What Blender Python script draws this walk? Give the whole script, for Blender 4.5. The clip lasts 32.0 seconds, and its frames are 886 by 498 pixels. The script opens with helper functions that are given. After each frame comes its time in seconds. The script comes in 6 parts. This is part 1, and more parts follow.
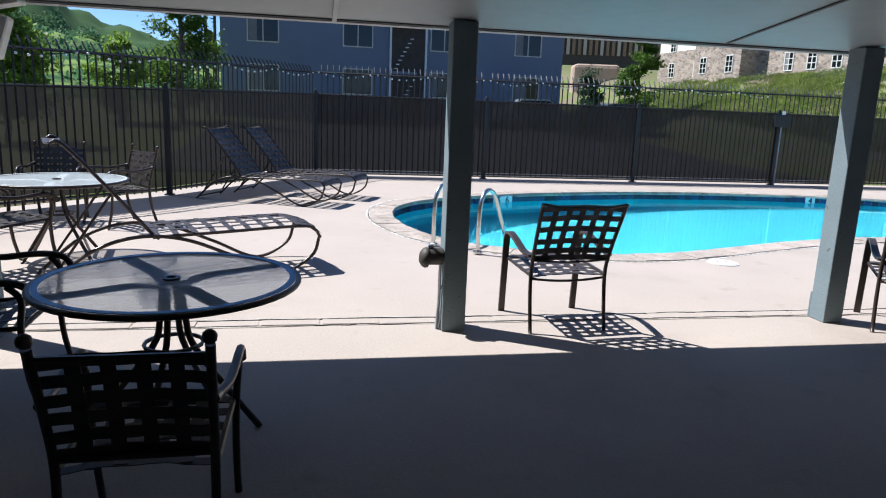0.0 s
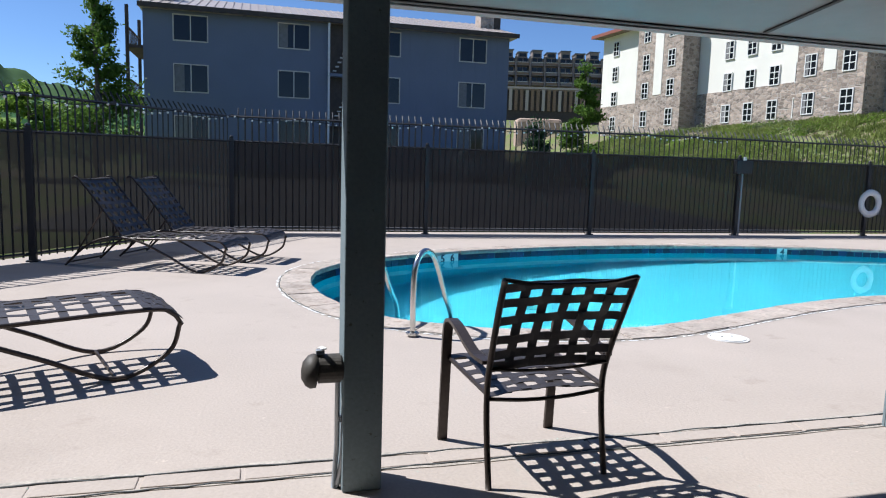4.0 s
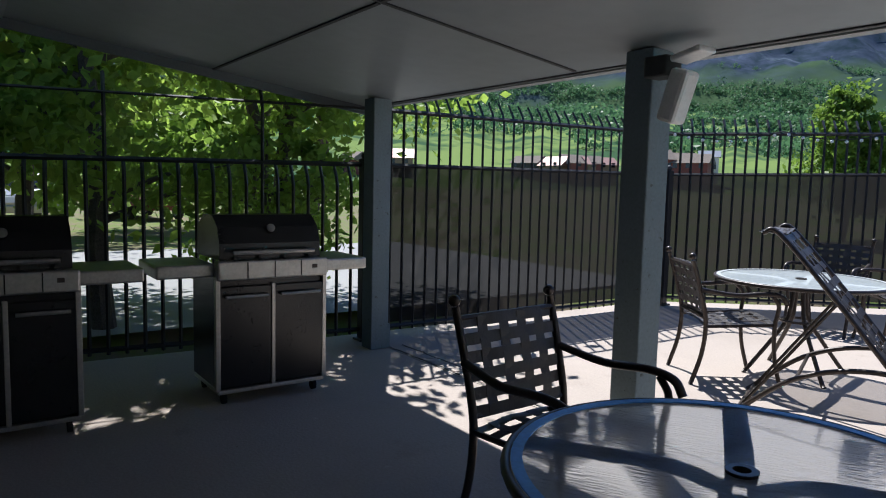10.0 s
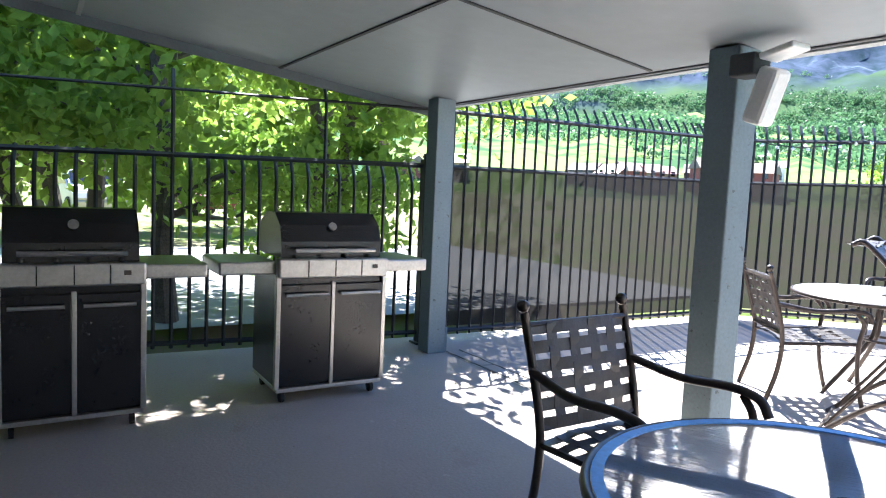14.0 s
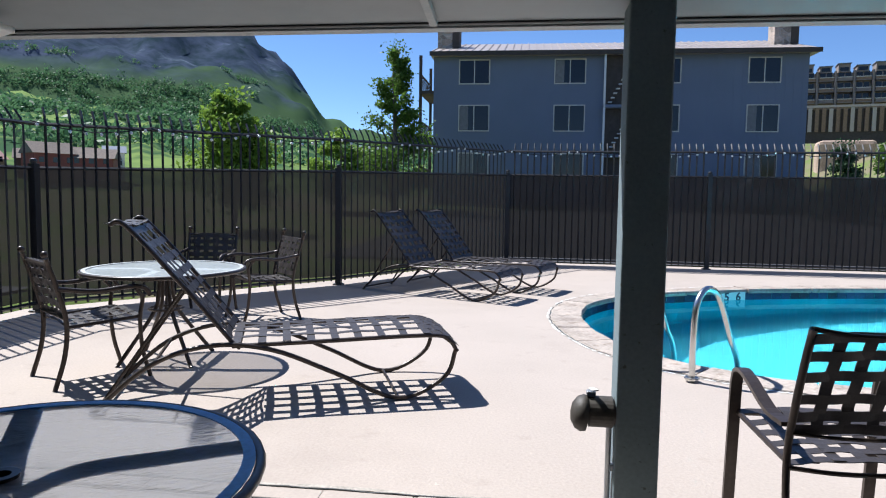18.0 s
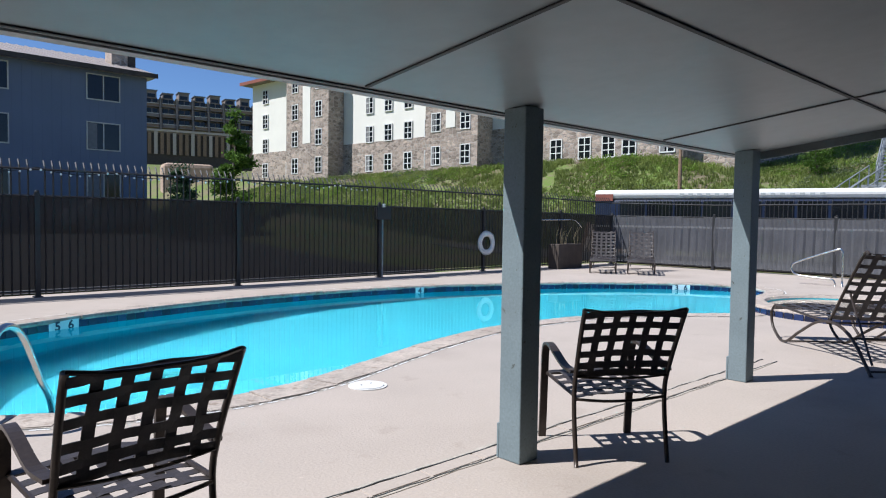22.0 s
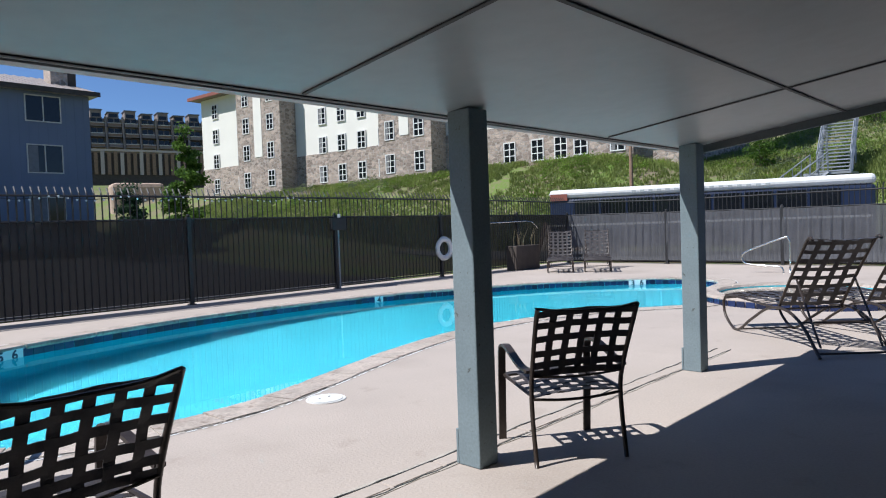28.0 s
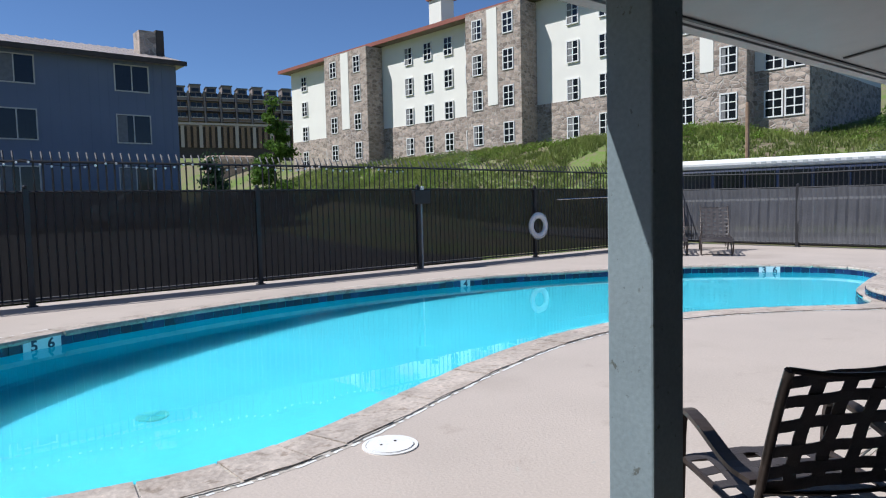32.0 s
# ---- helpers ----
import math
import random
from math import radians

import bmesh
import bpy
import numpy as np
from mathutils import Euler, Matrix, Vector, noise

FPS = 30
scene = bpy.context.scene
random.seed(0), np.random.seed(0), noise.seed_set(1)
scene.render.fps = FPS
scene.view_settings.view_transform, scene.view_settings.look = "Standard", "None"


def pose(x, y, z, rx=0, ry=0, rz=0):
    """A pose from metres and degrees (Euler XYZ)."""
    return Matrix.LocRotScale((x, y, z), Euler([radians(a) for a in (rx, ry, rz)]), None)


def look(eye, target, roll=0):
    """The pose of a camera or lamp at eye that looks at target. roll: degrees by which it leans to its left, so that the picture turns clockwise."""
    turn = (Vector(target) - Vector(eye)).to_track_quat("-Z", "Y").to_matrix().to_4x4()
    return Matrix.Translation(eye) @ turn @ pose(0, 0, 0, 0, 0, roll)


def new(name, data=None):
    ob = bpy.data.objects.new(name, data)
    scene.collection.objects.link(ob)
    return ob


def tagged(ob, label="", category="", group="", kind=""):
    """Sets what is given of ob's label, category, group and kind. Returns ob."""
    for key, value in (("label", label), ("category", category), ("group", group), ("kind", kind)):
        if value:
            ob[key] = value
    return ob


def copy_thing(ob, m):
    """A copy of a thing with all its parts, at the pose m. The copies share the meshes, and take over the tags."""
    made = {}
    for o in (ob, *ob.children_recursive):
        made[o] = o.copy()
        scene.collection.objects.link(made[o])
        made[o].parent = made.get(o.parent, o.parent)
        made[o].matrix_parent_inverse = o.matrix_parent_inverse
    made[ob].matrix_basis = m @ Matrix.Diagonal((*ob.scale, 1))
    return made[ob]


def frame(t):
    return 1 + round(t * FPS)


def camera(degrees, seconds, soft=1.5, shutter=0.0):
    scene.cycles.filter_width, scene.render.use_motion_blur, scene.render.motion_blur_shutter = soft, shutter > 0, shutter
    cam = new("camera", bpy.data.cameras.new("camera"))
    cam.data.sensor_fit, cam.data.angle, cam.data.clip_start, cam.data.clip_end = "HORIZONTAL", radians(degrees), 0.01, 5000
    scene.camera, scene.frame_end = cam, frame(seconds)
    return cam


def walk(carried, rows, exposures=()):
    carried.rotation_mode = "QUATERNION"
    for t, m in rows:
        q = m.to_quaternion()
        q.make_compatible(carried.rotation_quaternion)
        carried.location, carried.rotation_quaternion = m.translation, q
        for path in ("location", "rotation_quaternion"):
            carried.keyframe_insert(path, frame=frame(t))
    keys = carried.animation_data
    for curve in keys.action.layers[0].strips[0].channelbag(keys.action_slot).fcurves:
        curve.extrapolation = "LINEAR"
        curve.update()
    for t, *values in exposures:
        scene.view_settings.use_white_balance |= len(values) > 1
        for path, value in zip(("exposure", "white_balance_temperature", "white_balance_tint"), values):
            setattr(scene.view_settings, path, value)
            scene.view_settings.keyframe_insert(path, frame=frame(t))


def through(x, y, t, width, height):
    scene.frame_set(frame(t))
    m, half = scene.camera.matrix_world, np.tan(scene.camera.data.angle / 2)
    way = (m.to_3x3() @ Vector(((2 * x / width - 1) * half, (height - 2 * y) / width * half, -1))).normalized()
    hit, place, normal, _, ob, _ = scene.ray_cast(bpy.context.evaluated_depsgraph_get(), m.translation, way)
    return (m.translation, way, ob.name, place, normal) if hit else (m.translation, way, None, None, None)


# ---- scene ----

# ---------------------------------------------------------------- camera
cam = camera(66.3, 32.0, 1.1)
PATH = [
    (0, (-1.044, -4.422, 1.517), (-0.669, -2.499, 1.115), 2.3),
    (0.5, (-1.008, -4.247, 1.505), (-0.636, -2.321, 1.115), 1.6),
    (1, (-0.994, -4.043, 1.48), (-0.605, -2.116, 1.11), 1.1),
    (1.5, (-0.961, -3.842, 1.499), (-0.547, -1.919, 1.14), 1.3),
    (2, (-0.952, -3.607, 1.452), (-0.472, -1.692, 1.128), 1.9),
    (2.5, (-0.844, -3.383, 1.368), (-0.326, -1.47, 1.098), 1.7),
    (4.5, (-0.444, -2.585, 1.369), (0.078, -0.669, 1.137), 1.7),
    (5, (-0.415, -2.567, 1.369), (0.012, -0.625, 1.153), 2.3),
    (5.5, (-0.374, -2.435, 1.344), (-0.092, -0.466, 1.139), 3.0),
    (6, (-0.463, -2.543, 1.37), (-0.359, -0.556, 1.166), 3.1),
    (6.5, (-0.513, -2.581, 1.375), (-0.648, -0.596, 1.17), 2.4),
    (7, (-0.541, -2.54, 1.364), (-0.951, -0.593, 1.163), 1.9),
    (7.5, (-0.565, -2.577, 1.361), (-1.246, -0.707, 1.164), 1.7),
    (8, (-0.637, -2.575, 1.363), (-1.548, -0.805, 1.171), 1.7),
    (8.5, (-0.713, -2.592, 1.368), (-1.827, -0.942, 1.18), 1.7),
    (9, (-0.784, -2.608, 1.355), (-2.076, -1.092, 1.174), 1.7),
    (9.5, (-0.819, -2.677, 1.368), (-2.285, -1.329, 1.185), 1.6),
    (10, (-0.826, -2.758, 1.387), (-2.442, -1.595, 1.2), 1.4),
    (10.5, (-0.878, -2.777, 1.371), (-2.615, -1.802, 1.189), 1.3),
    (11, (-0.962, -2.826, 1.353), (-2.776, -2.004, 1.173), 1.2),
    (11.5, (-1.037, -2.848, 1.337), (-2.896, -2.132, 1.157), 1.5),
    (12, (-1.043, -2.837, 1.351), (-2.92, -2.173, 1.164), 1.8),
    (12.5, (-1.059, -2.867, 1.332), (-2.923, -2.165, 1.153), 2.1),
    (13, (-1.073, -2.895, 1.326), (-2.897, -2.093, 1.151), 2.4),
    (13.5, (-1.009, -2.818, 1.359), (-2.783, -1.91, 1.182), 2.7),
    (15.5, (-0.827, -2.69, 1.365), (-2.17, -1.218, 1.188), 1.5),
    (16, (-0.752, -2.653, 1.363), (-1.927, -1.045, 1.187), 1.5),
    (16.5, (-0.682, -2.63, 1.365), (-1.645, -0.886, 1.185), 1.3),
    (17, (-0.612, -2.573, 1.355), (-1.345, -0.721, 1.178), 1.1),
    (17.5, (-0.548, -2.613, 1.366), (-1.046, -0.684, 1.195), 1.0),
    (18, (-0.499, -2.582, 1.369), (-0.759, -0.606, 1.205), 0.8),
    (18.5, (-0.452, -2.573, 1.369), (-0.491, -0.58, 1.213), 1.1),
    (19, (-0.391, -2.565, 1.37), (-0.227, -0.577, 1.224), 1.5),
    (19.5, (-0.331, -2.584, 1.388), (0.039, -0.623, 1.249), 1.3),
    (20, (-0.277, -2.539, 1.395), (0.314, -0.633, 1.268), 0.9),
    (20.5, (-0.267, -2.512, 1.405), (0.565, -0.696, 1.288), 0.3),
    (21, (-0.221, -2.47, 1.411), (0.824, -0.768, 1.305), 0.6),
    (21.5, (-0.181, -2.472, 1.418), (1.052, -0.899, 1.324), 0.8),
    (22, (-0.134, -2.497, 1.418), (1.237, -1.043, 1.334), 0.8),
    (22.5, (-0.078, -2.509, 1.411), (1.423, -1.189, 1.337), 0.7),
    (23, (-0.036, -2.516, 1.41), (1.576, -1.335, 1.339), 0.7),
    (23.5, (-0.004, -2.535, 1.413), (1.701, -1.492, 1.346), 0.2),
    (24, (0.037, -2.537, 1.412), (1.818, -1.63, 1.343), -0.3),
    (24.5, (0.059, -2.553, 1.408), (1.892, -1.755, 1.343), -0.4),
    (26.5, (0.055, -2.549, 1.402), (1.817, -1.604, 1.34), -1.2),
    (27, (0.004, -2.555, 1.41), (1.675, -1.458, 1.345), -1.5),
    (27.5, (-0.046, -2.547, 1.411), (1.516, -1.298, 1.347), -1.3),
    (28, (-0.057, -2.509, 1.407), (1.397, -1.138, 1.342), -2.0),
    (28.5, (-0.025, -2.456, 1.388), (1.347, -1.002, 1.326), -2.1),
    (29, (0.036, -2.427, 1.381), (1.351, -0.921, 1.322), -2.3),
    (29.5, (0.118, -2.332, 1.387), (1.41, -0.806, 1.323), -2.1),
    (30, (0.25, -2.128, 1.409), (1.545, -0.605, 1.336), -1.8),
    (30.5, (0.461, -1.959, 1.415), (1.745, -0.428, 1.335), -1.7),
    (31, (0.735, -1.729, 1.401), (1.994, -0.178, 1.308), -1.0),
    (31.5, (0.952, -1.421, 1.41), (2.207, 0.132, 1.299), -1.2),
    (32, (1.125, -1.134, 1.412), (2.391, 0.409, 1.279), -1.4),
]
KELVIN, TINT = 5900, 11
EXPOSURES = [(t, e - 0.1, KELVIN, TINT) for t, e in ((0, 0.8), (2, 0.75), (5, 0.5), (9.2, 0.36), (10.0, 0.8), (10.6, 1.55), (11.2, 2.2), (12.2, 2.8), (13.5, 3.0), (15.5, 2.2), (16.2, 1.85), (17.0, 1.15), (18.2, 0.8), (20, 0.62), (23, 0.45), (31, 0.45), (32, 0.35))]
walk(cam, [(t, look(eye, target, roll)) for t, eye, target, roll in PATH], EXPOSURES)

# ---------------------------------------------------------------- world and sun
SUN_WAY = Vector((1.3, -0.79, -2.05)).normalized()
world = bpy.data.worlds.new("sky")
scene.world = world
world.use_nodes = True
wn = world.node_tree.nodes
wn.clear()
sky = wn.new("ShaderNodeTexSky")
sky.sky_type, sky.sun_disc = "NISHITA", False
sky.sun_elevation = math.asin(-SUN_WAY.z)
sky.sun_rotation = math.atan2(-SUN_WAY.x, -SUN_WAY.y)
sky.altitude, sky.air_density, sky.dust_density, sky.ozone_density = 2800, 1.0, 0.05, 6.0
back = wn.new("ShaderNodeBackground")
back.inputs["Strength"].default_value = 0.09
world_out = wn.new("ShaderNodeOutputWorld")
world.node_tree.links.new(sky.outputs[0], back.inputs[0])
world.node_tree.links.new(back.outputs[0], world_out.inputs[0])
lamp = bpy.data.lights.new("sun", "SUN")
lamp.energy, lamp.angle, lamp.color = 4.9, radians(0.5), (1.0, 0.95, 0.87)
sun = new("sun", lamp)
sun.matrix_world = look((-30, 20, 50), Vector((-30, 20, 50)) + SUN_WAY)


# ---------------------------------------------------------------- materials
def links(m):
    return m.node_tree.nodes, m.node_tree.links


def surface(name, colour, rough=0.6, metal=0.0, vary=0.15, scale=6.0, fine=60.0, bump=0.1, tint=None, island=0.0, spec=0.5, coat=0.0, sharp=1.0):
    """Principled paint or stone: colour broken by noise of two sizes, with a fine relief."""
    m = bpy.data.materials.new(name)
    m.use_nodes = True
    n, l = links(m)
    b = n["Principled BSDF"]
    b.inputs["Roughness"].default_value, b.inputs["Metallic"].default_value = rough, metal
    b.inputs["Specular IOR Level"].default_value = spec
    b.inputs["Coat Weight"].default_value = coat
    co = n.new("ShaderNodeTexCoord")
    big, small = n.new("ShaderNodeTexNoise"), n.new("ShaderNodeTexNoise")
    big.inputs["Scale"].default_value, small.inputs["Scale"].default_value = scale, fine
    big.inputs["Detail"].default_value, small.inputs["Detail"].default_value = 5, 3
    l.new(co.outputs["Object"], big.inputs["Vector"])
    l.new(co.outputs["Object"], small.inputs["Vector"])
    add = n.new("ShaderNodeMath")
    add.operation = "ADD"
    l.new(big.outputs["Fac"], add.inputs[0])
    l.new(small.outputs["Fac"], add.inputs[1])
    ramp = n.new("ShaderNodeMapRange")
    ramp.inputs["From Min"].default_value, ramp.inputs["From Max"].default_value = 1 - 0.3 / sharp, 1 + 0.3 / sharp
    l.new(add.outputs[0], ramp.inputs["Value"])
    mix = n.new("ShaderNodeMix")
    mix.data_type = "RGBA"
    other = tint or tuple(c * (1 - vary) for c in colour)
    mix.inputs["A"].default_value, mix.inputs["B"].default_value = (*other, 1), (*(min(1, c * (1 + vary)) for c in colour), 1)
    l.new(ramp.outputs[0], mix.inputs["Factor"])
    last = mix.outputs["Result"]
    if island:
        info, hsv, rng = n.new("ShaderNodeObjectInfo"), n.new("ShaderNodeHueSaturation"), n.new("ShaderNodeMapRange")
        rng.inputs["To Min"].default_value, rng.inputs["To Max"].default_value = 1 - island, 1 + island
        l.new(info.outputs["Random"], rng.inputs["Value"])
        l.new(rng.outputs[0], hsv.inputs["Value"])
        l.new(last, hsv.inputs["Color"])
        last = hsv.outputs["Color"]
    l.new(last, b.inputs["Base Color"])
    if bump:
        bp = n.new("ShaderNodeBump")
        bp.inputs["Strength"].default_value, bp.inputs["Distance"].default_value = bump, 0.01
        l.new(small.outputs["Fac"], bp.inputs["Height"])
        l.new(bp.outputs[0], b.inputs["Normal"])
    return m


def sheer(name, colour, clear, rough=0.8, glow=None):
    """Woven screen: part of the light goes straight through the weave, part is scattered through the threads."""
    m = surface(name, colour, rough, vary=0.25, scale=1.5, fine=40, bump=0.0)
    n, l = links(m)
    t, mix = n.new("ShaderNodeBsdfTransparent"), n.new("ShaderNodeMixShader")
    mix.inputs[0].default_value = clear
    cloth = n["Principled BSDF"].outputs[0]
    if glow:
        tr, half = n.new("ShaderNodeBsdfTranslucent"), n.new("ShaderNodeMixShader")
        tr.inputs["Color"].default_value = (*glow, 1)
        half.inputs[0].default_value = 0.5
        l.new(cloth, half.inputs[1])
        l.new(tr.outputs[0], half.inputs[2])
        cloth = half.outputs[0]
    l.new(cloth, mix.inputs[1])
    l.new(t.outputs[0], mix.inputs[2])
    l.new(mix.outputs[0], n["Material Output"].inputs["Surface"])
    return m


def clear_pane(name, tint, ior):
    """Thin window glass: a mirror by Fresnel over a clear, tinted body."""
    m = bpy.data.materials.new(name)
    m.use_nodes = True
    n, l = links(m)
    n.remove(n["Principled BSDF"])
    t, g, mix, fr = n.new("ShaderNodeBsdfTransparent"), n.new("ShaderNodeBsdfGlossy"), n.new("ShaderNodeMixShader"), n.new("ShaderNodeFresnel")
    t.inputs["Color"].default_value = (*tint, 1)
    g.inputs["Roughness"].default_value = 0.0
    fr.inputs["IOR"].default_value = ior
    l.new(fr.outputs[0], mix.inputs[0])
    l.new(t.outputs[0], mix.inputs[1])
    l.new(g.outputs[0], mix.inputs[2])
    l.new(mix.outputs[0], n["Material Output"].inputs["Surface"])
    return m


def bent_pane(name, tint, ior, rough, ripple, scale):
    """Water: it bends what lies below and mirrors by Fresnel, with a faint ripple on the mirror."""
    m = bpy.data.materials.new(name)
    m.use_nodes = True
    n, l = links(m)
    n.remove(n["Principled BSDF"])
    r, g, mix, fr = n.new("ShaderNodeBsdfRefraction"), n.new("ShaderNodeBsdfGlossy"), n.new("ShaderNodeMixShader"), n.new("ShaderNodeFresnel")
    r.inputs["Color"].default_value = (*tint, 1)
    r.inputs["IOR"].default_value, r.inputs["Roughness"].default_value = ior, rough
    g.inputs["Roughness"].default_value = rough
    fr.inputs["IOR"].default_value = ior
    co, nz, bp = n.new("ShaderNodeTexCoord"), n.new("ShaderNodeTexNoise"), n.new("ShaderNodeBump")
    nz.inputs["Scale"].default_value, nz.inputs["Detail"].default_value = scale, 3
    bp.inputs["Strength"].default_value, bp.inputs["Distance"].default_value = ripple, 0.02
    l.new(co.outputs["Object"], nz.inputs["Vector"])
    l.new(nz.outputs["Fac"], bp.inputs["Height"])
    for node in (g, fr):
        l.new(bp.outputs[0], node.inputs["Normal"])
    l.new(fr.outputs[0], mix.inputs[0])
    l.new(r.outputs[0], mix.inputs[1])
    l.new(g.outputs[0], mix.inputs[2])
    l.new(mix.outputs[0], n["Material Output"].inputs["Surface"])
    return m


def worn(m, layers):
    """Lay stains, chips and flecks with edges of their own over a material: (scale, from, to, tint)."""
    n, l = links(m)
    b = n["Principled BSDF"]
    last = b.inputs["Base Color"].links[0].from_socket
    co = [k for k in n if k.bl_idname == "ShaderNodeTexCoord"][0].outputs["Object"]
    for scale, low, high, shade in layers:
        nz, rp, mx = n.new("ShaderNodeTexNoise"), n.new("ShaderNodeMapRange"), n.new("ShaderNodeMix")
        nz.inputs["Scale"].default_value, nz.inputs["Detail"].default_value, nz.inputs["Roughness"].default_value = scale, 6, 0.62
        rp.inputs["From Min"].default_value, rp.inputs["From Max"].default_value = low, high
        mx.data_type, mx.blend_type = "RGBA", "MULTIPLY"
        mx.inputs["B"].default_value = (*shade, 1)
        l.new(co, nz.inputs["Vector"])
        l.new(nz.outputs["Fac"], rp.inputs["Value"])
        l.new(rp.outputs[0], mx.inputs["Factor"])
        l.new(last, mx.inputs["A"])
        last = mx.outputs["Result"]
    l.new(last, b.inputs["Base Color"])
    return m


def timbered(m, line, band, green):
    """Woods cover the lower flank up to an uneven tree line."""
    n, l = links(m)
    b = n["Principled BSDF"]
    last = b.inputs["Base Color"].links[0].from_socket
    co = [k for k in n if k.bl_idname == "ShaderNodeTexCoord"][0].outputs["Object"]
    sep, nz, add, rp, mx = n.new("ShaderNodeSeparateXYZ"), n.new("ShaderNodeTexNoise"), n.new("ShaderNodeMath"), n.new("ShaderNodeMapRange"), n.new("ShaderNodeMix")
    nz.inputs["Scale"].default_value, nz.inputs["Detail"].default_value = 0.008, 8
    add.operation = "MULTIPLY_ADD"
    add.inputs[1].default_value = -260
    l.new(co, sep.inputs[0])
    l.new(co, nz.inputs["Vector"])
    l.new(nz.outputs["Fac"], add.inputs[0])
    l.new(sep.outputs["Z"], add.inputs[2])
    rp.inputs["From Min"].default_value, rp.inputs["From Max"].default_value = line - 130 - band / 2, line - 130 + band / 2
    l.new(add.outputs[0], rp.inputs["Value"])
    mx.data_type = "RGBA"
    mx.inputs["A"].default_value = (*green, 1)
    l.new(rp.outputs[0], mx.inputs["Factor"])
    l.new(last, mx.inputs["B"])
    l.new(mx.outputs["Result"], b.inputs["Base Color"])
    return m


def rubble(name, colour):
    """Random rubble masonry: stones of differing tone in pale mortar."""
    m = surface(name, colour, 0.95, vary=0.25, scale=3, fine=12, bump=0.0)
    n, l = links(m)
    b = n["Principled BSDF"]
    last = b.inputs["Base Color"].links[0].from_socket
    co = [k for k in n if k.bl_idname == "ShaderNodeTexCoord"][0].outputs["Object"]
    mp, cell, edge_ = n.new("ShaderNodeMapping"), n.new("ShaderNodeTexVoronoi"), n.new("ShaderNodeTexVoronoi")
    mp.inputs["Scale"].default_value = (2.3, 2.3, 4.2)
    edge_.feature = "DISTANCE_TO_EDGE"
    l.new(co, mp.inputs["Vector"])
    for v in (cell, edge_):
        v.inputs["Scale"].default_value = 1.0
        l.new(mp.outputs[0], v.inputs["Vector"])
    hsv, rp, rg, mx = n.new("ShaderNodeHueSaturation"), n.new("ShaderNodeMapRange"), n.new("ShaderNodeMapRange"), n.new("ShaderNodeMix")
    sp = n.new("ShaderNodeSeparateColor")
    l.new(cell.outputs["Color"], sp.inputs[0])
    rp.inputs["To Min"].default_value, rp.inputs["To Max"].default_value = 0.55, 1.35
    l.new(sp.outputs[0], rp.inputs["Value"])
    l.new(rp.outputs[0], hsv.inputs["Value"])
    l.new(last, hsv.inputs["Color"])
    rg.inputs["From Min"].default_value, rg.inputs["From Max"].default_value = 0.03, 0.08
    l.new(edge_.outputs["Distance"], rg.inputs["Value"])
    mx.data_type = "RGBA"
    mx.inputs["A"].default_value = (0.42, 0.38, 0.34, 1)
    l.new(rg.outputs[0], mx.inputs["Factor"])
    l.new(hsv.outputs[0], mx.inputs["B"])
    l.new(mx.outputs["Result"], b.inputs["Base Color"])
    bp = n.new("ShaderNodeBump")
    bp.inputs["Strength"].default_value, bp.inputs["Distance"].default_value = 0.8, 0.05
    l.new(rg.outputs[0], bp.inputs["Height"])
    l.new(bp.outputs[0], b.inputs["Normal"])
    return m


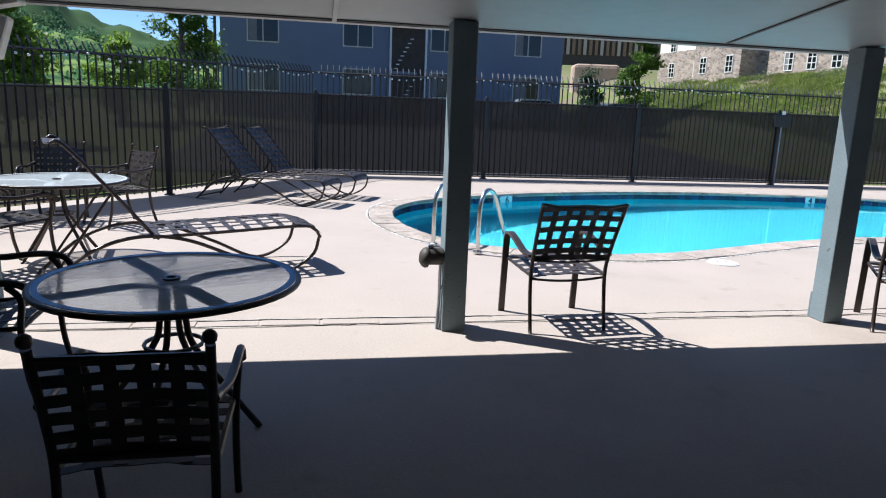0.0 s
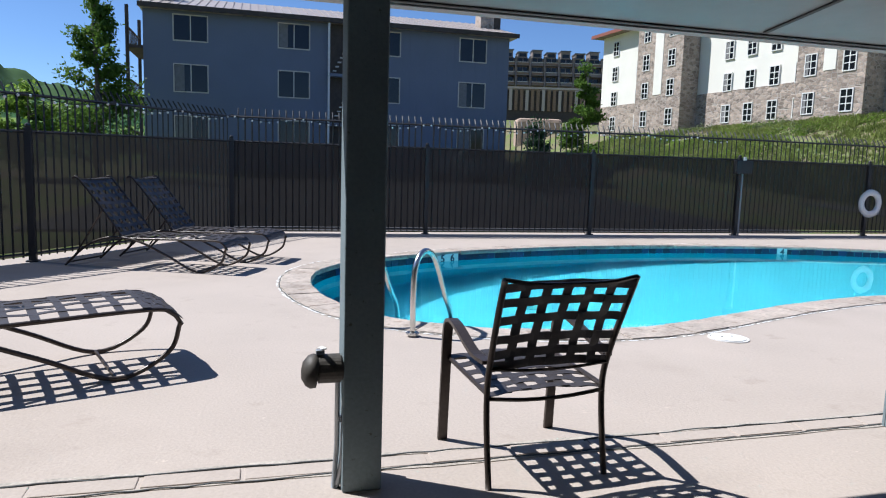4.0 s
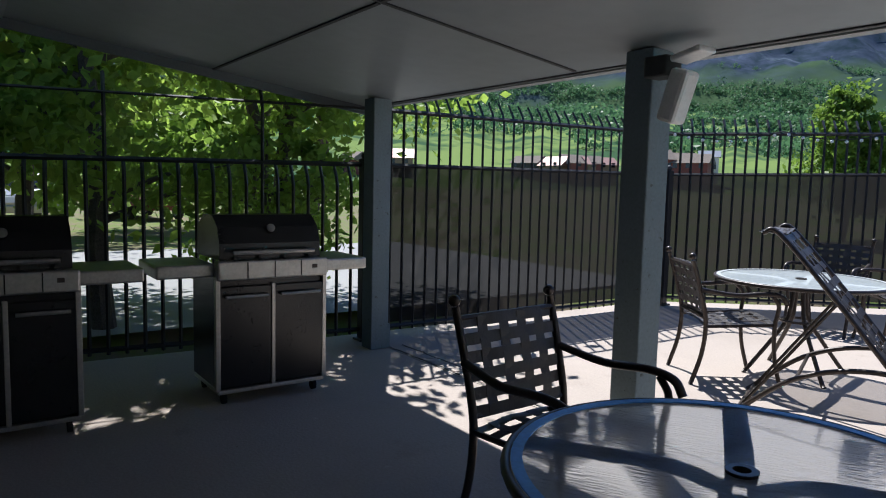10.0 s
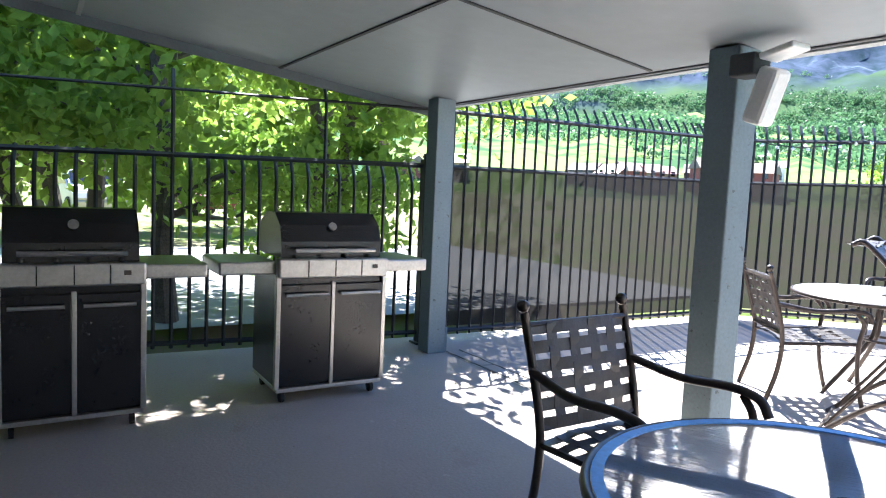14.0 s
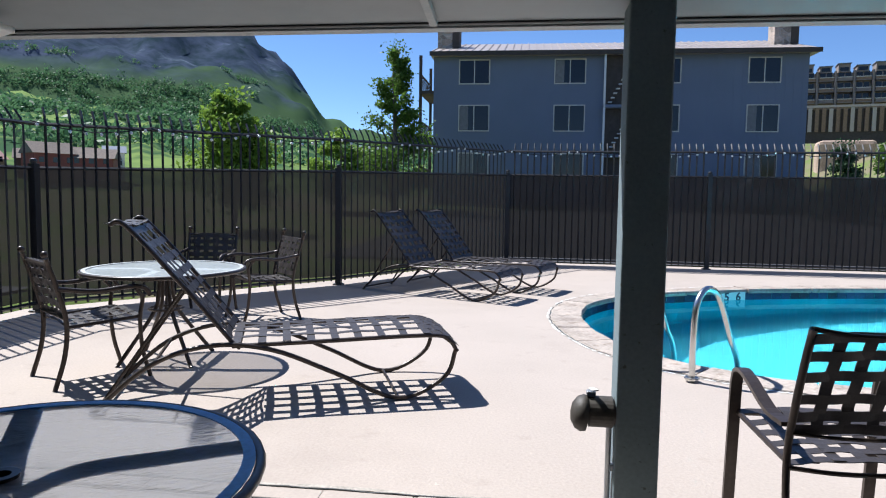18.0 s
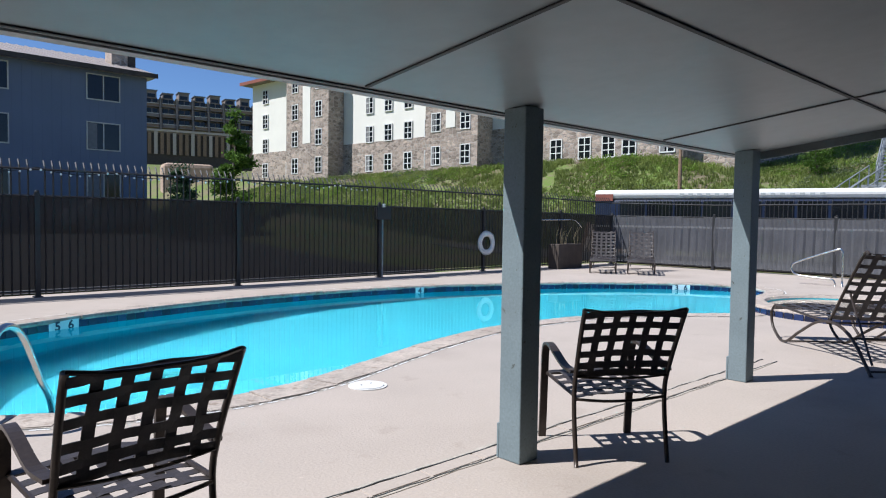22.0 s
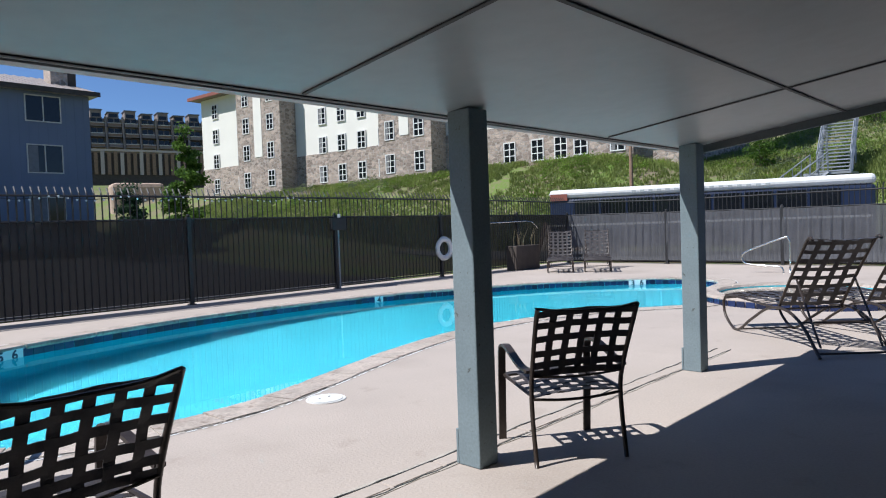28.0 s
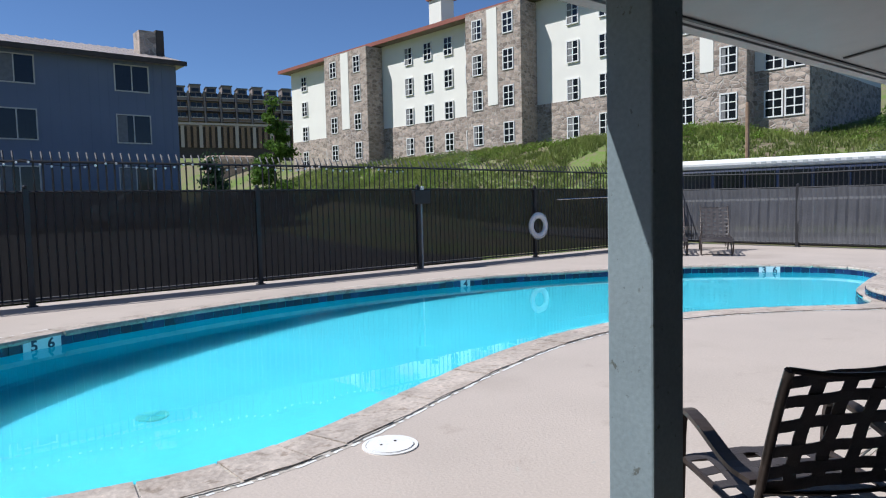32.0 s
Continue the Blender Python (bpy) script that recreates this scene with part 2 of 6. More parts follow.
def obscure_glass(name):
    """A thin rippled sheet: part passes straight, part bent by the ripples, part scattered, and a mirror by Fresnel."""
    m = bpy.data.materials.new(name)
    m.use_nodes = True
    n, l = links(m)
    n.remove(n["Principled BSDF"])
    co, mp, nz, bp = n.new("ShaderNodeTexCoord"), n.new("ShaderNodeMapping"), n.new("ShaderNodeTexNoise"), n.new("ShaderNodeBump")
    mp.inputs["Scale"].default_value = (0.45, 2.0, 1)
    nz.inputs["Scale"].default_value, nz.inputs["Detail"].default_value = 42, 2
    bp.inputs["Strength"].default_value, bp.inputs["Distance"].default_value = 0.9, 0.03
    l.new(co.outputs["Object"], mp.inputs["Vector"])
    l.new(mp.outputs[0], nz.inputs["Vector"])
    l.new(nz.outputs["Fac"], bp.inputs["Height"])
    t, r, d, g = n.new("ShaderNodeBsdfTransparent"), n.new("ShaderNodeBsdfRefraction"), n.new("ShaderNodeBsdfTranslucent"), n.new("ShaderNodeBsdfGlossy")
    fr = n.new("ShaderNodeFresnel")
    t.inputs["Color"].default_value = (0.82, 0.9, 1, 1)
    r.inputs["Color"].default_value = (0.82, 0.9, 1, 1)
    r.inputs["IOR"].default_value, r.inputs["Roughness"].default_value = 1.02, 0.45
    d.inputs["Color"].default_value = (0.86, 0.9, 0.95, 1)
    g.inputs["Roughness"].default_value = 0.12
    fr.inputs["IOR"].default_value = 2.4
    soft_bp = n.new("ShaderNodeBump")
    soft_bp.inputs["Strength"].default_value, soft_bp.inputs["Distance"].default_value = 0.9, 0.03
    l.new(nz.outputs["Fac"], soft_bp.inputs["Height"])
    for node, way_ in ((r, bp), (d, bp), (g, soft_bp)):
        l.new(way_.outputs[0], node.inputs["Normal"])
    last = t.outputs[0]
    for f, node in ((0.7, r), (0.18, d)):
        mix = n.new("ShaderNodeMixShader")
        mix.inputs[0].default_value = f
        l.new(last, mix.inputs[1])
        l.new(node.outputs[0], mix.inputs[2])
        last = mix.outputs[0]
    mix = n.new("ShaderNodeMixShader")
    l.new(fr.outputs[0], mix.inputs[0])
    l.new(last, mix.inputs[1])
    l.new(g.outputs[0], mix.inputs[2])
    l.new(mix.outputs[0], n["Material Output"].inputs["Surface"])
    return m


def leafy(name, colour, tint, through=0.45, rough=0.5):
    """Leaves: diffuse on the lit side, glowing through with the light behind."""
    m = surface(name, colour, rough, vary=0.3, scale=0.7, fine=9, bump=0, tint=tint, spec=0.2)
    n, l = links(m)
    tr, mix = n.new("ShaderNodeBsdfTranslucent"), n.new("ShaderNodeMixShader")
    col = n["Principled BSDF"].inputs["Base Color"].links[0].from_socket
    l.new(col, tr.inputs["Color"])
    mix.inputs[0].default_value = through
    l.new(n["Principled BSDF"].outputs[0], mix.inputs[1])
    l.new(tr.outputs[0], mix.inputs[2])
    l.new(mix.outputs[0], n["Material Output"].inputs["Surface"])
    return m


CONCRETE = worn(surface("pool_deck_concrete", (0.445, 0.385, 0.338), 0.85, vary=0.08, scale=0.8, fine=55, bump=0.3, spec=0.2), ((0.5, 0.54, 0.72, (0.88, 0.87, 0.86)), (3.1, 0.6, 0.7, (0.9, 0.89, 0.88)), (9.0, 0.67, 0.72, (1.18, 1.18, 1.17)), (16.0, 0.71, 0.75, (0.62, 0.6, 0.58))))
JOINT = surface("joint_mortar", (0.42, 0.38, 0.33), 0.9, vary=0.3, scale=5, bump=0.5)
FLAG = worn(surface("coping_flagstone", (0.43, 0.37, 0.32), 0.85, vary=0.25, scale=4, fine=30, bump=0.8, island=0.08), ((1.6, 0.5, 0.62, (0.84, 0.82, 0.8)), (9.0, 0.56, 0.64, (0.66, 0.62, 0.58)), (26.0, 0.6, 0.66, (1.25, 1.22, 1.18))))
POST_PAINT = worn(surface("post_paint", (0.205, 0.255, 0.275), 0.85, vary=0.12, scale=3, fine=60, bump=0.1, spec=0.1), ((4.0, 0.6, 0.72, (0.8, 0.8, 0.8)), (13.0, 0.64, 0.68, (0.55, 0.5, 0.44)), (40.0, 0.66, 0.7, (0.6, 0.58, 0.55))))
CEILING = surface("soffit_paint", (0.285, 0.32, 0.33), 0.42, vary=0.06, scale=0.8, fine=9, bump=0.03, spec=0.3)
SEAM = surface("soffit_batten_dark", (0.06, 0.065, 0.065), 0.7, bump=0)
TRIM_WHITE = surface("white_trim", (0.72, 0.72, 0.7), 0.55, vary=0.08, bump=0.05)
# Darker copy of the fascia colour holding the side boards' shade.
FASCIA_SHADED = surface("dark_fascia_paint", (0.11, 0.13, 0.135), 0.6, vary=0.1)
TRIM_GREY = surface("fascia_paint", (0.42, 0.45, 0.45), 0.6, vary=0.1)
BLACK_IRON = surface("black_iron", (0.022, 0.022, 0.024), 0.45, vary=0.25, bump=0.05)
BROWN_METAL = surface("bronze_frame", (0.055, 0.042, 0.035), 0.35, metal=0.3, vary=0.2, scale=15, bump=0.05)
STRAP = surface("vinyl_strap", (0.05, 0.043, 0.042), 0.42, vary=0.2, scale=12, fine=120, bump=0.15)
SCREEN = sheer("privacy_screen", (0.016, 0.016, 0.018), 0.06, 0.8, (0.024, 0.022, 0.021))
SCREEN_GREY = sheer("grey_privacy_screen", (0.075, 0.077, 0.085), 0.13)
PLASTER = surface("pool_plaster", (0.05, 0.43, 0.55), 0.7, vary=0.08, scale=0.6, fine=14, bump=0.05)
WATER = bent_pane("water", (0.96, 1.0, 1.0), 1.33, 0.0, 0.02, 2.2)
DRAIN = surface("sea_green_plastic", (0.06, 0.4, 0.4), 0.5, vary=0.2, bump=0)
TILE_BLUE = surface("blue_tile", (0.009, 0.021, 0.075), 0.2, vary=0.3, scale=30, island=0.5, bump=0.02)
TILE_WHITE = surface("white_tile", (0.75, 0.77, 0.78), 0.25, vary=0.05, bump=0.02)
INK = surface("dark_ink", (0.02, 0.03, 0.06), 0.5, bump=0)
STEEL = surface("stainless_steel", (0.62, 0.62, 0.6), 0.25, metal=1.0, vary=0.08, scale=10, bump=0.02)
GALV = surface("galvanised_steel", (0.36, 0.38, 0.4), 0.45, metal=0.6, vary=0.12, bump=0.05)
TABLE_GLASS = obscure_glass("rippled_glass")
BOX_BROWN = surface("weathered_bronze_paint", (0.055, 0.048, 0.04), 0.6, vary=0.25, scale=14, bump=0.1)
DARK_STONE = surface("dark_ledge_stone", (0.11, 0.097, 0.088), 0.9, vary=0.45, scale=5, fine=30, bump=0.8, island=0.3)
# Mirrored sky painted blue on the table frame; also a notice band's blue.
SHEEN_AND_NOTICE_BLUE = surface("blue_table_frame", (0.13, 0.4, 0.95), 0.4, vary=0.2)
# Lit copy of the table glass: sunlit white is put into its colour.
SUNLIT_FROSTED = sheer("sunlit_frosted_glass", (0.74, 0.84, 0.86), 0.5, 0.3)
GLASS = clear_pane("window_glass", (0.25, 0.27, 0.28), 4.0)
GRILL_BLACK = surface("black_enamel", (0.012, 0.012, 0.013), 0.25, vary=0.2, bump=0.02)
GRILL_STEEL = surface("brushed_steel", (0.5, 0.48, 0.45), 0.38, metal=0.9, vary=0.15, scale=8, bump=0.05)
STONE = surface("ledge_stone", (0.30, 0.26, 0.23), 0.9, vary=0.35, scale=4, fine=30, bump=0.7, island=0.25)
SIDING = surface("blue_siding", (0.32, 0.41, 0.51), 0.6, vary=0.07, scale=2, bump=0.08)
GRASS = surface("hill_grass", (0.105, 0.15, 0.04), 0.95, vary=0.3, scale=0.35, fine=5.0, bump=1.0, tint=(0.2, 0.165, 0.115), spec=0.05, sharp=2.2)
ASPHALT = surface("asphalt", (0.16, 0.16, 0.165), 0.9, vary=0.15, scale=0.5, bump=0.3)
DARK_ASPHALT = surface("dark_asphalt", (0.05, 0.05, 0.053), 0.9, vary=0.25, scale=0.5, bump=0.3)
PALE_ROAD = surface("pale_road", (0.3, 0.3, 0.3), 0.9, vary=0.12, scale=0.5, bump=0.3)
TUFT = leafy("grass_tuft", (0.24, 0.28, 0.085), (0.13, 0.18, 0.05), 0.55)
SAGE = leafy("sage_leaf", (0.16, 0.19, 0.1), (0.09, 0.12, 0.06), 0.3)
DRY = leafy("dry_stalk", (0.36, 0.3, 0.19), (0.24, 0.2, 0.12), 0.3)
LUPIN = leafy("violet_flower", (0.16, 0.15, 0.34), (0.1, 0.16, 0.08), 0.3)
DIRT = surface("bare_tan_soil", (0.42, 0.31, 0.24), 0.95, vary=0.25, scale=0.8, fine=6, bump=0.6)
CONDO = surface("weathered_brown_siding", (0.25, 0.205, 0.18), 0.85, vary=0.2, scale=0.4, bump=0.05)
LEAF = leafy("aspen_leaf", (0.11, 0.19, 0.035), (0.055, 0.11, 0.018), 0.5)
# Glow of sun behind the crowns put into a brighter leaf colour.
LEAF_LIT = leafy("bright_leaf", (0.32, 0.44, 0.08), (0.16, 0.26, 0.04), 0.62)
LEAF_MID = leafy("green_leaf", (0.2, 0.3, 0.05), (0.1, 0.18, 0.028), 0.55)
NEEDLE = leafy("spruce_needle", (0.05, 0.1, 0.045), (0.025, 0.055, 0.025), 0.3)
BARK = surface("bark", (0.12, 0.1, 0.08), 0.95, vary=0.4, scale=8, bump=0.8)
GREY_WALL = surface("grey_blue_wall", (0.17, 0.2, 0.265), 0.75, vary=0.08, scale=0.6, bump=0.1)
ROOF_METAL = surface("tan_metal_roof", (0.42, 0.37, 0.34), 0.45, metal=0.3, vary=0.1, bump=0.05)
ROOF_PINK = surface("pink_metal_roof", (0.36, 0.2, 0.17), 0.5, metal=0.2, vary=0.12, bump=0.05)
HOTEL_WHITE = surface("cream_stucco", (0.78, 0.76, 0.69), 0.85, vary=0.05, scale=0.5, bump=0.1)
RUBBLE = rubble("rubble_stone", (0.39, 0.315, 0.26))
RED_EAVE = surface("rust_red_eave", (0.26, 0.085, 0.06), 0.7, vary=0.15)
ROOF_BROWN = surface("brown_shingle_roof", (0.2, 0.16, 0.13), 0.9, vary=0.25, scale=2)
# Dark wood, and walls and a stairwell panel darkened for shade.
DARK_WOOD_AND_SHADE = surface("dark_wood", (0.07, 0.055, 0.045), 0.8, vary=0.3, scale=4)
WOOD = surface("weathered_wood", (0.26, 0.17, 0.11), 0.85, vary=0.3, scale=5)
GREEN_BIN = surface("green_plastic", (0.01, 0.2, 0.085), 0.45, vary=0.1, bump=0.05)
RUBBER = surface("black_rubber", (0.02, 0.02, 0.02), 0.8, bump=0)
BULB = surface("white_bulb", (0.8, 0.8, 0.78), 0.3, vary=0.03, bump=0)
# Distance haze is put into the colours: bluer rock, paler meadow and woods.
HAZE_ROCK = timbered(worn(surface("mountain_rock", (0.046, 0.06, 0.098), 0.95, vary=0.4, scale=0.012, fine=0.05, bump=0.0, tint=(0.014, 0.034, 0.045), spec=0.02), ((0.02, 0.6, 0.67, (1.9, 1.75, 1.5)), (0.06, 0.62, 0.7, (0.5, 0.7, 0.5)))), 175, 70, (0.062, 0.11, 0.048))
HAZE_MEADOW = surface("meadow_and_forest", (0.14, 0.2, 0.06), 0.95, vary=0.2, scale=0.012, fine=0.04, bump=0.0, tint=(0.04, 0.09, 0.04), sharp=3.0, spec=0.02)
HAZE_WOOD = leafy("far_forest", (0.085, 0.17, 0.075), (0.055, 0.125, 0.06), 0.5)
CAR_PAINT = surface("silver_car_paint", (0.4, 0.42, 0.45), 0.3, metal=0.5, vary=0.05, bump=0)
CAR_DARK = surface("dark_car_paint", (0.03, 0.04, 0.06), 0.3, vary=0.05, bump=0)
BUS_NAVY = surface("navy_bus_paint", (0.015, 0.025, 0.06), 0.35, vary=0.1, bump=0)
RED_PAINT = surface("barn_red_paint", (0.22, 0.06, 0.045), 0.7, vary=0.15)
TAN_WALL = surface("tan_wall", (0.5, 0.42, 0.36), 0.8, vary=0.1)


# ---------------------------------------------------------------- mesh helpers
def part(name, bm, material, parent=None, label="", smooth=False):
    me = bpy.data.meshes.new(name)
    bm.to_mesh(me)
    bm.free()
    me.materials.append(material)
    if smooth:
        for p in me.polygons:
            p.use_smooth = True
    ob = new(name, me)
    if parent:
        ob.parent = parent
    if label:
        ob["label"] = label
    return ob


def share(ob, m, parent=None):
    """Another object on the same mesh, at the pose m within its parent."""
    o = new(ob.name.split(".")[0], ob.data)
    o.parent = parent or ob.parent
    o.matrix_basis = m
    if "label" in ob:
        o["label"] = ob["label"]
    return o


def thing(name, m, label, category, group="", kind=""):
    ob = new(name)
    ob.empty_display_size = 0.1
    ob.matrix_world = m
    return tagged(ob, label, category, group, kind)


def boxed(bm, x0, y0, z0, x1, y1, z1, m=None):
    vs = [bm.verts.new(v) for v in ((x0, y0, z0), (x1, y0, z0), (x1, y1, z0), (x0, y1, z0), (x0, y0, z1), (x1, y0, z1), (x1, y1, z1), (x0, y1, z1))]
    for f in ((3, 2, 1, 0), (4, 5, 6, 7), (0, 1, 5, 4), (1, 2, 6, 5), (2, 3, 7, 6), (3, 0, 4, 7)):
        bm.faces.new([vs[i] for i in f])
    if m is not None:
        bmesh.ops.transform(bm, matrix=m, verts=vs)
    return bm


def block(x0, y0, z0, x1, y1, z1, soft=0.0, m=None):
    bm = boxed(bmesh.new(), x0, y0, z0, x1, y1, z1, m)
    if soft:
        bmesh.ops.bevel(bm, geom=list(bm.edges), offset=soft, segments=2, affect="EDGES", profile=0.5)
    return bm


def tubed(bm, pts, r, seg=8, closed=False, r2=None):
    """A round bar along pts; r2: the radius at the far end."""
    pts = [Vector(p) for p in pts]
    n = len(pts)
    rings, up = [], None
    for i, p in enumerate(pts):
        a = pts[i - 1] if (i or closed) else p
        b = pts[(i + 1) % n] if (i < n - 1 or closed) else p
        d = (b - a).normalized()
        if up is None:
            up = Vector((0, 0, 1)) if abs(d.z) < 0.9 else Vector((1, 0, 0))
        u = d.cross(up)
        u = u.normalized() if u.length > 1e-4 else Vector((0, 1, 0))
        v = u.cross(d).normalized()
        up = v
        rad = r if r2 is None else r + (r2 - r) * i / max(1, n - 1)
        rings.append([bm.verts.new(p + rad * (math.cos(k * 2 * math.pi / seg) * u + math.sin(k * 2 * math.pi / seg) * v)) for k in range(seg)])
    for i in range(n if closed else n - 1):
        a, b = rings[i], rings[(i + 1) % n]
        for k in range(seg):
            bm.faces.new((a[k], a[(k + 1) % seg], b[(k + 1) % seg], b[k]))
    if not closed:
        bm.faces.new(rings[0])
        bm.faces.new(list(reversed(rings[-1])))
    return bm


def tube(pts, r, seg=8, closed=False, r2=None):
    return tubed(bmesh.new(), pts, r, seg, closed, r2)


def curved(pts, steps=6):
    """A smooth line through pts (Catmull-Rom)."""
    p = [Vector(v) for v in pts]
    p = [2 * p[0] - p[1], *p, 2 * p[-1] - p[-2]]
    out = []
    for i in range(1, len(p) - 2):
        for k in range(steps):
            t = k / steps
            a, b, c, d = p[i - 1 : i + 3]
            out.append(0.5 * (2 * b + (c - a) * t + (2 * a - 5 * b + 4 * c - d) * t * t + (3 * b - a - 3 * c + d) * t**3))
    return [*out, p[-2]]


def ring_curve(pts, steps=8):
    p = [Vector(v) for v in pts]
    n, out = len(p), []
    for i in range(n):
        a, b, c, d = p[i - 1], p[i], p[(i + 1) % n], p[(i + 2) % n]
        for k in range(steps):
            t = k / steps
            out.append(0.5 * (2 * b + (c - a) * t + (2 * a - 5 * b + 4 * c - d) * t * t + (3 * b - a - 3 * c + d) * t**3))
    return out


def ribbon(pts, side, width, thick):
    """A flat band along pts, width across along side."""
    bm = bmesh.new()
    pts, side = [Vector(p) for p in pts], Vector(side).normalized()
    rows = []
    for i, p in enumerate(pts):
        d = (pts[min(i + 1, len(pts) - 1)] - pts[max(i - 1, 0)]).normalized()
        up = side.cross(d).normalized()
        rows.append([bm.verts.new(p + a * side * width / 2 + b * up * thick / 2) for a, b in ((-1, -1), (1, -1), (1, 1), (-1, 1))])
    for a, b in zip(rows, rows[1:]):
        for k in range(4):
            bm.faces.new((a[k], a[(k + 1) % 4], b[(k + 1) % 4], b[k]))
    bm.faces.new(rows[0])
    bm.faces.new(list(reversed(rows[-1])))
    bmesh.ops.recalc_face_normals(bm, faces=bm.faces)
    return bm


def disc(r, z0, z1, seg=40, soft=0.0):
    bm = bmesh.new()
    bmesh.ops.create_cone(bm, cap_ends=True, segments=seg, radius1=r, radius2=r, depth=z1 - z0, matrix=Matrix.Translation((0, 0, (z0 + z1) / 2)))
    if soft:
        bmesh.ops.bevel(bm, geom=[e for e in bm.edges if abs(e.verts[0].co.z - e.verts[1].co.z) < 1e-6], offset=soft, segments=2, affect="EDGES")
    return bm


def filled(loops, z=0.0):
    """A flat sheet inside the first loop, with the others cut out."""
    bm = bmesh.new()
    edges = []
    for loop in loops:
        vs = [bm.verts.new((p[0], p[1], z)) for p in loop]
        edges += [bm.edges.new((vs[i - 1], vs[i])) for i in range(len(vs))]
    bmesh.ops.triangle_fill(bm, use_beauty=True, use_dissolve=False, edges=edges, normal=(0, 0, 1))
    for f in bm.faces:
        if f.normal.z < 0:
            f.normal_flip()
    return bm


def lettering(text, size, material, parent, m, name="lettering"):
    """Built-in letters as a thin mesh."""
    c = bpy.data.curves.new(name, "FONT")
    c.body, c.size, c.extrude, c.offset, c.align_x, c.align_y = text, size, 0.0015, size * 0.03, "CENTER", "CENTER"
    o = bpy.data.objects.new(name, c)
    me = bpy.data.meshes.new_from_object(o)
    bpy.data.objects.remove(o)
    me.materials.append(material)
    ob = new(name, me)
    ob.parent, ob.matrix_basis = parent, m
    return ob


# ---------------------------------------------------------------- ground and distance
DECK = [(-6.75, -6.2), (-6.3, 0.0), (-6.15, 4.3), (-3.6, 7.45), (-1.2, 11.15), (20.6, 11.1), (20.6, -6.2)]


def inside(x, y, loop):
    hit = False
    for i in range(len(loop)):
        (x0, y0), (x1, y1) = loop[i - 1][:2], loop[i][:2]
        if (y0 > y) != (y1 > y) and x < (x1 - x0) * (y - y0) / (y1 - y0) + x0:
            hit = not hit
    return hit


def ramp01(v):
    v = min(1.0, max(0.0, v))
    return v * v * (3 - 2 * v)


def land(x, y):
    """Height of the land: level by the pool, a bank up to the hotel, a long slope east."""
    foot = 29.5 - 6 * ramp01((y - 20) / 30)
    south = 1 - ramp01((y - 11) / 10)
    bank = 5.5 * ramp01((x - foot) / (38.5 - foot))
    slope = max(0.0, min(x, 40) - 29.8) * 0.40 + max(0.0, min(x, 100) - 40) * 0.225
    z = bank * (1 - south) + slope * south
    z += 0.9 * ramp01((y - 14) / 18) * (1 - ramp01((x - 20) / 10))
    z += 0.22 * noise.noise(Vector((x * 0.13, y * 0.13, 0))) * ramp01((x - foot) / 4)
    z += 2.0 * ramp01((y - 60) / 40) * ramp01((x - 10) / 15)
    z += 12 * ramp01((x - 52) / 60) * (1 - south) * (1 - ramp01((y - 40) / 30))
    z += 4.2 * ramp01((y - 85) / 55) * ramp01((x - 15) / 25)
    return z - 0.06


def build_ground():
    near = [i * 1.5 for i in range(-30, 81)]
    xs = [-3000, -1500, -800, -400, -220, -130, -85, -60, *near, 130, 150, 190, 260, 400, 800, 1500, 3000]
    ys = [-3000, -1500, -700, -300, -160, -90, -60, *near, 130, 150, 190, 260, 400, 800, 1500, 3000]
    verts, faces = [], []
    for y in ys:
        for x in xs:
            z = land(min(x, 120), min(y, 195)) if abs(x) < 200 and abs(y) < 200 else (land(95, 0) if x > 150 and y < 60 else -1.0)
            verts.append((x, y, -2.6 if inside(x, y, DECK) else z))
    w = len(xs)
    for j in range(len(ys) - 1):
        for i in range(w - 1):
            a = j * w + i
            faces.append((a, a + 1, a + w + 1, a + w))
    me = bpy.data.meshes.new("ground")
    me.from_pydata(verts, [], faces)
    for p in me.polygons:
        p.use_smooth = True
    me.materials.append(GRASS)
    tagged(new("ground", me), "sloping grassy ground with bare earth patches around the pool", "ground", kind="structure")


build_ground()


def strip_on_land(name, xs, ys, lift, material, label):
    bm = bmesh.new()
    grid = [[bm.verts.new((x, y, land(x, y) + lift)) for x in xs] for y in ys]
    for j in range(len(ys) - 1):
        for i in range(len(xs) - 1):
            bm.faces.new((grid[j][i], grid[j][i + 1], grid[j + 1][i + 1], grid[j + 1][i]))
    tagged(part(name, bm, material), label, "road", kind="structure")


strip_on_land("road_west", [-15, -12, -9, -7.4], [i * 3.0 for i in range(-12, 3)], 0.04, PALE_ROAD, "pale sunlit asphalt road behind the pool fence")
strip_on_land("parking", [-5, -1, 3, 7, 11, 13.2], [11.5, 14, 17, 20, 23, 26.5], 0.05, DARK_ASPHALT, "dark asphalt parking ground behind the far fence")
strip_on_land("road_east", [21.8, 24, 26, 28.6], [i * 2.0 for i in range(-15, 12)], 0.05, ASPHALT, "grey asphalt road at the foot of the bank")


def leaf_mesh(name, centres, size, rng, flat=0.0):
    n = len(centres)
    c = np.array(centres)
    a = rng.normal(size=(n, 3))
    a /= np.linalg.norm(a, axis=1)[:, None]
    b = np.cross(a, rng.normal(size=(n, 3)))
    b /= np.linalg.norm(b, axis=1)[:, None]
    s = size * rng.uniform(0.6, 1.3, size=(n, 1))
    v = np.stack([c - a * s, c + b * s * 0.55, c + a * s, c - b * s * 0.55], 1).reshape(-1, 3)
    f = np.arange(4 * n).reshape(-1, 4)
    me = bpy.data.meshes.new(name)
    me.from_pydata(v.tolist(), [], f.tolist())
    return me


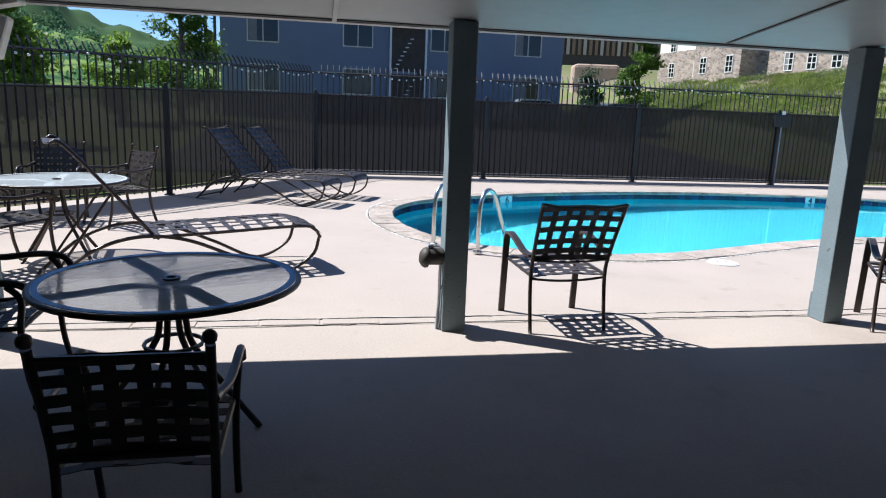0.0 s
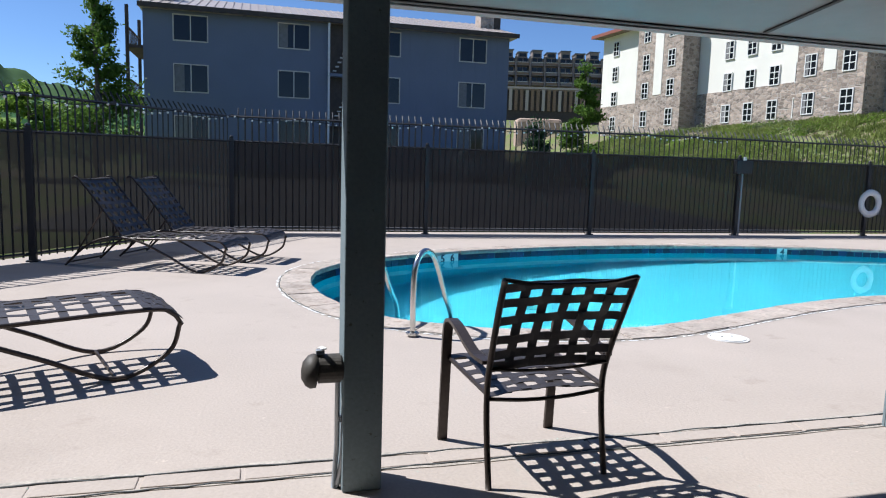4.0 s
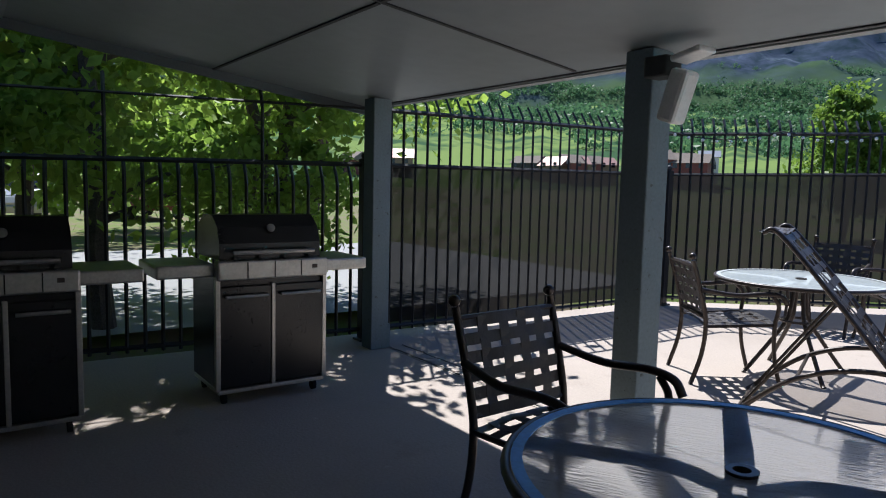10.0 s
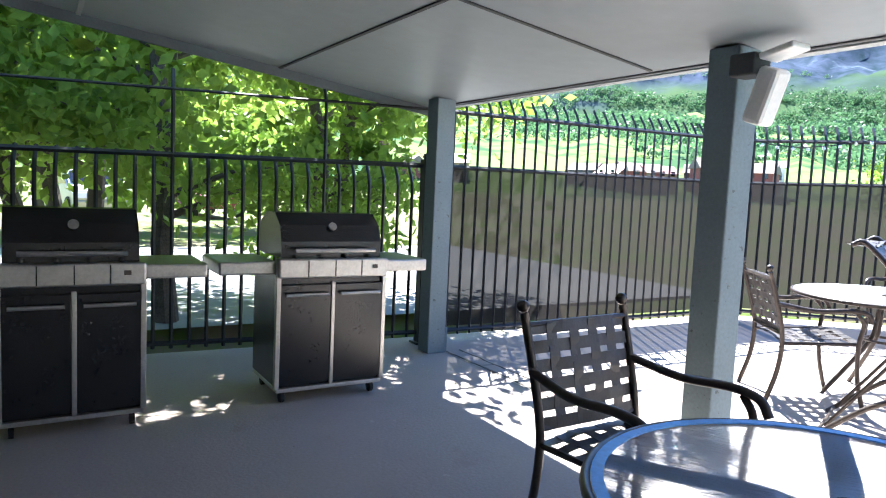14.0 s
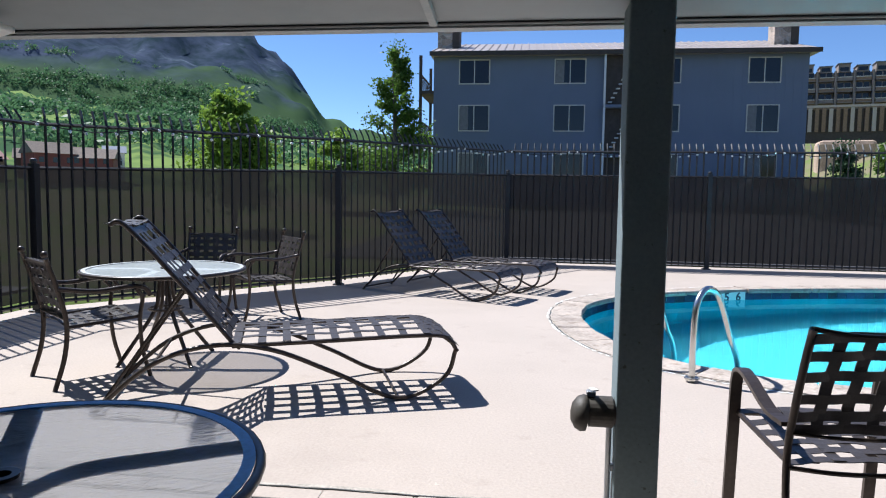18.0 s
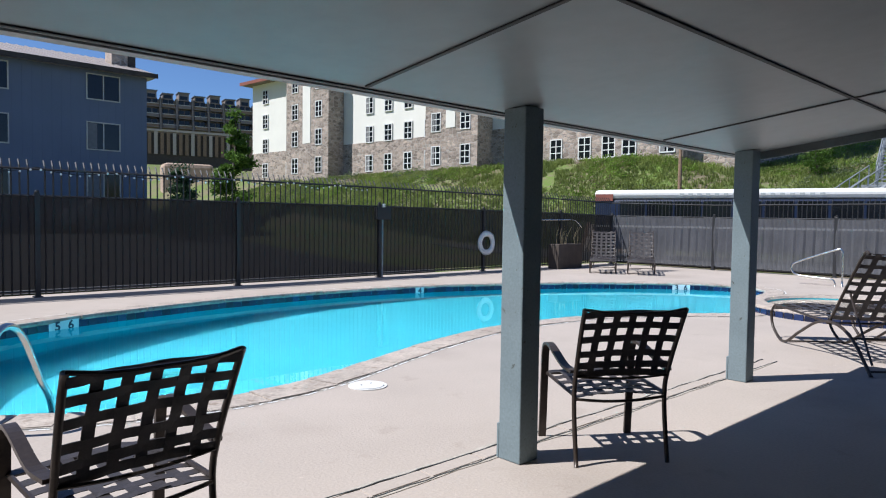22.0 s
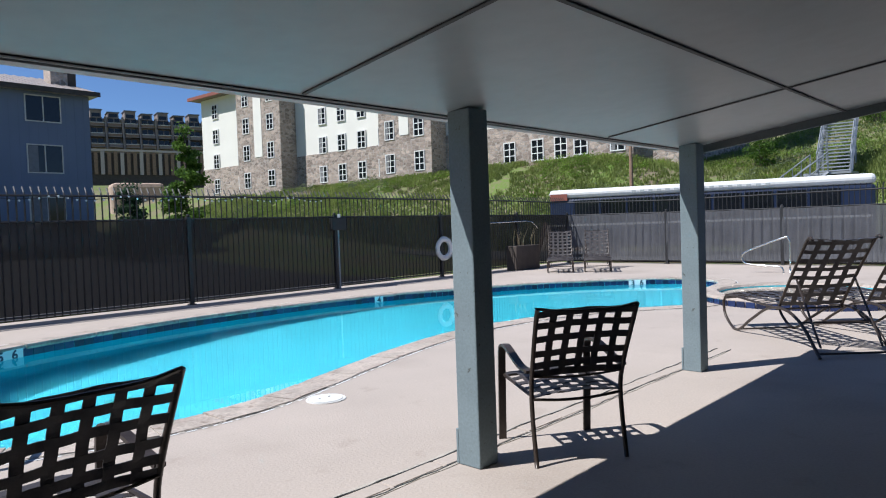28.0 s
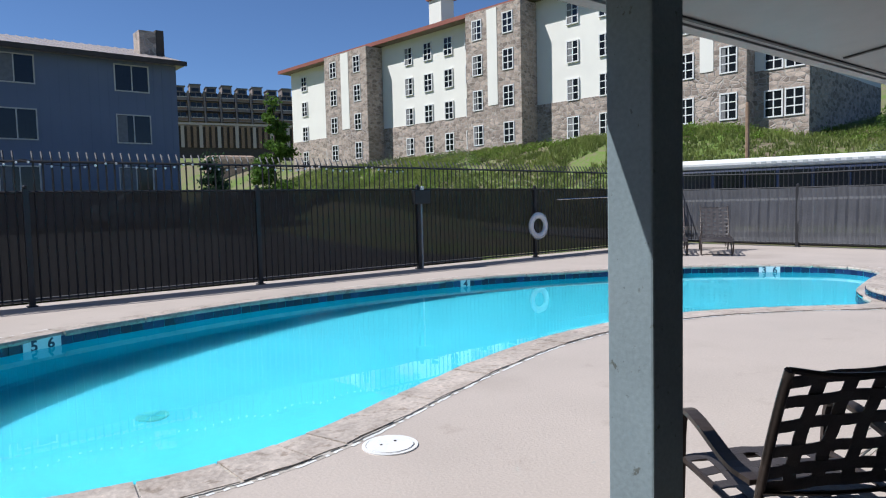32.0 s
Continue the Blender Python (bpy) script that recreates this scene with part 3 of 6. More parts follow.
def profile(b, knots):
    for (b0, e0), (b1, e1) in zip(knots, knots[1:]):
        if b <= b1:
            return e0 + (e1 - e0) * (b - b0) / (b1 - b0)
    return knots[-1][1]


def build_range(name, knots, r0, r1, z0, material, rough, label, power):
    """A mountain flank seen from the valley: it rises from r0 to a ridge at r1."""
    bm = bmesh.new()
    rows = []
    n = 160
    for i in range(n + 1):
        b = knots[0][0] + (knots[-1][0] - knots[0][0]) * i / n
        a = radians(b)
        col = []
        for k in range(25):
            t = k / 24
            r = r0 + (r1 - r0) * min(1, t / 0.88) + (r1 * 0.35 * (t - 0.88) / 0.12 if t > 0.88 else 0)
            top = r1 * math.tan(radians(profile(b, knots)))
            f = min(1, t / 0.88) ** power
            z = z0 + (top - z0) * f * (1 if t <= 0.88 else 1 - 0.6 * (t - 0.88) / 0.12)
            z += rough * f * r1 * 0.03 * (noise.fractal(Vector((b * 0.35, t * 7, 3.0)), 1.0, 2.0, 5) - 0.2 * (t < 0.05))
            col.append(bm.verts.new((r * math.sin(a), r * math.cos(a), z)))
        rows.append(col)
    for p, q in zip(rows, rows[1:]):
        for k in range(24):
            bm.faces.new((p[k], q[k], q[k + 1], p[k + 1]))
    grid = [[v.co.copy() for v in col] for col in rows]
    tagged(part(name, bm, material, smooth=True), label, "mountain", kind="structure")
    return grid


def far_woods(name, grids, count, seed, label):
    """Clumps of treetops standing on the far slopes, in drifts."""
    rr, rng = random.Random(seed), np.random.default_rng(seed)
    pts = []
    while len(pts) < count:
        g, k0, k1, size, bias = grids[rr.randrange(len(grids))]
        i, k = rr.uniform(0, len(g) - 1.01), rr.uniform(k0, k1)
        p = g[int(i)][int(k)].lerp(g[int(i) + 1][int(k)], i % 1).lerp(g[int(i)][int(k) + 1].lerp(g[int(i) + 1][int(k) + 1], i % 1), k % 1)
        if noise.noise(Vector((p.x * 0.008, p.y * 0.008, p.z * 0.03))) + 0.5 * noise.noise(p * 0.03) < bias:
            continue
        pts.append((p, size * rr.uniform(0.6, 1.3)))
    cs, ss = [], []
    for p, r in pts:
        c = rng.normal(size=(28, 3)) * np.array([0.6, 0.6, 0.4]) * r + np.array([p.x, p.y, p.z + 0.6 * r])
        cs.append(c)
        ss.append(np.full((28, 1), r * 0.3))
    me = leaf_mesh(name, np.concatenate(cs), np.concatenate(ss), rng)
    me.materials.append(HAZE_WOOD)
    tagged(new(name, me), label, "forest", kind="stuff")


range_far = build_range("mountain", [(-100, 12), (-62, 13.5), (-50, 13.5), (-42, 13.5), (-33, 13.0), (-26, 12.8), (-23.2, 12.2), (-20.2, 10.0), (-18.7, 8.2), (-17.6, 6.1), (-15, 5.1), (-12, 4.5), (-8.5, 3.6), (4, 2.0)], 900, 1500, 20, HAZE_ROCK, 0.7, "steep rocky mountain with a cliff edge, blue haze put into its colour", 0.8)
range_near = build_range("hillside", [(-110, 6.0), (-62, 6.8), (-50, 6.2), (-40, 6.6), (-30, 5.6), (-20, 4.6), (-13, 3.6), (-8, 2.6), (0, 1.2), (8, 0.3)], 170, 800, -1, HAZE_MEADOW, 0.5, "green valley side of meadow and dark forest", 1.0)

far_woods("forest", [(range_near, 2, 21, 4.5, 0.08), (range_near, 12, 21, 5.5, 0.06), (range_far, 0, 10, 5.5, 0.02), (range_far, 0, 7, 5.5, -0.05)], 8000, 41, "dark patches of forest on the valley side")

# ---------------------------------------------------------------- pool deck
POOL = [(0.06, 5.1), (0.2, 4.1), (0.58, 3.3), (1.2, 2.82), (1.9, 2.57), (2.6, 2.52), (3.2, 2.64), (4.0, 2.93), (5.0, 3.27), (6.2, 3.56), (7.5, 3.6), (8.7, 3.36), (9.9, 2.7), (10.8, 2.05), (11.9, 2.6), (13.4, 2.95), (14.9, 3.3), (15.5, 4.2), (15.0, 5.3), (13.9, 6.4), (12.5, 7.3), (10.3, 8.2), (8.2, 8.62), (5.6, 8.6), (3.3, 8.12), (1.96, 7.6), (0.85, 6.9), (0.25, 6.1)]
WATERLINE = [Vector((p[0], p[1], 0)) for p in ring_curve([(x, y, 0) for x, y in POOL], 5)]
SPA_AT, SPA_R = Vector((12.3, 0.85, 0)), 1.35


def offset_loop(loop, d):
    """The loop moved outwards by d (it runs counter-clockwise)."""
    out = []
    for i, p in enumerate(loop):
        t = (loop[(i + 1) % len(loop)] - loop[i - 1]).normalized()
        out.append(p + Vector((t.y, -t.x, 0)) * d)
    return out


area = sum(a.x * b.y - b.x * a.y for a, b in zip(WATERLINE, WATERLINE[1:] + WATERLINE[:1]))
OUT = 1.0 if area > 0 else -1.0
COPING_OUT = offset_loop(WATERLINE, 0.33 * OUT)
spa_loop = [SPA_AT + Vector((math.cos(i * math.pi / 24), math.sin(i * math.pi / 24), 0)) * (SPA_R + 0.3) for i in range(48)]
# The deck stops at the outer edge of the coping.
hole = [p for p in COPING_OUT if (p - SPA_AT).length > SPA_R + 0.32]
deck = part("floor", filled([DECK, hole], 0.0), CONCRETE)
tagged(deck, "pale beige broom-finished concrete pool deck, sunlit", "deck", kind="structure")

shell = bmesh.new()
top = [shell.verts.new((p.x, p.y, -0.02)) for p in WATERLINE]
inner = offset_loop(WATERLINE, -0.1 * OUT)
mid = [shell.verts.new((p.x, p.y, -1.6 + 0.62 * ramp01(p.x / 11))) for p in WATERLINE]
low = [shell.verts.new((p.x, p.y, -1.66 + 0.64 * ramp01(p.x / 11))) for p in inner]
for i in range(len(top)):
    for a, b in ((top, mid), (mid, low)):
        shell.faces.new((a[i - 1], a[i], b[i], b[i - 1]))
shell_floor = bmesh.ops.triangle_fill(shell, use_beauty=True, edges=[e for e in shell.edges if e.verts[0] in low and e.verts[1] in low], normal=(0, 0, 1))
bmesh.ops.recalc_face_normals(shell, faces=shell.faces)
for f in shell.faces:
    f.normal_flip()
pool = thing("swimming_pool", pose(0, 0, 0), "freeform swimming pool with aqua plaster and flagstone coping", "pool")
part("shell", shell, PLASTER, pool, "smooth aqua plaster pool shell")
water = part("water", filled([WATERLINE], -0.14), WATER, pool, "clear turquoise water, nearly still")
water.visible_shadow = False

# tile band: one mesh, laid round under the coping
tile_me = part("tile", block(-0.073, -0.006, -0.073, 0.073, 0.006, 0.073, 0.004), TILE_BLUE, pool)
run, tiles = 0.0, 0
for i in range(len(WATERLINE)):
    a, b = WATERLINE[i - 1], WATERLINE[i]
    seg = (b - a).length
    while run < seg:
        p = a + (b - a) * run / seg
        ang = math.degrees(math.atan2((b - a).y, (b - a).x))
        n = Vector(((b - a).y, -(b - a).x, 0)).normalized() * -0.012 * OUT
        o = tile_me if tiles == 0 else share(tile_me, Matrix())
        o.matrix_basis = pose(p.x + n.x, p.y + n.y, -0.105, 0, 0, ang)
        run, tiles = run + 0.152, tiles + 1
    run -= seg


def depth_mark(x, y, text, width):
    """A white tile with a depth numeral on the far pool wall."""
    near = min(WATERLINE, key=lambda p: (p - Vector((x, y, 0))).length)
    i = WATERLINE.index(near)
    d = WATERLINE[(i + 1) % len(WATERLINE)] - WATERLINE[i - 1]
    n = Vector((d.y, -d.x, 0)).normalized() * -0.024 * OUT
    ang = math.degrees(math.atan2(d.y, d.x))
    if OUT > 0:
        ang += 180
    plate = part("depth_marker", block(-width / 2, -0.006, -0.075, width / 2, 0.006, 0.075, 0.003), TILE_WHITE, pool, "white tile with a dark depth numeral")
    plate.matrix_basis = pose(near.x + n.x, near.y + n.y, -0.1, 0, 0, ang)
    digits = text.split()
    for k, ch in enumerate(digits):
        lettering(ch, 0.17, INK, plate, pose((k - (len(digits) - 1) / 2) * 0.2, -0.009, 0, 90, 0, 0), "numeral")


depth_mark(2.38, 7.75, "5  6", 0.45)
depth_mark(9.54, 8.3, "4", 0.2)
depth_mark(15.0, 5.2, "3  6", 0.4)

# flagstone coping, stone by stone
coping = thing("coping", pose(0, 0, 0), "irregular grey-tan flagstone coping round the pool", "coping", kind="structure")
stone_rng = random.Random(5)
i = 0
while i < len(WATERLINE):
    n = stone_rng.choice((2, 3, 3, 4)) if i < len(WATERLINE) - 4 else len(WATERLINE) - i
    idx = [(i + k) % len(WATERLINE) for k in range(n + 1)]
    mid_p = WATERLINE[idx[0]]
    if (mid_p - SPA_AT).length > SPA_R + 0.42:
        bm = bmesh.new()
        lift = stone_rng.uniform(0.006, 0.014)
        rowa = []
        for k, j in enumerate(idx):
            w, c = WATERLINE[j], COPING_OUT[j]
            t = (WATERLINE[(j + 1) % len(WATERLINE)] - WATERLINE[j - 1]).normalized() * (0.008 if k == 0 else -0.008 if k == n else 0)
            o = (c - w).normalized()
            over, back_ = -0.03 + stone_rng.uniform(-0.008, 0.008), 0.322 + stone_rng.uniform(-0.014, 0.014)
            ring = [(over + 0.012, -0.05), (over, -0.02), (over + 0.015, lift), (back_, lift), (back_ + 0.004, -0.06)]
            rowa.append([bm.verts.new(w + t + o * a + Vector((0, 0, h))) for a, h in ring])
        for a, b in zip(rowa, rowa[1:]):
            for k in range(5):
                bm.faces.new((a[k], b[k], b[(k + 1) % 5], a[(k + 1) % 5]))
        bm.faces.new(rowa[0])
        bm.faces.new(list(reversed(rowa[-1])))
        bmesh.ops.recalc_face_normals(bm, faces=bm.faces)
        part("flagstone", bm, FLAG, coping)
    i += n
bed = bmesh.new()
ra = [bed.verts.new(p + Vector((0, 0, 0.002))) for p in offset_loop(WATERLINE, 0.0)]
rb = [bed.verts.new(p + Vector((0, 0, 0.002))) for p in offset_loop(WATERLINE, 0.37 * OUT)]
for i in range(len(ra)):
    bed.faces.new((ra[i - 1], ra[i], rb[i], rb[i - 1]))
part("mortar_bed", bed, JOINT, coping)


def edge_strip(name, d0, d1, z, jitter, material, seed, label, keep=1.0):
    """A ragged strip that follows the outer edge of the coping on the deck."""
    rr = random.Random(seed)
    fine_ = [WATERLINE[i].lerp(WATERLINE[(i + 1) % len(WATERLINE)], k / 4) for i in range(len(WATERLINE)) for k in range(4)]
    a, b = offset_loop(fine_, d0 * OUT), offset_loop(fine_, d1 * OUT)
    bm = bmesh.new()
    va, vb = [], []
    for p, q in zip(a, b):
        u = (q - p).normalized()
        j = rr.uniform(-jitter, jitter)
        va.append(bm.verts.new(p + u * j + Vector((0, 0, z))))
        vb.append(bm.verts.new(q + u * (j + rr.uniform(-jitter, jitter) * 0.6) + Vector((0, 0, z))))
    for i in range(len(va)):
        if rr.random() < keep and (fine_[i] - SPA_AT).length > SPA_R + 0.8 and (fine_[i - 1] - SPA_AT).length > SPA_R + 0.8:
            bm.faces.new((va[i - 1], va[i], vb[i], vb[i - 1]))
    part(name, bm, material, coping, label)


edge_strip("crack", 0.334, 0.346, 0.004, 0.008, SEAM, 51, "dark open crack along the coping", 0.85)
edge_strip("paint_edge", 0.352, 0.374, 0.003, 0.007, TRIM_WHITE, 52, "white worn edge of the deck coating", 0.7)

# spa
spa = thing("hot_tub", pose(SPA_AT.x, SPA_AT.y, 0), "round in-ground hot tub with raised stone rim and blue tile", "hot tub")


def lathe(prof, seg=48, closed=True):
    bm = bmesh.new()
    rings = [[bm.verts.new((r * math.cos(k * 2 * math.pi / seg), r * math.sin(k * 2 * math.pi / seg), z)) for k in range(seg)] for r, z in prof]
    m = len(rings)
    for i in range(m if closed else m - 1):
        a, b = rings[i], rings[(i + 1) % m]
        for k in range(seg):
            bm.faces.new((a[k], a[(k + 1) % seg], b[(k + 1) % seg], b[k]))
    bmesh.ops.recalc_face_normals(bm, faces=bm.faces)
    return bm


part("rim", lathe([(SPA_R, -0.05), (SPA_R, 0.10), (SPA_R + 0.03, 0.14), (SPA_R + 0.3, 0.14), (SPA_R + 0.33, 0.1), (SPA_R + 0.28, -0.25)]), FLAG, spa, "flat flagstone rim")
part("basin", lathe([(SPA_R - 0.01, 0.1), (SPA_R - 0.1, -0.8), (0.02, -0.85)], closed=False), PLASTER, spa)
sw = part("water", filled([[Vector(((SPA_R - 0.004) * math.cos(k * math.pi / 24), (SPA_R - 0.004) * math.sin(k * math.pi / 24), 0)) for k in range(48)]], 0.085), WATER, spa, "clear turquoise water")
sw.visible_shadow = False
ti = part("tile", block(-0.073, -0.006, -0.06, 0.073, 0.006, 0.06, 0.004), TILE_BLUE, spa)
for k in range(64):
    a = k * 2 * math.pi / 64
    o = ti if k == 0 else share(ti, Matrix())
    o.matrix_basis = pose((SPA_R + 0.335) * math.cos(a), (SPA_R + 0.335) * math.sin(a), 0.03, 0, 0, math.degrees(a) + 90)
srail = thing("spa_handrail", pose(17.5, 2.6, 0), "bent stainless steel handrail beside the hot tub", "handrail")
part("rail", tube(curved([(0, 0, 0), (0, 0, 0.7), (0, 0.03, 0.83), (0, 0.14, 0.86), (0, 0.95, 0.55), (0, 1.12, 0.42), (0, 1.08, 0.27), (0, 0.9, 0.2), (0, 0.28, 0.16), (0, 0.17, 0.1), (0, 0.15, 0)], 5), 0.022, 10), STEEL, srail, smooth=True)

# deck joint and skimmer lid
jn = thing("trim_joint", pose(0, 0, 0), "cracked mortar joint across the concrete deck", "joint", kind="structure")
jr = random.Random(9)
for y, w in ((0.2, 0.02), (0.36, 0.03)):
    pts = [(-5.7 + i * 0.25, y + jr.uniform(-0.012, 0.012), 0.001) for i in range(52)]
    part("joint_line", ribbon(pts, (0, 1, 0), w, 0.006), JOINT, jn)
for y in (0.205, 0.345):
    pts = [(-5.7 + i * 0.1, y + jr.uniform(-0.011, 0.011), 0.003) for i in range(130)]
    part("crack", ribbon(pts, (0, 1, 0), 0.008, 0.008), SEAM, jn, "dark ragged crack")
jp = part("joint_piece", block(-0.2, -0.055, -0.01, 0.2, 0.055, 0.006, 0.004), CONCRETE, jn)
for k in range(28):
    o = jp if k == 0 else share(jp, Matrix())
    o.matrix_basis = pose(-5.4 + k * 0.42, 0.28, jr.uniform(-0.003, 0.001), 0, 0, jr.uniform(-1, 1))
lid = thing("skimmer_lid", pose(3.34, 2.1, 0), "round white plastic skimmer lid set in the deck", "lid")
part("cover", disc(0.14, 0.0, 0.012, 32, 0.004), TRIM_WHITE, lid)
part("collar", lathe([(0.145, 0.0), (0.145, 0.008), (0.165, 0.008), (0.165, 0.0)], 32), TRIM_WHITE, lid)
for a in (-0.05, 0.05):
    o = part("screw", disc(0.008, 0.012, 0.015, 8), BROWN_METAL, lid)
    o.location = (a, 0.02, 0)
drain = thing("pool_drain", pose(3.0, 5.6, -1.6), "round grated main drain on the pool floor", "drain")
part("grate", disc(0.16, 0.05, 0.08, 24, 0.01), DRAIN, drain, "sea-green slotted grate")
for k in range(2):
    part("bar", block(-0.14, -0.008, 0.08, 0.14, 0.008, 0.09, 0, pose(0, 0, 0, 0, 0, 45 + 90 * k)), PLASTER, drain)

# ---------------------------------------------------------------- canopy
CE_X0, CE_X1, CE_Y = -6.2, 6.27, 0.27


def soffit(y):
    return 2.06 + 0.128 * (CE_Y - y)


def slab(name, x0, x1, y0, y1, low, high, material, parent=None, label=""):
    """A board that follows the slope of the canopy, low and high above the soffit."""
    bm = bmesh.new()
    vs = [bm.verts.new((x, y, soffit(y) + h)) for h in (low, high) for x, y in ((x0, y0), (x1, y0), (x1, y1), (x0, y1))]
    for f in ((3, 2, 1, 0), (4, 5, 6, 7), (0, 1, 5, 4), (1, 2, 6, 5), (2, 3, 7, 6), (3, 0, 4, 7)):
        bm.faces.new([vs[i] for i in f])
    return part(name, bm, material, parent, label)


ceiling = slab("ceiling", CE_X0, CE_X1, -5.9, CE_Y, 0.0, 0.16, CEILING)
tagged(ceiling, "sloping painted plywood canopy soffit with dark seams", "ceiling", kind="structure")
edge = thing("trim_canopy", pose(0, 0, 0), "painted canopy edge boards and seam battens", "trim", kind="structure")
slab("drip_edge", CE_X0 - 0.03, CE_X1 + 0.03, CE_Y + 0.004, CE_Y + 0.05, -0.008, 0.2, TRIM_GREY, edge)
slab("edge_batten", CE_X0, CE_X1, CE_Y - 0.045, CE_Y - 0.03, -0.008, -0.001, SEAM, edge)
slab("roof_lip", CE_X0 - 0.03, CE_X1 + 0.03, CE_Y + 0.052, CE_Y + 0.065, 0.0, 0.21, FASCIA_SHADED, edge)
for x in (CE_X0 - 0.03, CE_X1 + 0.002):
    slab("side_fascia", x, x + 0.028, -3.7, CE_Y, -0.07, 0.2, FASCIA_SHADED, edge)
for x in (-3.66, 1.88, 4.75):
    slab("seam", x - 0.012, x + 0.012, -3.68, CE_Y - 0.075, -0.008, -0.001, SEAM, edge)
slab("pale_batten", -0.93, -0.9, -3.68, CE_Y - 0.075, -0.03, -0.001, TRIM_GREY, edge)
for a, b in ((CE_X0, -3.68), (-3.64, -0.94), (-0.89, 1.86), (1.9, 4.73), (4.77, CE_X1)):
    slab("cross_seam", a, b, -1.12, -1.10, -0.009, -0.001, SEAM, edge)
    slab("pale_cross_batten", a, b, -2.5, -2.47, -0.012, -0.001, TRIM_GREY, edge)


def post(x, y):
    p = thing("post", pose(x, y, 0), "square grey-blue painted timber canopy post, weathered", "post", "canopy posts")
    part("shaft", block(-0.083, -0.083, 0, 0.083, 0.083, soffit(y) - 0.001, 0.008), POST_PAINT, p)
    part("base_board", block(-0.08, 0.0845, 0, 0.08, 0.102, 0.21, 0.003), POST_PAINT, p)
    return p


POSTS = [post(x, 0.1) for x in (-5.76, -3.06, -0.083, 2.955, 6.075)]

# outlet box and conduit on the middle post
box_ = thing("outlet_box", pose(-0.215, 0.06, 0.0), "weathered metal outlet box with flip cover on a conduit", "outlet box")
part("housing", disc(0.06, -0.06, 0.05, 24, 0.01), BOX_BROWN, box_).matrix_basis = pose(0, 0, 0.53, 0, 90, 0)
part("cover", lathe([(0.0, 0.045), (0.035, 0.04), (0.062, 0.022), (0.072, 0.0), (0.068, -0.02), (0.0, -0.02)], 24, False), BOX_BROWN, box_, "domed flip cover of weathered bronze", smooth=True).matrix_basis = pose(-0.075, 0, 0.522, 0, -84, 0)
part("latch", block(-0.06, -0.02, 0.592, -0.025, 0.015, 0.612, 0.004), GALV, box_)
part("hinge_tab", block(-0.055, -0.025, 0.6, -0.03, 0.01, 0.606, 0.002, pose(0, 0, 0.02, 0, 0, 25)), TRIM_WHITE, box_, "bent pale metal tab")
part("second_conduit", tube([(0.03, 0.0, 0.49), (0.03, 0.0, 0.2), (0.02, 0.02, 0.0)], 0.011, 8), GALV, box_, smooth=True)
part("conduit", tube(curved([(0.065, 0.0, 0.5), (0.06, 0, 0.3), (0.055, 0.01, 0.12), (0.03, 0.02, 0.0)], 4), 0.014, 8), GALV, box_, smooth=True)
part("strap_clip", block(0.035, -0.02, 0.3, 0.095, 0.02, 0.325, 0.003), GALV, box_)
# floodlight on the west post
flood = thing("floodlight", pose(-2.9, 0.0, 1.86), "beige twin floodlight fixed to a post top", "floodlight")
part("mount", block(-0.07, -0.06, 0.06, 0.06, 0.06, 0.16, 0.01), SEAM, flood)
part("housing", block(0.04, -0.05, -0.13, 0.14, 0.06, 0.12, 0.02, pose(0, 0, 0, 0, 18, 0)), TRIM_WHITE, flood)
part("visor", block(0.1, -0.06, 0.1, 0.26, 0.07, 0.13, 0.01, pose(0, 0, 0, 0, -12, 0)), TRIM_WHITE, flood)

# ---------------------------------------------------------------- pool building
WALL_Y = -3.7


def wall_block(name, x0, y0, z0, x1, y1, z1, mat_, label):
    return tagged(part(name, block(x0, y0, z0, x1, y1, z1), mat_), label, "wall", kind="structure")


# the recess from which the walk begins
# Unseen walls, kept dark so little light bounces under the canopy.
wall_block("wall_recess_west", -2.6, -5.9, 0, -2.4, WALL_Y, 2.56, DARK_WOOD_AND_SHADE, "unseen wall of the entry recess, dark to hold down bounce light")
wall_block("wall_recess_east", 0.9, -5.9, 0, 1.1, WALL_Y, 2.56, DARK_WOOD_AND_SHADE, "unseen wall of the entry recess, dark to hold down bounce light")
wall_block("wall_recess_back", -2.6, -6.1, 0, 1.1, -5.902, 2.8, DARK_WOOD_AND_SHADE, "unseen back wall of the entry recess, dark to hold down bounce light")
# west wall: stone below, wide window above
wall_block("wall_west_low", -6.95, WALL_Y - 0.2, 0, -2.602, WALL_Y, 0.5, STONE, "dark stone-faced wall below the window")
wall_block("wall_west_high", -6.95, WALL_Y - 0.2, 2.2, -2.602, WALL_Y, 2.56, GREY_WALL, "dark grey painted wall above the window")
wall_block("wall_west_end", -6.95, -6.2, 0, -6.77, WALL_Y - 0.202, 2.56, SIDING, "blue painted end wall of the building")
win = thing("window_1", pose(0, WALL_Y - 0.1, 0), "wide window with pale frame reflecting trees and fence", "window", kind="structure")
for x0, x1, z0, z1 in ((-6.95, -2.61, 0.502, 0.56), (-6.95, -2.61, 2.13, 2.198), (-6.95, -6.88, 0.56, 2.13), (-5.4, -5.34, 0.56, 2.13), (-4.05, -3.99, 0.56, 2.13), (-2.67, -2.61, 0.56, 2.13)):
    part("window_frame", block(x0, -0.04, z0, x1, 0.06, z1, 0.004), TRIM_WHITE, win)
for x0, x1 in ((-6.88, -5.4), (-5.34, -4.05), (-3.99, -2.67)):
    part("pane", block(x0, 0.0, 0.56, x1, 0.008, 2.13), GLASS, win)
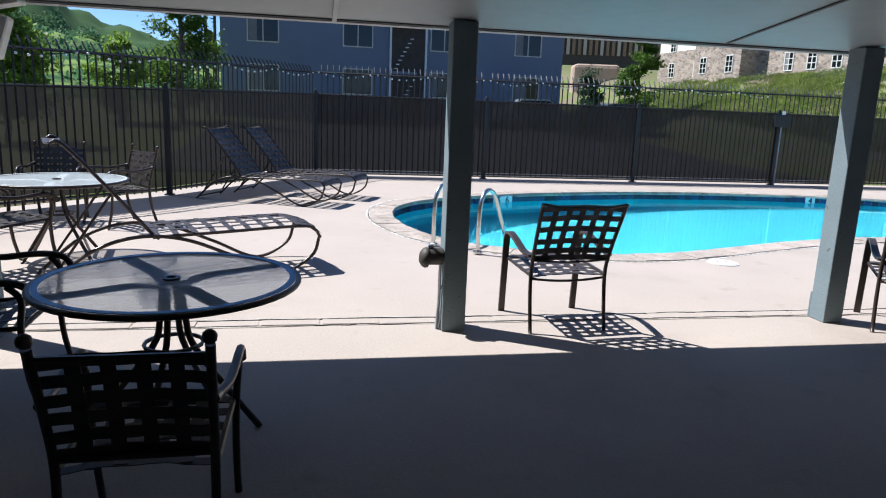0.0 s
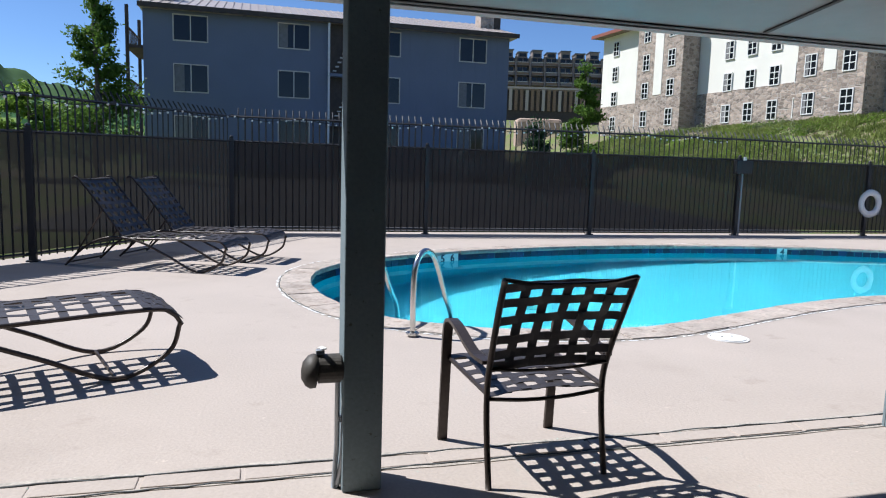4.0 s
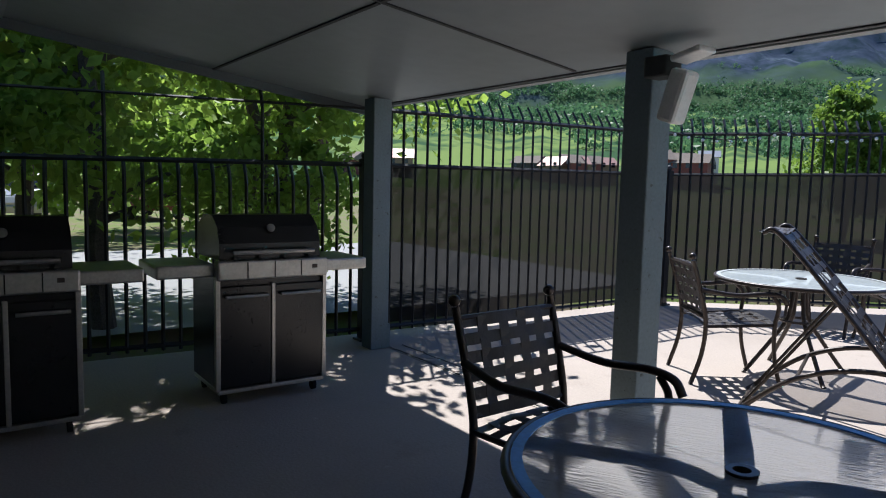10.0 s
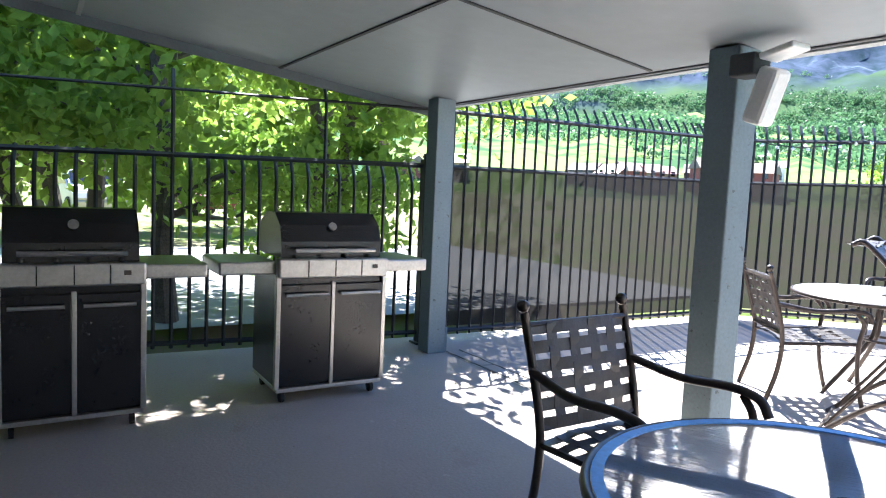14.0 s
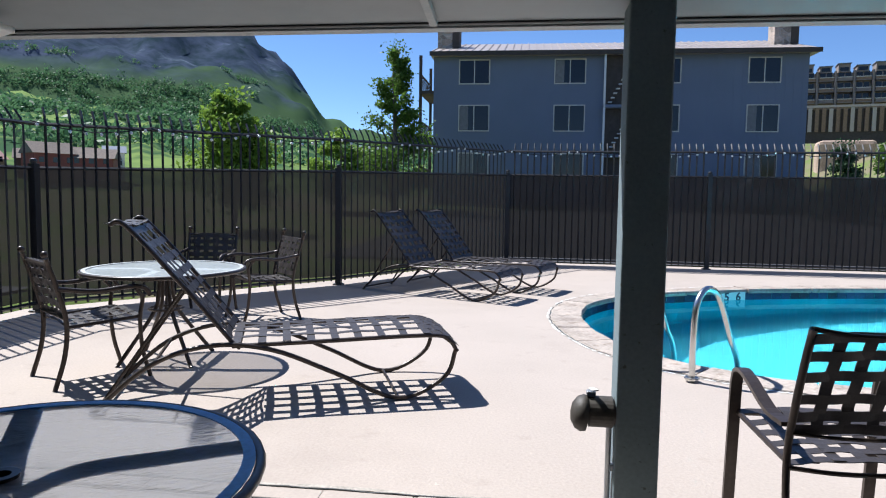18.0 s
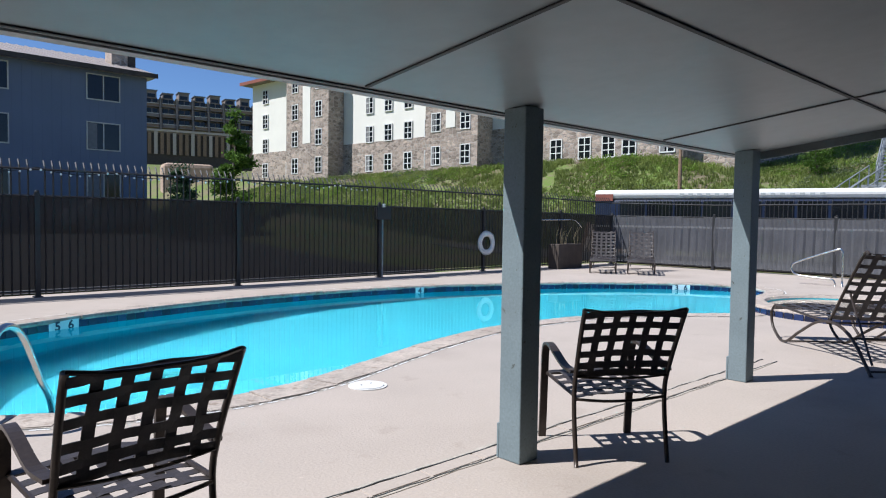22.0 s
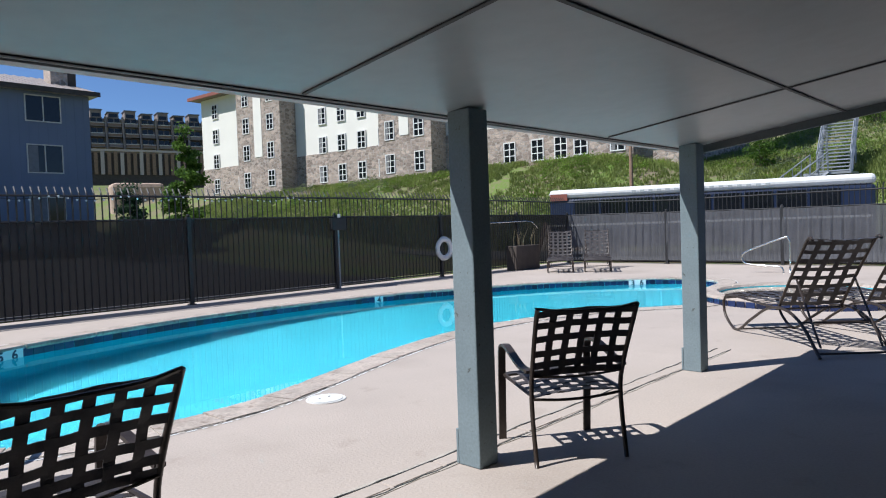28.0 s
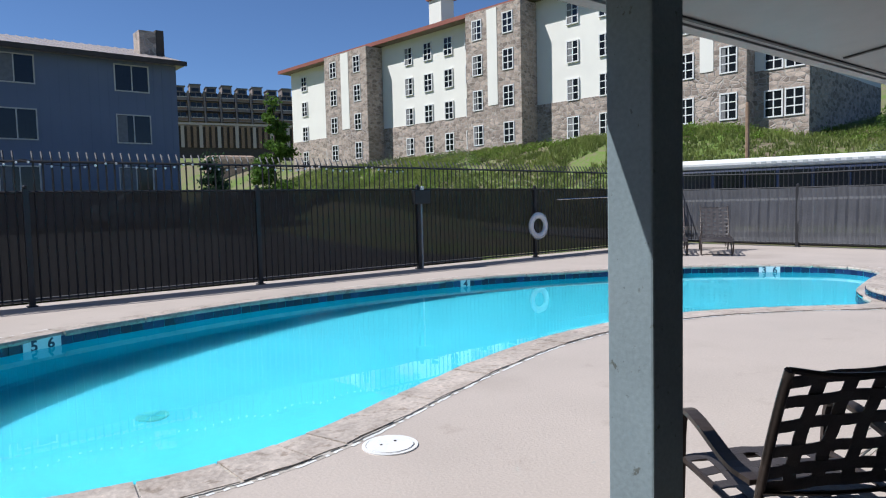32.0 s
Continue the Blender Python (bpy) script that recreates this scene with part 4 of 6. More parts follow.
wall_block("wall_room_back", -6.4, -6.2, 0, -2.602, -6.0, 2.56, DARK_WOOD_AND_SHADE, "dark inner wall behind the window")
# east wall: stone veneer below, lap siding above, pilasters
wall_block("wall_east_low", 1.102, WALL_Y - 0.2, 0, 16.6, WALL_Y - 0.03, 0.86, STONE, "stone veneer wainscot of the pool building")
# Same wall as the siding beyond; canopy shade is put into its colour.
wall_block("wall_east_entry", 1.102, WALL_Y - 0.2, 0.9, 6.3, WALL_Y - 0.03, 2.55, DARK_WOOD_AND_SHADE, "wall beside the entry, canopy shade put into its dark colour")
wall_block("wall_east_high", 6.302, WALL_Y - 0.2, 0.9, 16.6, WALL_Y - 0.06, 2.5, SIDING, "pale blue lap siding wall of the pool building")
ea = thing("trim_wall_east", pose(0, 0, 0), "siding boards, sill and pilasters of the pool building", "trim", kind="structure")
part("sill", block(1.102, WALL_Y - 0.1, 0.862, 16.62, WALL_Y + 0.03, 0.9, 0.006), TRIM_WHITE, ea)
lap = bmesh.new()
pts = [(0, 0.0, 0.0), (0, 0.024, 0.002), (0, 0.006, 0.168), (0, 0.0, 0.168)]
a = [lap.verts.new(p) for p in pts]
b = [lap.verts.new((10.3, p[1], p[2])) for p in pts]
for k in range(4):
    lap.faces.new((a[k], b[k], b[(k + 1) % 4], a[(k + 1) % 4]))
lap.faces.new(a)
lap.faces.new(list(reversed(b)))
bmesh.ops.recalc_face_normals(lap, faces=lap.faces)
lap_ob = part("siding_board", lap, SIDING, ea)
for k in range(9):
    o = lap_ob if k == 0 else share(lap_ob, Matrix())
    o.matrix_basis = pose(6.31, WALL_Y - 0.058, 0.905 + k * 0.175)
for x in (6.6, 9.2, 11.8, 14.4):
    part("pilaster", block(x - 0.09, WALL_Y - 0.028, 0.0, x + 0.09, WALL_Y + 0.05, 2.46, 0.006), SIDING, ea)
veneer = [(1.2 + i * 0.42, j) for j in range(5) for i in range(36)]
vr = random.Random(3)
v_me = part("stone", block(-0.19, -0.03, -0.075, 0.19, 0.03, 0.075, 0.016), STONE, ea)
first = True
for x, j in veneer:
    o = v_me if first else share(v_me, Matrix())
    first = False
    px = x + (0.21 if j % 2 else 0) + vr.uniform(-0.02, 0.02)
    o.matrix_basis = Matrix.LocRotScale((px, WALL_Y - 0.02 + vr.uniform(-0.012, 0.014), 0.088 + j * 0.168), None, (vr.uniform(0.85, 1.05), 1, vr.uniform(0.9, 1.02)))
# east roof and lamps
eave = bmesh.new()
boxed(eave, 6.45, WALL_Y - 2.2, 2.5, 16.9, WALL_Y + 0.5, 2.6, None)
bmesh.ops.rotate(eave, verts=eave.verts, cent=(0, WALL_Y - 2.2, 2.6), matrix=Matrix.Rotation(radians(-9), 3, "X"))
bmesh.ops.translate(eave, verts=eave.verts, vec=(0, 0, 0.36))
tagged(part("roof_east", eave, GREY_WALL), "grey roof overhang of the pool building", "roof", kind="structure")
for x in (8.3, 12.4):
    w = thing("wall_lamp", pose(x, WALL_Y, 1.95) @ Matrix.Scale(0.6, 4), "bronze cylinder wall lamp on blue siding", "wall lamp", "wall lamps")
    part("backplate", block(-0.05, -0.035, -0.06, 0.05, 0.0, 0.1, 0.005), BROWN_METAL, w)
    part("shade", lathe([(0.05, -0.06), (0.09, 0.12), (0.085, 0.125), (0.045, -0.055)], 16), BROWN_METAL, w).location = (0, 0.1, 0)
    part("arm", tube([(0, -0.01, 0.06), (0, 0.06, 0.08)], 0.012), BROWN_METAL, w)
plaque = thing("wall_plaque", pose(6.95, WALL_Y - 0.02, 1.35), "dark oval plaque on the siding", "plaque")
part("plate", disc(0.13, 0, 0.02, 24, 0.004), BROWN_METAL, plaque).matrix_basis = pose(0, 0, 0, -90, 0, 0)

# stone ledges by the entry
def ledge(x0, x1, y0, y1, h):
    lg = thing("stone_ledge", pose(0, 0, 0), "dark stone-faced ledge with a thick slab top", "ledge", "entry ledges")
    part("core", block(x0 + 0.1, y0, 0, x1 - 0.1, y1 - 0.12, h - 0.09), DARK_STONE, lg)
    part("slab", block(x0, y0, h - 0.088, x1, y1, h, 0.02), DARK_STONE, lg, "thick rough stone cap")
    base = part("stone", block(-0.16, -0.02, -0.06, 0.16, 0.02, 0.06, 0.014), DARK_STONE, lg)
    rr = random.Random(int(x0 * 10))
    k = 0
    x = x0 + 0.28
    while x < x1 - 0.25:
        for j in range(int((h - 0.12) / 0.13)):
            o = base if k == 0 else share(base, Matrix())
            o.matrix_basis = Matrix.LocRotScale((x + 0.08 * (j % 2), y1 - 0.11 + rr.uniform(-0.01, 0.012), 0.065 + j * 0.13), None, (rr.uniform(0.85, 1.0), 1, 0.95))
            k += 1
        x += 0.34
    return lg


ledge(-5.7, -4.44, WALL_Y + 0.004, -3.04, 0.42)
ledge(-4.43, -2.9, WALL_Y + 0.004, -3.3, 0.46)
ledge(1.5, 4.6, WALL_Y + 0.004, -2.8, 0.66)

# ---------------------------------------------------------------- fence
FENCE = [(-6.55, -3.5, 1.5, 1.98, 0), (-6.05, 0.15, 1.55, 2.03, 0), (-5.9, 4.2, 1.58, 2.06, 1), (-3.32, 7.08, 1.66, 2.12, 1), (-1.0, 10.85, 1.74, 2.2, 1), (2.78, 10.75, 1.74, 2.2, 1), (6.45, 10.72, 1.74, 2.2, 1), (10.15, 10.7, 1.74, 2.2, 1), (13.85, 10.68, 1.72, 2.18, 1), (17.4, 10.66, 1.7, 2.15, 1), (20.3, 10.64, 1.66, 2.1, 1), (20.3, 7.0, 1.62, 2.0, 2), (20.3, 3.6, 1.6, 2.0, 2), (20.3, 0.55, 1.6, 2.0, 2), (20.3, -0.95, 1.6, 2.0, 3), (20.3, -3.6, 1.55, 2.0, 2)]
PICKETS = {}


def picket(height):
    """A square bar whose top leans outwards; one mesh for each height."""
    key = round(height, 2)
    if key not in PICKETS:
        pts = [(0, 0, 0.06), (0, 0, key - 0.02), (0, 0.03, key + 0.06), (0, 0.1, key + 0.16)]
        bm = tubed(bmesh.new(), pts, 0.0145, 4)
        me = bpy.data.meshes.new("picket")
        bm.to_mesh(me)
        bm.free()
        me.materials.append(BLACK_IRON)
        PICKETS[key] = me
    return PICKETS[key]


def fence_panel(a, b):
    (x0, y0, m0, h0, _), (x1, y1, m1, h1, kind_) = a, b
    d = Vector((x1 - x0, y1 - y0, 0))
    L, ang = d.length, math.degrees(math.atan2(d.y, d.x))
    label = {0: "open black iron picket fence with three rails", 1: "black iron picket fence with dark privacy screen", 2: "iron picket fence covered by sunlit grey privacy screen", 3: "iron picket gate with an arched top"}[kind_]
    p = thing("fence" if kind_ != 3 else "gate", pose(x0, y0, 0, 0, 0, ang), label, "fence" if kind_ != 3 else "gate", "pool fence panels")
    slope = math.degrees(math.atan2(m1 - m0, L))
    lowh = 0.1
    for zz, s in ((lowh, 0), (m0, m1 - m0), (h0, h1 - h0)):
        part("rail", tube([(0, 0, zz), (L, 0, zz + s)], 0.011 if kind_ == 0 and zz == h0 else 0.02, 4), BLACK_IRON, p)
    n = max(2, round(L / 0.125))
    for i in range(1, n):
        o = new("picket", picket((h0 + h1) / 2 if kind_ or i % 9 == 4 else (m0 + m1) / 2 - 0.15))
        o.parent = p
        o.location = (L * i / n, 0, 0)
    if kind_ in (1, 2):
        bm = bmesh.new()
        cols = []
        m = n * 2 if kind_ == 2 else max(4, int(L / 0.3))
        for i in range(m + 1):
            t = i / m
            bulge = 0.012 * math.sin(i * 1.7 + x0)
            sag = -0.02 * abs(math.sin(t * math.pi * 3))
            ztop = m0 + (m1 - m0) * t
            cols.append([bm.verts.new((L * t, (-0.03 - 0.012 * (i % 2) - 1.5 * bulge * f if kind_ == 2 else 0.03 + bulge * f), zz)) for f, zz in ((0, 0.13), (1, 0.5 * ztop), (0.3, ztop + sag * (kind_ == 2)))])
        for q, r in zip(cols, cols[1:]):
            for k in range(2):
                bm.faces.new((q[k], r[k], r[k + 1], q[k + 1]))
        part("privacy_screen", bm, SCREEN if kind_ == 1 else SCREEN_GREY, p, "woven mesh privacy screen tied to the pickets")
    if kind_ == 3:
        arch = [(L / 2 + 0.42 * math.cos(a_), 0, 1.72 + 0.42 * math.sin(a_)) for a_ in [math.pi * k / 14 for k in range(15)]]
        part("arch", tube(arch, 0.025, 6), BLACK_IRON, p)
        fan = bmesh.new()
        front, rear = [[fan.verts.new((v[0], yy, v[2])) for v in [(L / 2 - 0.42, 0, 1.6), (L / 2 + 0.42, 0, 1.6), *arch]] for yy in (-0.012, 0.012)]
        fan.faces.new(front)
        fan.faces.new(list(reversed(rear)))
        for k in range(len(front)):
            fan.faces.new((front[k - 1], rear[k - 1], rear[k], front[k]))
        part("arch_panel", fan, BLACK_IRON, p, "solid half-round top panel")
        for k in range(9):
            part("panel_bar", block(L / 2 - 0.34 + k * 0.085 - 0.012, -0.034, 1.62, L / 2 - 0.34 + k * 0.085 + 0.012, -0.013, 1.72 + math.sqrt(0.42**2 - (0.34 - k * 0.085) ** 2)), BLACK_IRON, p)
        part("notice", block(0.58, -0.065, 1.15, 0.74, -0.053, 1.45), TRIM_WHITE, p, "white notice sheet")
        part("notice_band", block(0.58, -0.07, 1.39, 0.74, -0.066, 1.45), SHEEN_AND_NOTICE_BLUE, p)
        part("lock_box", block(0.98, -0.12, 1.25, 1.18, -0.05, 1.5, 0.01), BLACK_IRON, p)
        part("gate_stile", block(0.0, -0.05, 0.08, 0.05, 0.0, 1.62), BLACK_IRON, p)
        part("gate_stile", block(L - 0.09, -0.05, 0.08, L - 0.04, 0.0, 1.62), BLACK_IRON, p)
    return p


def fence_post(a):
    q = thing("fence_post", pose(a[0], a[1], 0), "square black iron fence post with a ball cap", "fence post", "pool fence posts")
    part("shaft", block(-0.042, -0.042, 0, 0.042, 0.042, a[2] + 0.05, 0.004), BLACK_IRON, q)
    part("foot", block(-0.07, -0.07, 0, 0.07, 0.07, 0.02, 0.004), BLACK_IRON, q)
    part("cap", lathe([(0.0, 0.06), (0.03, 0.05), (0.04, 0.025), (0.03, 0.0), (0.0, 0.0)], 10, False), BLACK_IRON, q).location = (0, 0, a[2] + 0.05)
    return q


for a in FENCE:
    fence_post(a)
for a, b in zip(FENCE, FENCE[1:]):
    fence_panel(a, b)

# life ring, hook pole and string lights on the far fence
ring_ob = thing("life_ring", pose(13.85, 10.56, 0.8), "white life ring hung on the fence", "life ring")
rb_ = lathe([(0.26 + 0.075 * math.cos(k * math.pi / 5), 0.055 * math.sin(k * math.pi / 5)) for k in range(10)], 32)
part("ring", rb_, TRIM_WHITE, ring_ob, smooth=True).matrix_basis = pose(0, 0, 0, 90, 0, 0)
part("rope", tube([(0.345 * math.cos(k * math.pi / 8), -0.03 * (k % 4 == 2), 0.345 * math.sin(k * math.pi / 8)) for k in range(16)], 0.008, 5, True), TRIM_GREY, ring_ob)
part("hook", tube([(0, 0.03, 0.3), (0, 0.08, 0.4), (0, 0.1, 0.55)], 0.012), BLACK_IRON, ring_ob)
pole = thing("rescue_pole", pose(14.6, 10.6, 1.45), "long aluminium rescue pole hung along the fence", "pole")
part("shaft", tube([(0, 0, 0), (3.2, 0, 0.05)], 0.018), STEEL, pole)
part("hook", tube(curved([(3.2, 0, 0.05), (3.5, 0, 0.02), (3.75, 0, -0.12), (3.85, 0, -0.2)], 4), 0.012), STEEL, pole)
gauge = thing("fence_box", pose(10.15, 10.6, 0), "black control box on the fence post with a pale conduit", "control box")
part("box", block(-0.2, -0.08, 1.42, 0.22, 0.05, 1.72, 0.012), BLACK_IRON, gauge)
part("conduit", tube([(0.0, -0.03, 0.0), (0.0, -0.03, 1.42)], 0.02), GALV, gauge)
part("lamp", block(-0.03, -0.1, 1.72, 0.03, -0.04, 1.8, 0.005), TRIM_WHITE, gauge)
sl = thing("string_lights", pose(0, 0, 0), "string of small white bulbs along the fence top", "string lights")
sr = random.Random(4)
wire_pts = []
way = [Vector((f[0], f[1], f[3])) for f in FENCE[2:8]]
for a, b in zip(way, way[1:]):
    for k in range(12):
        t = k / 12
        p = a.lerp(b, t)
        wire_pts.append(p + Vector((0, -0.03, 0.03 - 0.1 * abs(math.sin(t * math.pi * 3)))))
part("wire", tube(wire_pts, 0.006, 4), BLACK_IRON, sl)
b_me = None
for k in range(0, len(wire_pts) - 1):
    for t in (0.2, 0.7):
        p = wire_pts[k].lerp(wire_pts[k + 1], t) + Vector((0, 0, -0.025))
        if b_me is None:
            bm = bmesh.new()
            bmesh.ops.create_icosphere(bm, subdivisions=1, radius=0.022)
            b_me = part("bulb", bm, BULB, sl)
            o = b_me
        else:
            o = share(b_me, Matrix())
        o.location = p


# ---------------------------------------------------------------- strap furniture
def woven(parent, pa, half, n_long, n_cross, strap_w, edge=0.04, name="strap"):
    """Straps woven over a frame: pa lists points along the length; half is the half width along x; the cross straps run from edge to edge."""
    path = [Vector(p) for p in pa]

    def at(t):
        f = t * (len(path) - 1)
        i = min(int(f), len(path) - 2)
        return path[i].lerp(path[i + 1], f - i)

    def up(t):
        d = at(min(1, t + 0.02)) - at(max(0, t - 0.02))
        return Vector((1, 0, 0)).cross(d).normalized()

    for j in range(n_cross):
        t = edge + (1 - 2 * edge) * j / (n_cross - 1)
        c, u = at(t), up(t)
        d = (at(min(1, t + 0.02)) - at(max(0, t - 0.02))).normalized()
        m = n_long * 2 + 2
        pts = [c + Vector((-half + 2 * half * k / m, 0, 0)) + u * (0.0025 * (1 if (k // 2 + j) % 2 else -1) - 0.02 * math.sin(math.pi * k / m)) for k in range(m + 1)]
        part(name, ribbon(pts, d, strap_w, 0.003), STRAP, parent)
    for i in range(n_long):
        x = -half + 2 * half * (i + 1) / (n_long + 1)
        sag = 0.02 * math.sin(math.pi * (i + 1) / (n_long + 1))
        m = n_cross * 2
        pts = [at(k / m) + Vector((x, 0, 0)) + up(k / m) * (-0.0025 * (1 if (k // 2 + i) % 2 else -1) - sag) for k in range(m + 1)]
        part(name, ribbon(pts, (1, 0, 0), strap_w, 0.003), STRAP, parent)


def strap_chair(m, label):
    """Low-armed dining chair with a wide strap back; it faces +y."""
    c = thing("strap_chair", m, label, "chair", "strap chairs")
    for s in (-1, 1):
        part("arm_and_front_leg", ribbon(curved([(s * 0.3, 0.29, 0), (s * 0.3, 0.27, 0.35), (s * 0.3, 0.255, 0.58), (s * 0.3, 0.21, 0.635), (s * 0.305, 0.1, 0.63), (s * 0.31, -0.12, 0.565), (s * 0.295, -0.24, 0.55)], 4), (1, 0, 0), 0.048, 0.017), BROWN_METAL, c)
        part("back_post_and_leg", tube(curved([(s * 0.285, -0.28, 0), (s * 0.285, -0.235, 0.25), (s * 0.285, -0.225, 0.44), (s * 0.29, -0.27, 0.6), (s * 0.3, -0.35, 0.8), (s * 0.305, -0.41, 0.935)], 4), 0.0145, 8), BROWN_METAL, c, smooth=True)
        part("seat_rail", tube([(s * 0.283, 0.262, 0.43), (s * 0.283, -0.225, 0.405)], 0.012, 6), BROWN_METAL, c)
    part("front_rail", tube([(-0.283, 0.262, 0.43), (0.283, 0.262, 0.43)], 0.012, 6), BROWN_METAL, c)
    part("rear_rail", tube(curved([(-0.28, -0.232, 0.385), (-0.1, -0.232, 0.368), (0.1, -0.232, 0.368), (0.28, -0.232, 0.385)], 4), 0.009, 6), BROWN_METAL, c)
    part("back_rail", tube(curved([(-0.285, -0.25, 0.52), (-0.1, -0.262, 0.51), (0.1, -0.262, 0.51), (0.285, -0.25, 0.52)], 4), 0.007, 6), BROWN_METAL, c)
    part("top_rail", tube(curved([(-0.305, -0.41, 0.935), (-0.15, -0.425, 0.915), (0.15, -0.425, 0.915), (0.305, -0.41, 0.935)], 4), 0.01, 6), BROWN_METAL, c)
    woven(c, [(0, 0.265, 0.44), (0, 0.0, 0.405), (0, -0.225, 0.395)], 0.285, 5, 6, 0.046)
    woven(c, [(0, -0.252, 0.525), (0, -0.28, 0.62), (0, -0.35, 0.785), (0, -0.412, 0.912)], 0.3, 5, 6, 0.043, 0.03)
    return c


def finial_chair(m, label, size=(1.1, 1.05, 1.05, 1)):
    """Upright dining chair with scrolled arms, ball finials and a strap back; it faces +y."""
    c = thing("dining_chair", m @ Matrix.Diagonal(size), label, "chair", "dining chairs")
    for s in (-1, 1):
        part("back_post", tube(curved([(s * 0.24, -0.3, 0), (s * 0.24, -0.235, 0.22), (s * 0.24, -0.22, 0.44), (s * 0.245, -0.27, 0.66), (s * 0.25, -0.33, 0.86)], 4), 0.016, 8), BROWN_METAL, c, smooth=True)
        ball = bmesh.new()
        bmesh.ops.create_icosphere(ball, subdivisions=2, radius=0.024)
        part("finial", ball, BROWN_METAL, c, smooth=True).location = (s * 0.25, -0.338, 0.885)
        part("front_leg", tube(curved([(s * 0.26, 0.3, 0), (s * 0.26, 0.25, 0.2), (s * 0.265, 0.235, 0.42), (s * 0.275, 0.25, 0.56), (s * 0.285, 0.2, 0.63)], 4), 0.015, 8), BROWN_METAL, c, smooth=True)
        part("arm", tube(curved([(s * 0.285, 0.3, 0.575), (s * 0.285, 0.26, 0.63), (s * 0.285, 0.15, 0.645), (s * 0.275, -0.05, 0.63), (s * 0.25, -0.27, 0.66)], 4), 0.017, 8), BROWN_METAL, c, smooth=True)
        part("seat_rail", tube([(s * 0.255, 0.235, 0.43), (s * 0.24, -0.222, 0.405)], 0.012, 6), BROWN_METAL, c)
    part("front_rail", tube([(-0.255, 0.235, 0.43), (0.255, 0.235, 0.43)], 0.012, 6), BROWN_METAL, c)
    part("top_rail", tube([(-0.247, -0.315, 0.82), (0.247, -0.315, 0.82)], 0.012, 6), BROWN_METAL, c)
    part("low_rail", tube([(-0.24, -0.225, 0.46), (0.24, -0.225, 0.46)], 0.011, 6), BROWN_METAL, c)
    woven(c, [(0, 0.24, 0.44), (0, 0.0, 0.41), (0, -0.22, 0.41)], 0.245, 4, 6, 0.046)
    woven(c, [(0, -0.225, 0.46), (0, -0.265, 0.64), (0, -0.315, 0.82)], 0.243, 4, 6, 0.046)
    return c


def lounger(m, label, back=(0.62, 1.15)):
    """Strap chaise with raised back; the hinge is at the origin and the feet point along +x."""
    g = thing("sun_lounger", m, label, "lounger", "sun loungers")
    w = 0.31
    bx_, bz = back
    for s in (-1, 1):
        y = s * w
        part("runner", tube(curved([(1.42, y, 0.33), (1.34, y, 0.14), (1.03, y, 0.014), (0.62, y, 0.2), (0.22, y, 0.37), (-0.15, y, 0.41), (-0.5, y, 0.3), (-0.84, y, 0.014)], 6), 0.0155, 8), BROWN_METAL, g, smooth=True)
        part("seat_rail", tube(curved([(-0.02, y * 0.97, 0.4), (0.5, y * 0.97, 0.41), (1.22, y * 0.97, 0.425), (1.37, y * 0.97, 0.39), (1.43, y * 0.97, 0.31)], 5), 0.0145, 8), BROWN_METAL, g, smooth=True)
        part("back_rail", tube(curved([(0.0, y * 0.95, 0.4), (-bx_ * 0.5, y * 0.95, 0.4 + (bz - 0.4) * 0.52), (-bx_, y * 0.95, bz), (-bx_ - 0.09, y * 0.95, bz + 0.005)], 5), 0.0145, 8), BROWN_METAL, g, smooth=True)
        part("back_strut", tube([(-bx_ * 0.5, y * 0.85, 0.42 + (bz - 0.4) * 0.45), (-0.76, y * 0.85, 0.1)], 0.011, 6), BROWN_METAL, g)
    for x, z in ((1.03, 0.02), (-0.8, 0.05), (0.02, 0.39), (-0.48, 0.31)):
        part("cross_bar", tube([(x, -w, z), (x, w, z)], 0.0115, 6), BROWN_METAL, g)
    turn = Matrix(((0, -1, 0, 0), (1, 0, 0, 0), (0, 0, 1, 0), (0, 0, 0, 1)))
    for piece in range(2):
        before = set(g.children)
        if piece == 0:
            woven(g, [(0, 0.03, 0.42), (0, -0.6, 0.425), (0, -1.22, 0.44), (0, -1.36, 0.415), (0, -1.42, 0.36)], w - 0.002, 4, 17, 0.05, 0.015)
        else:
            woven(g, [(0, 0.02, 0.44), (0, bx_ * 0.5, 0.42 + (bz - 0.4) * 0.52), (0, bx_, bz + 0.01), (0, bx_ + 0.1, bz + 0.012)], w - 0.008, 4, 12, 0.05, 0.02)
        for o in set(g.children) - before:
            o.matrix_basis = turn
    return g


def glass_sheet(r0, r1, z):
    bm = bmesh.new()
    n = 64
    a = [bm.verts.new((r0 * math.cos(k * 2 * math.pi / n), r0 * math.sin(k * 2 * math.pi / n), z)) for k in range(n)]
    b = [bm.verts.new((r1 * math.cos(k * 2 * math.pi / n), r1 * math.sin(k * 2 * math.pi / n), z)) for k in range(n)]
    for k in range(n):
        bm.faces.new((a[k - 1], b[k - 1], b[k], a[k]))
    return bm


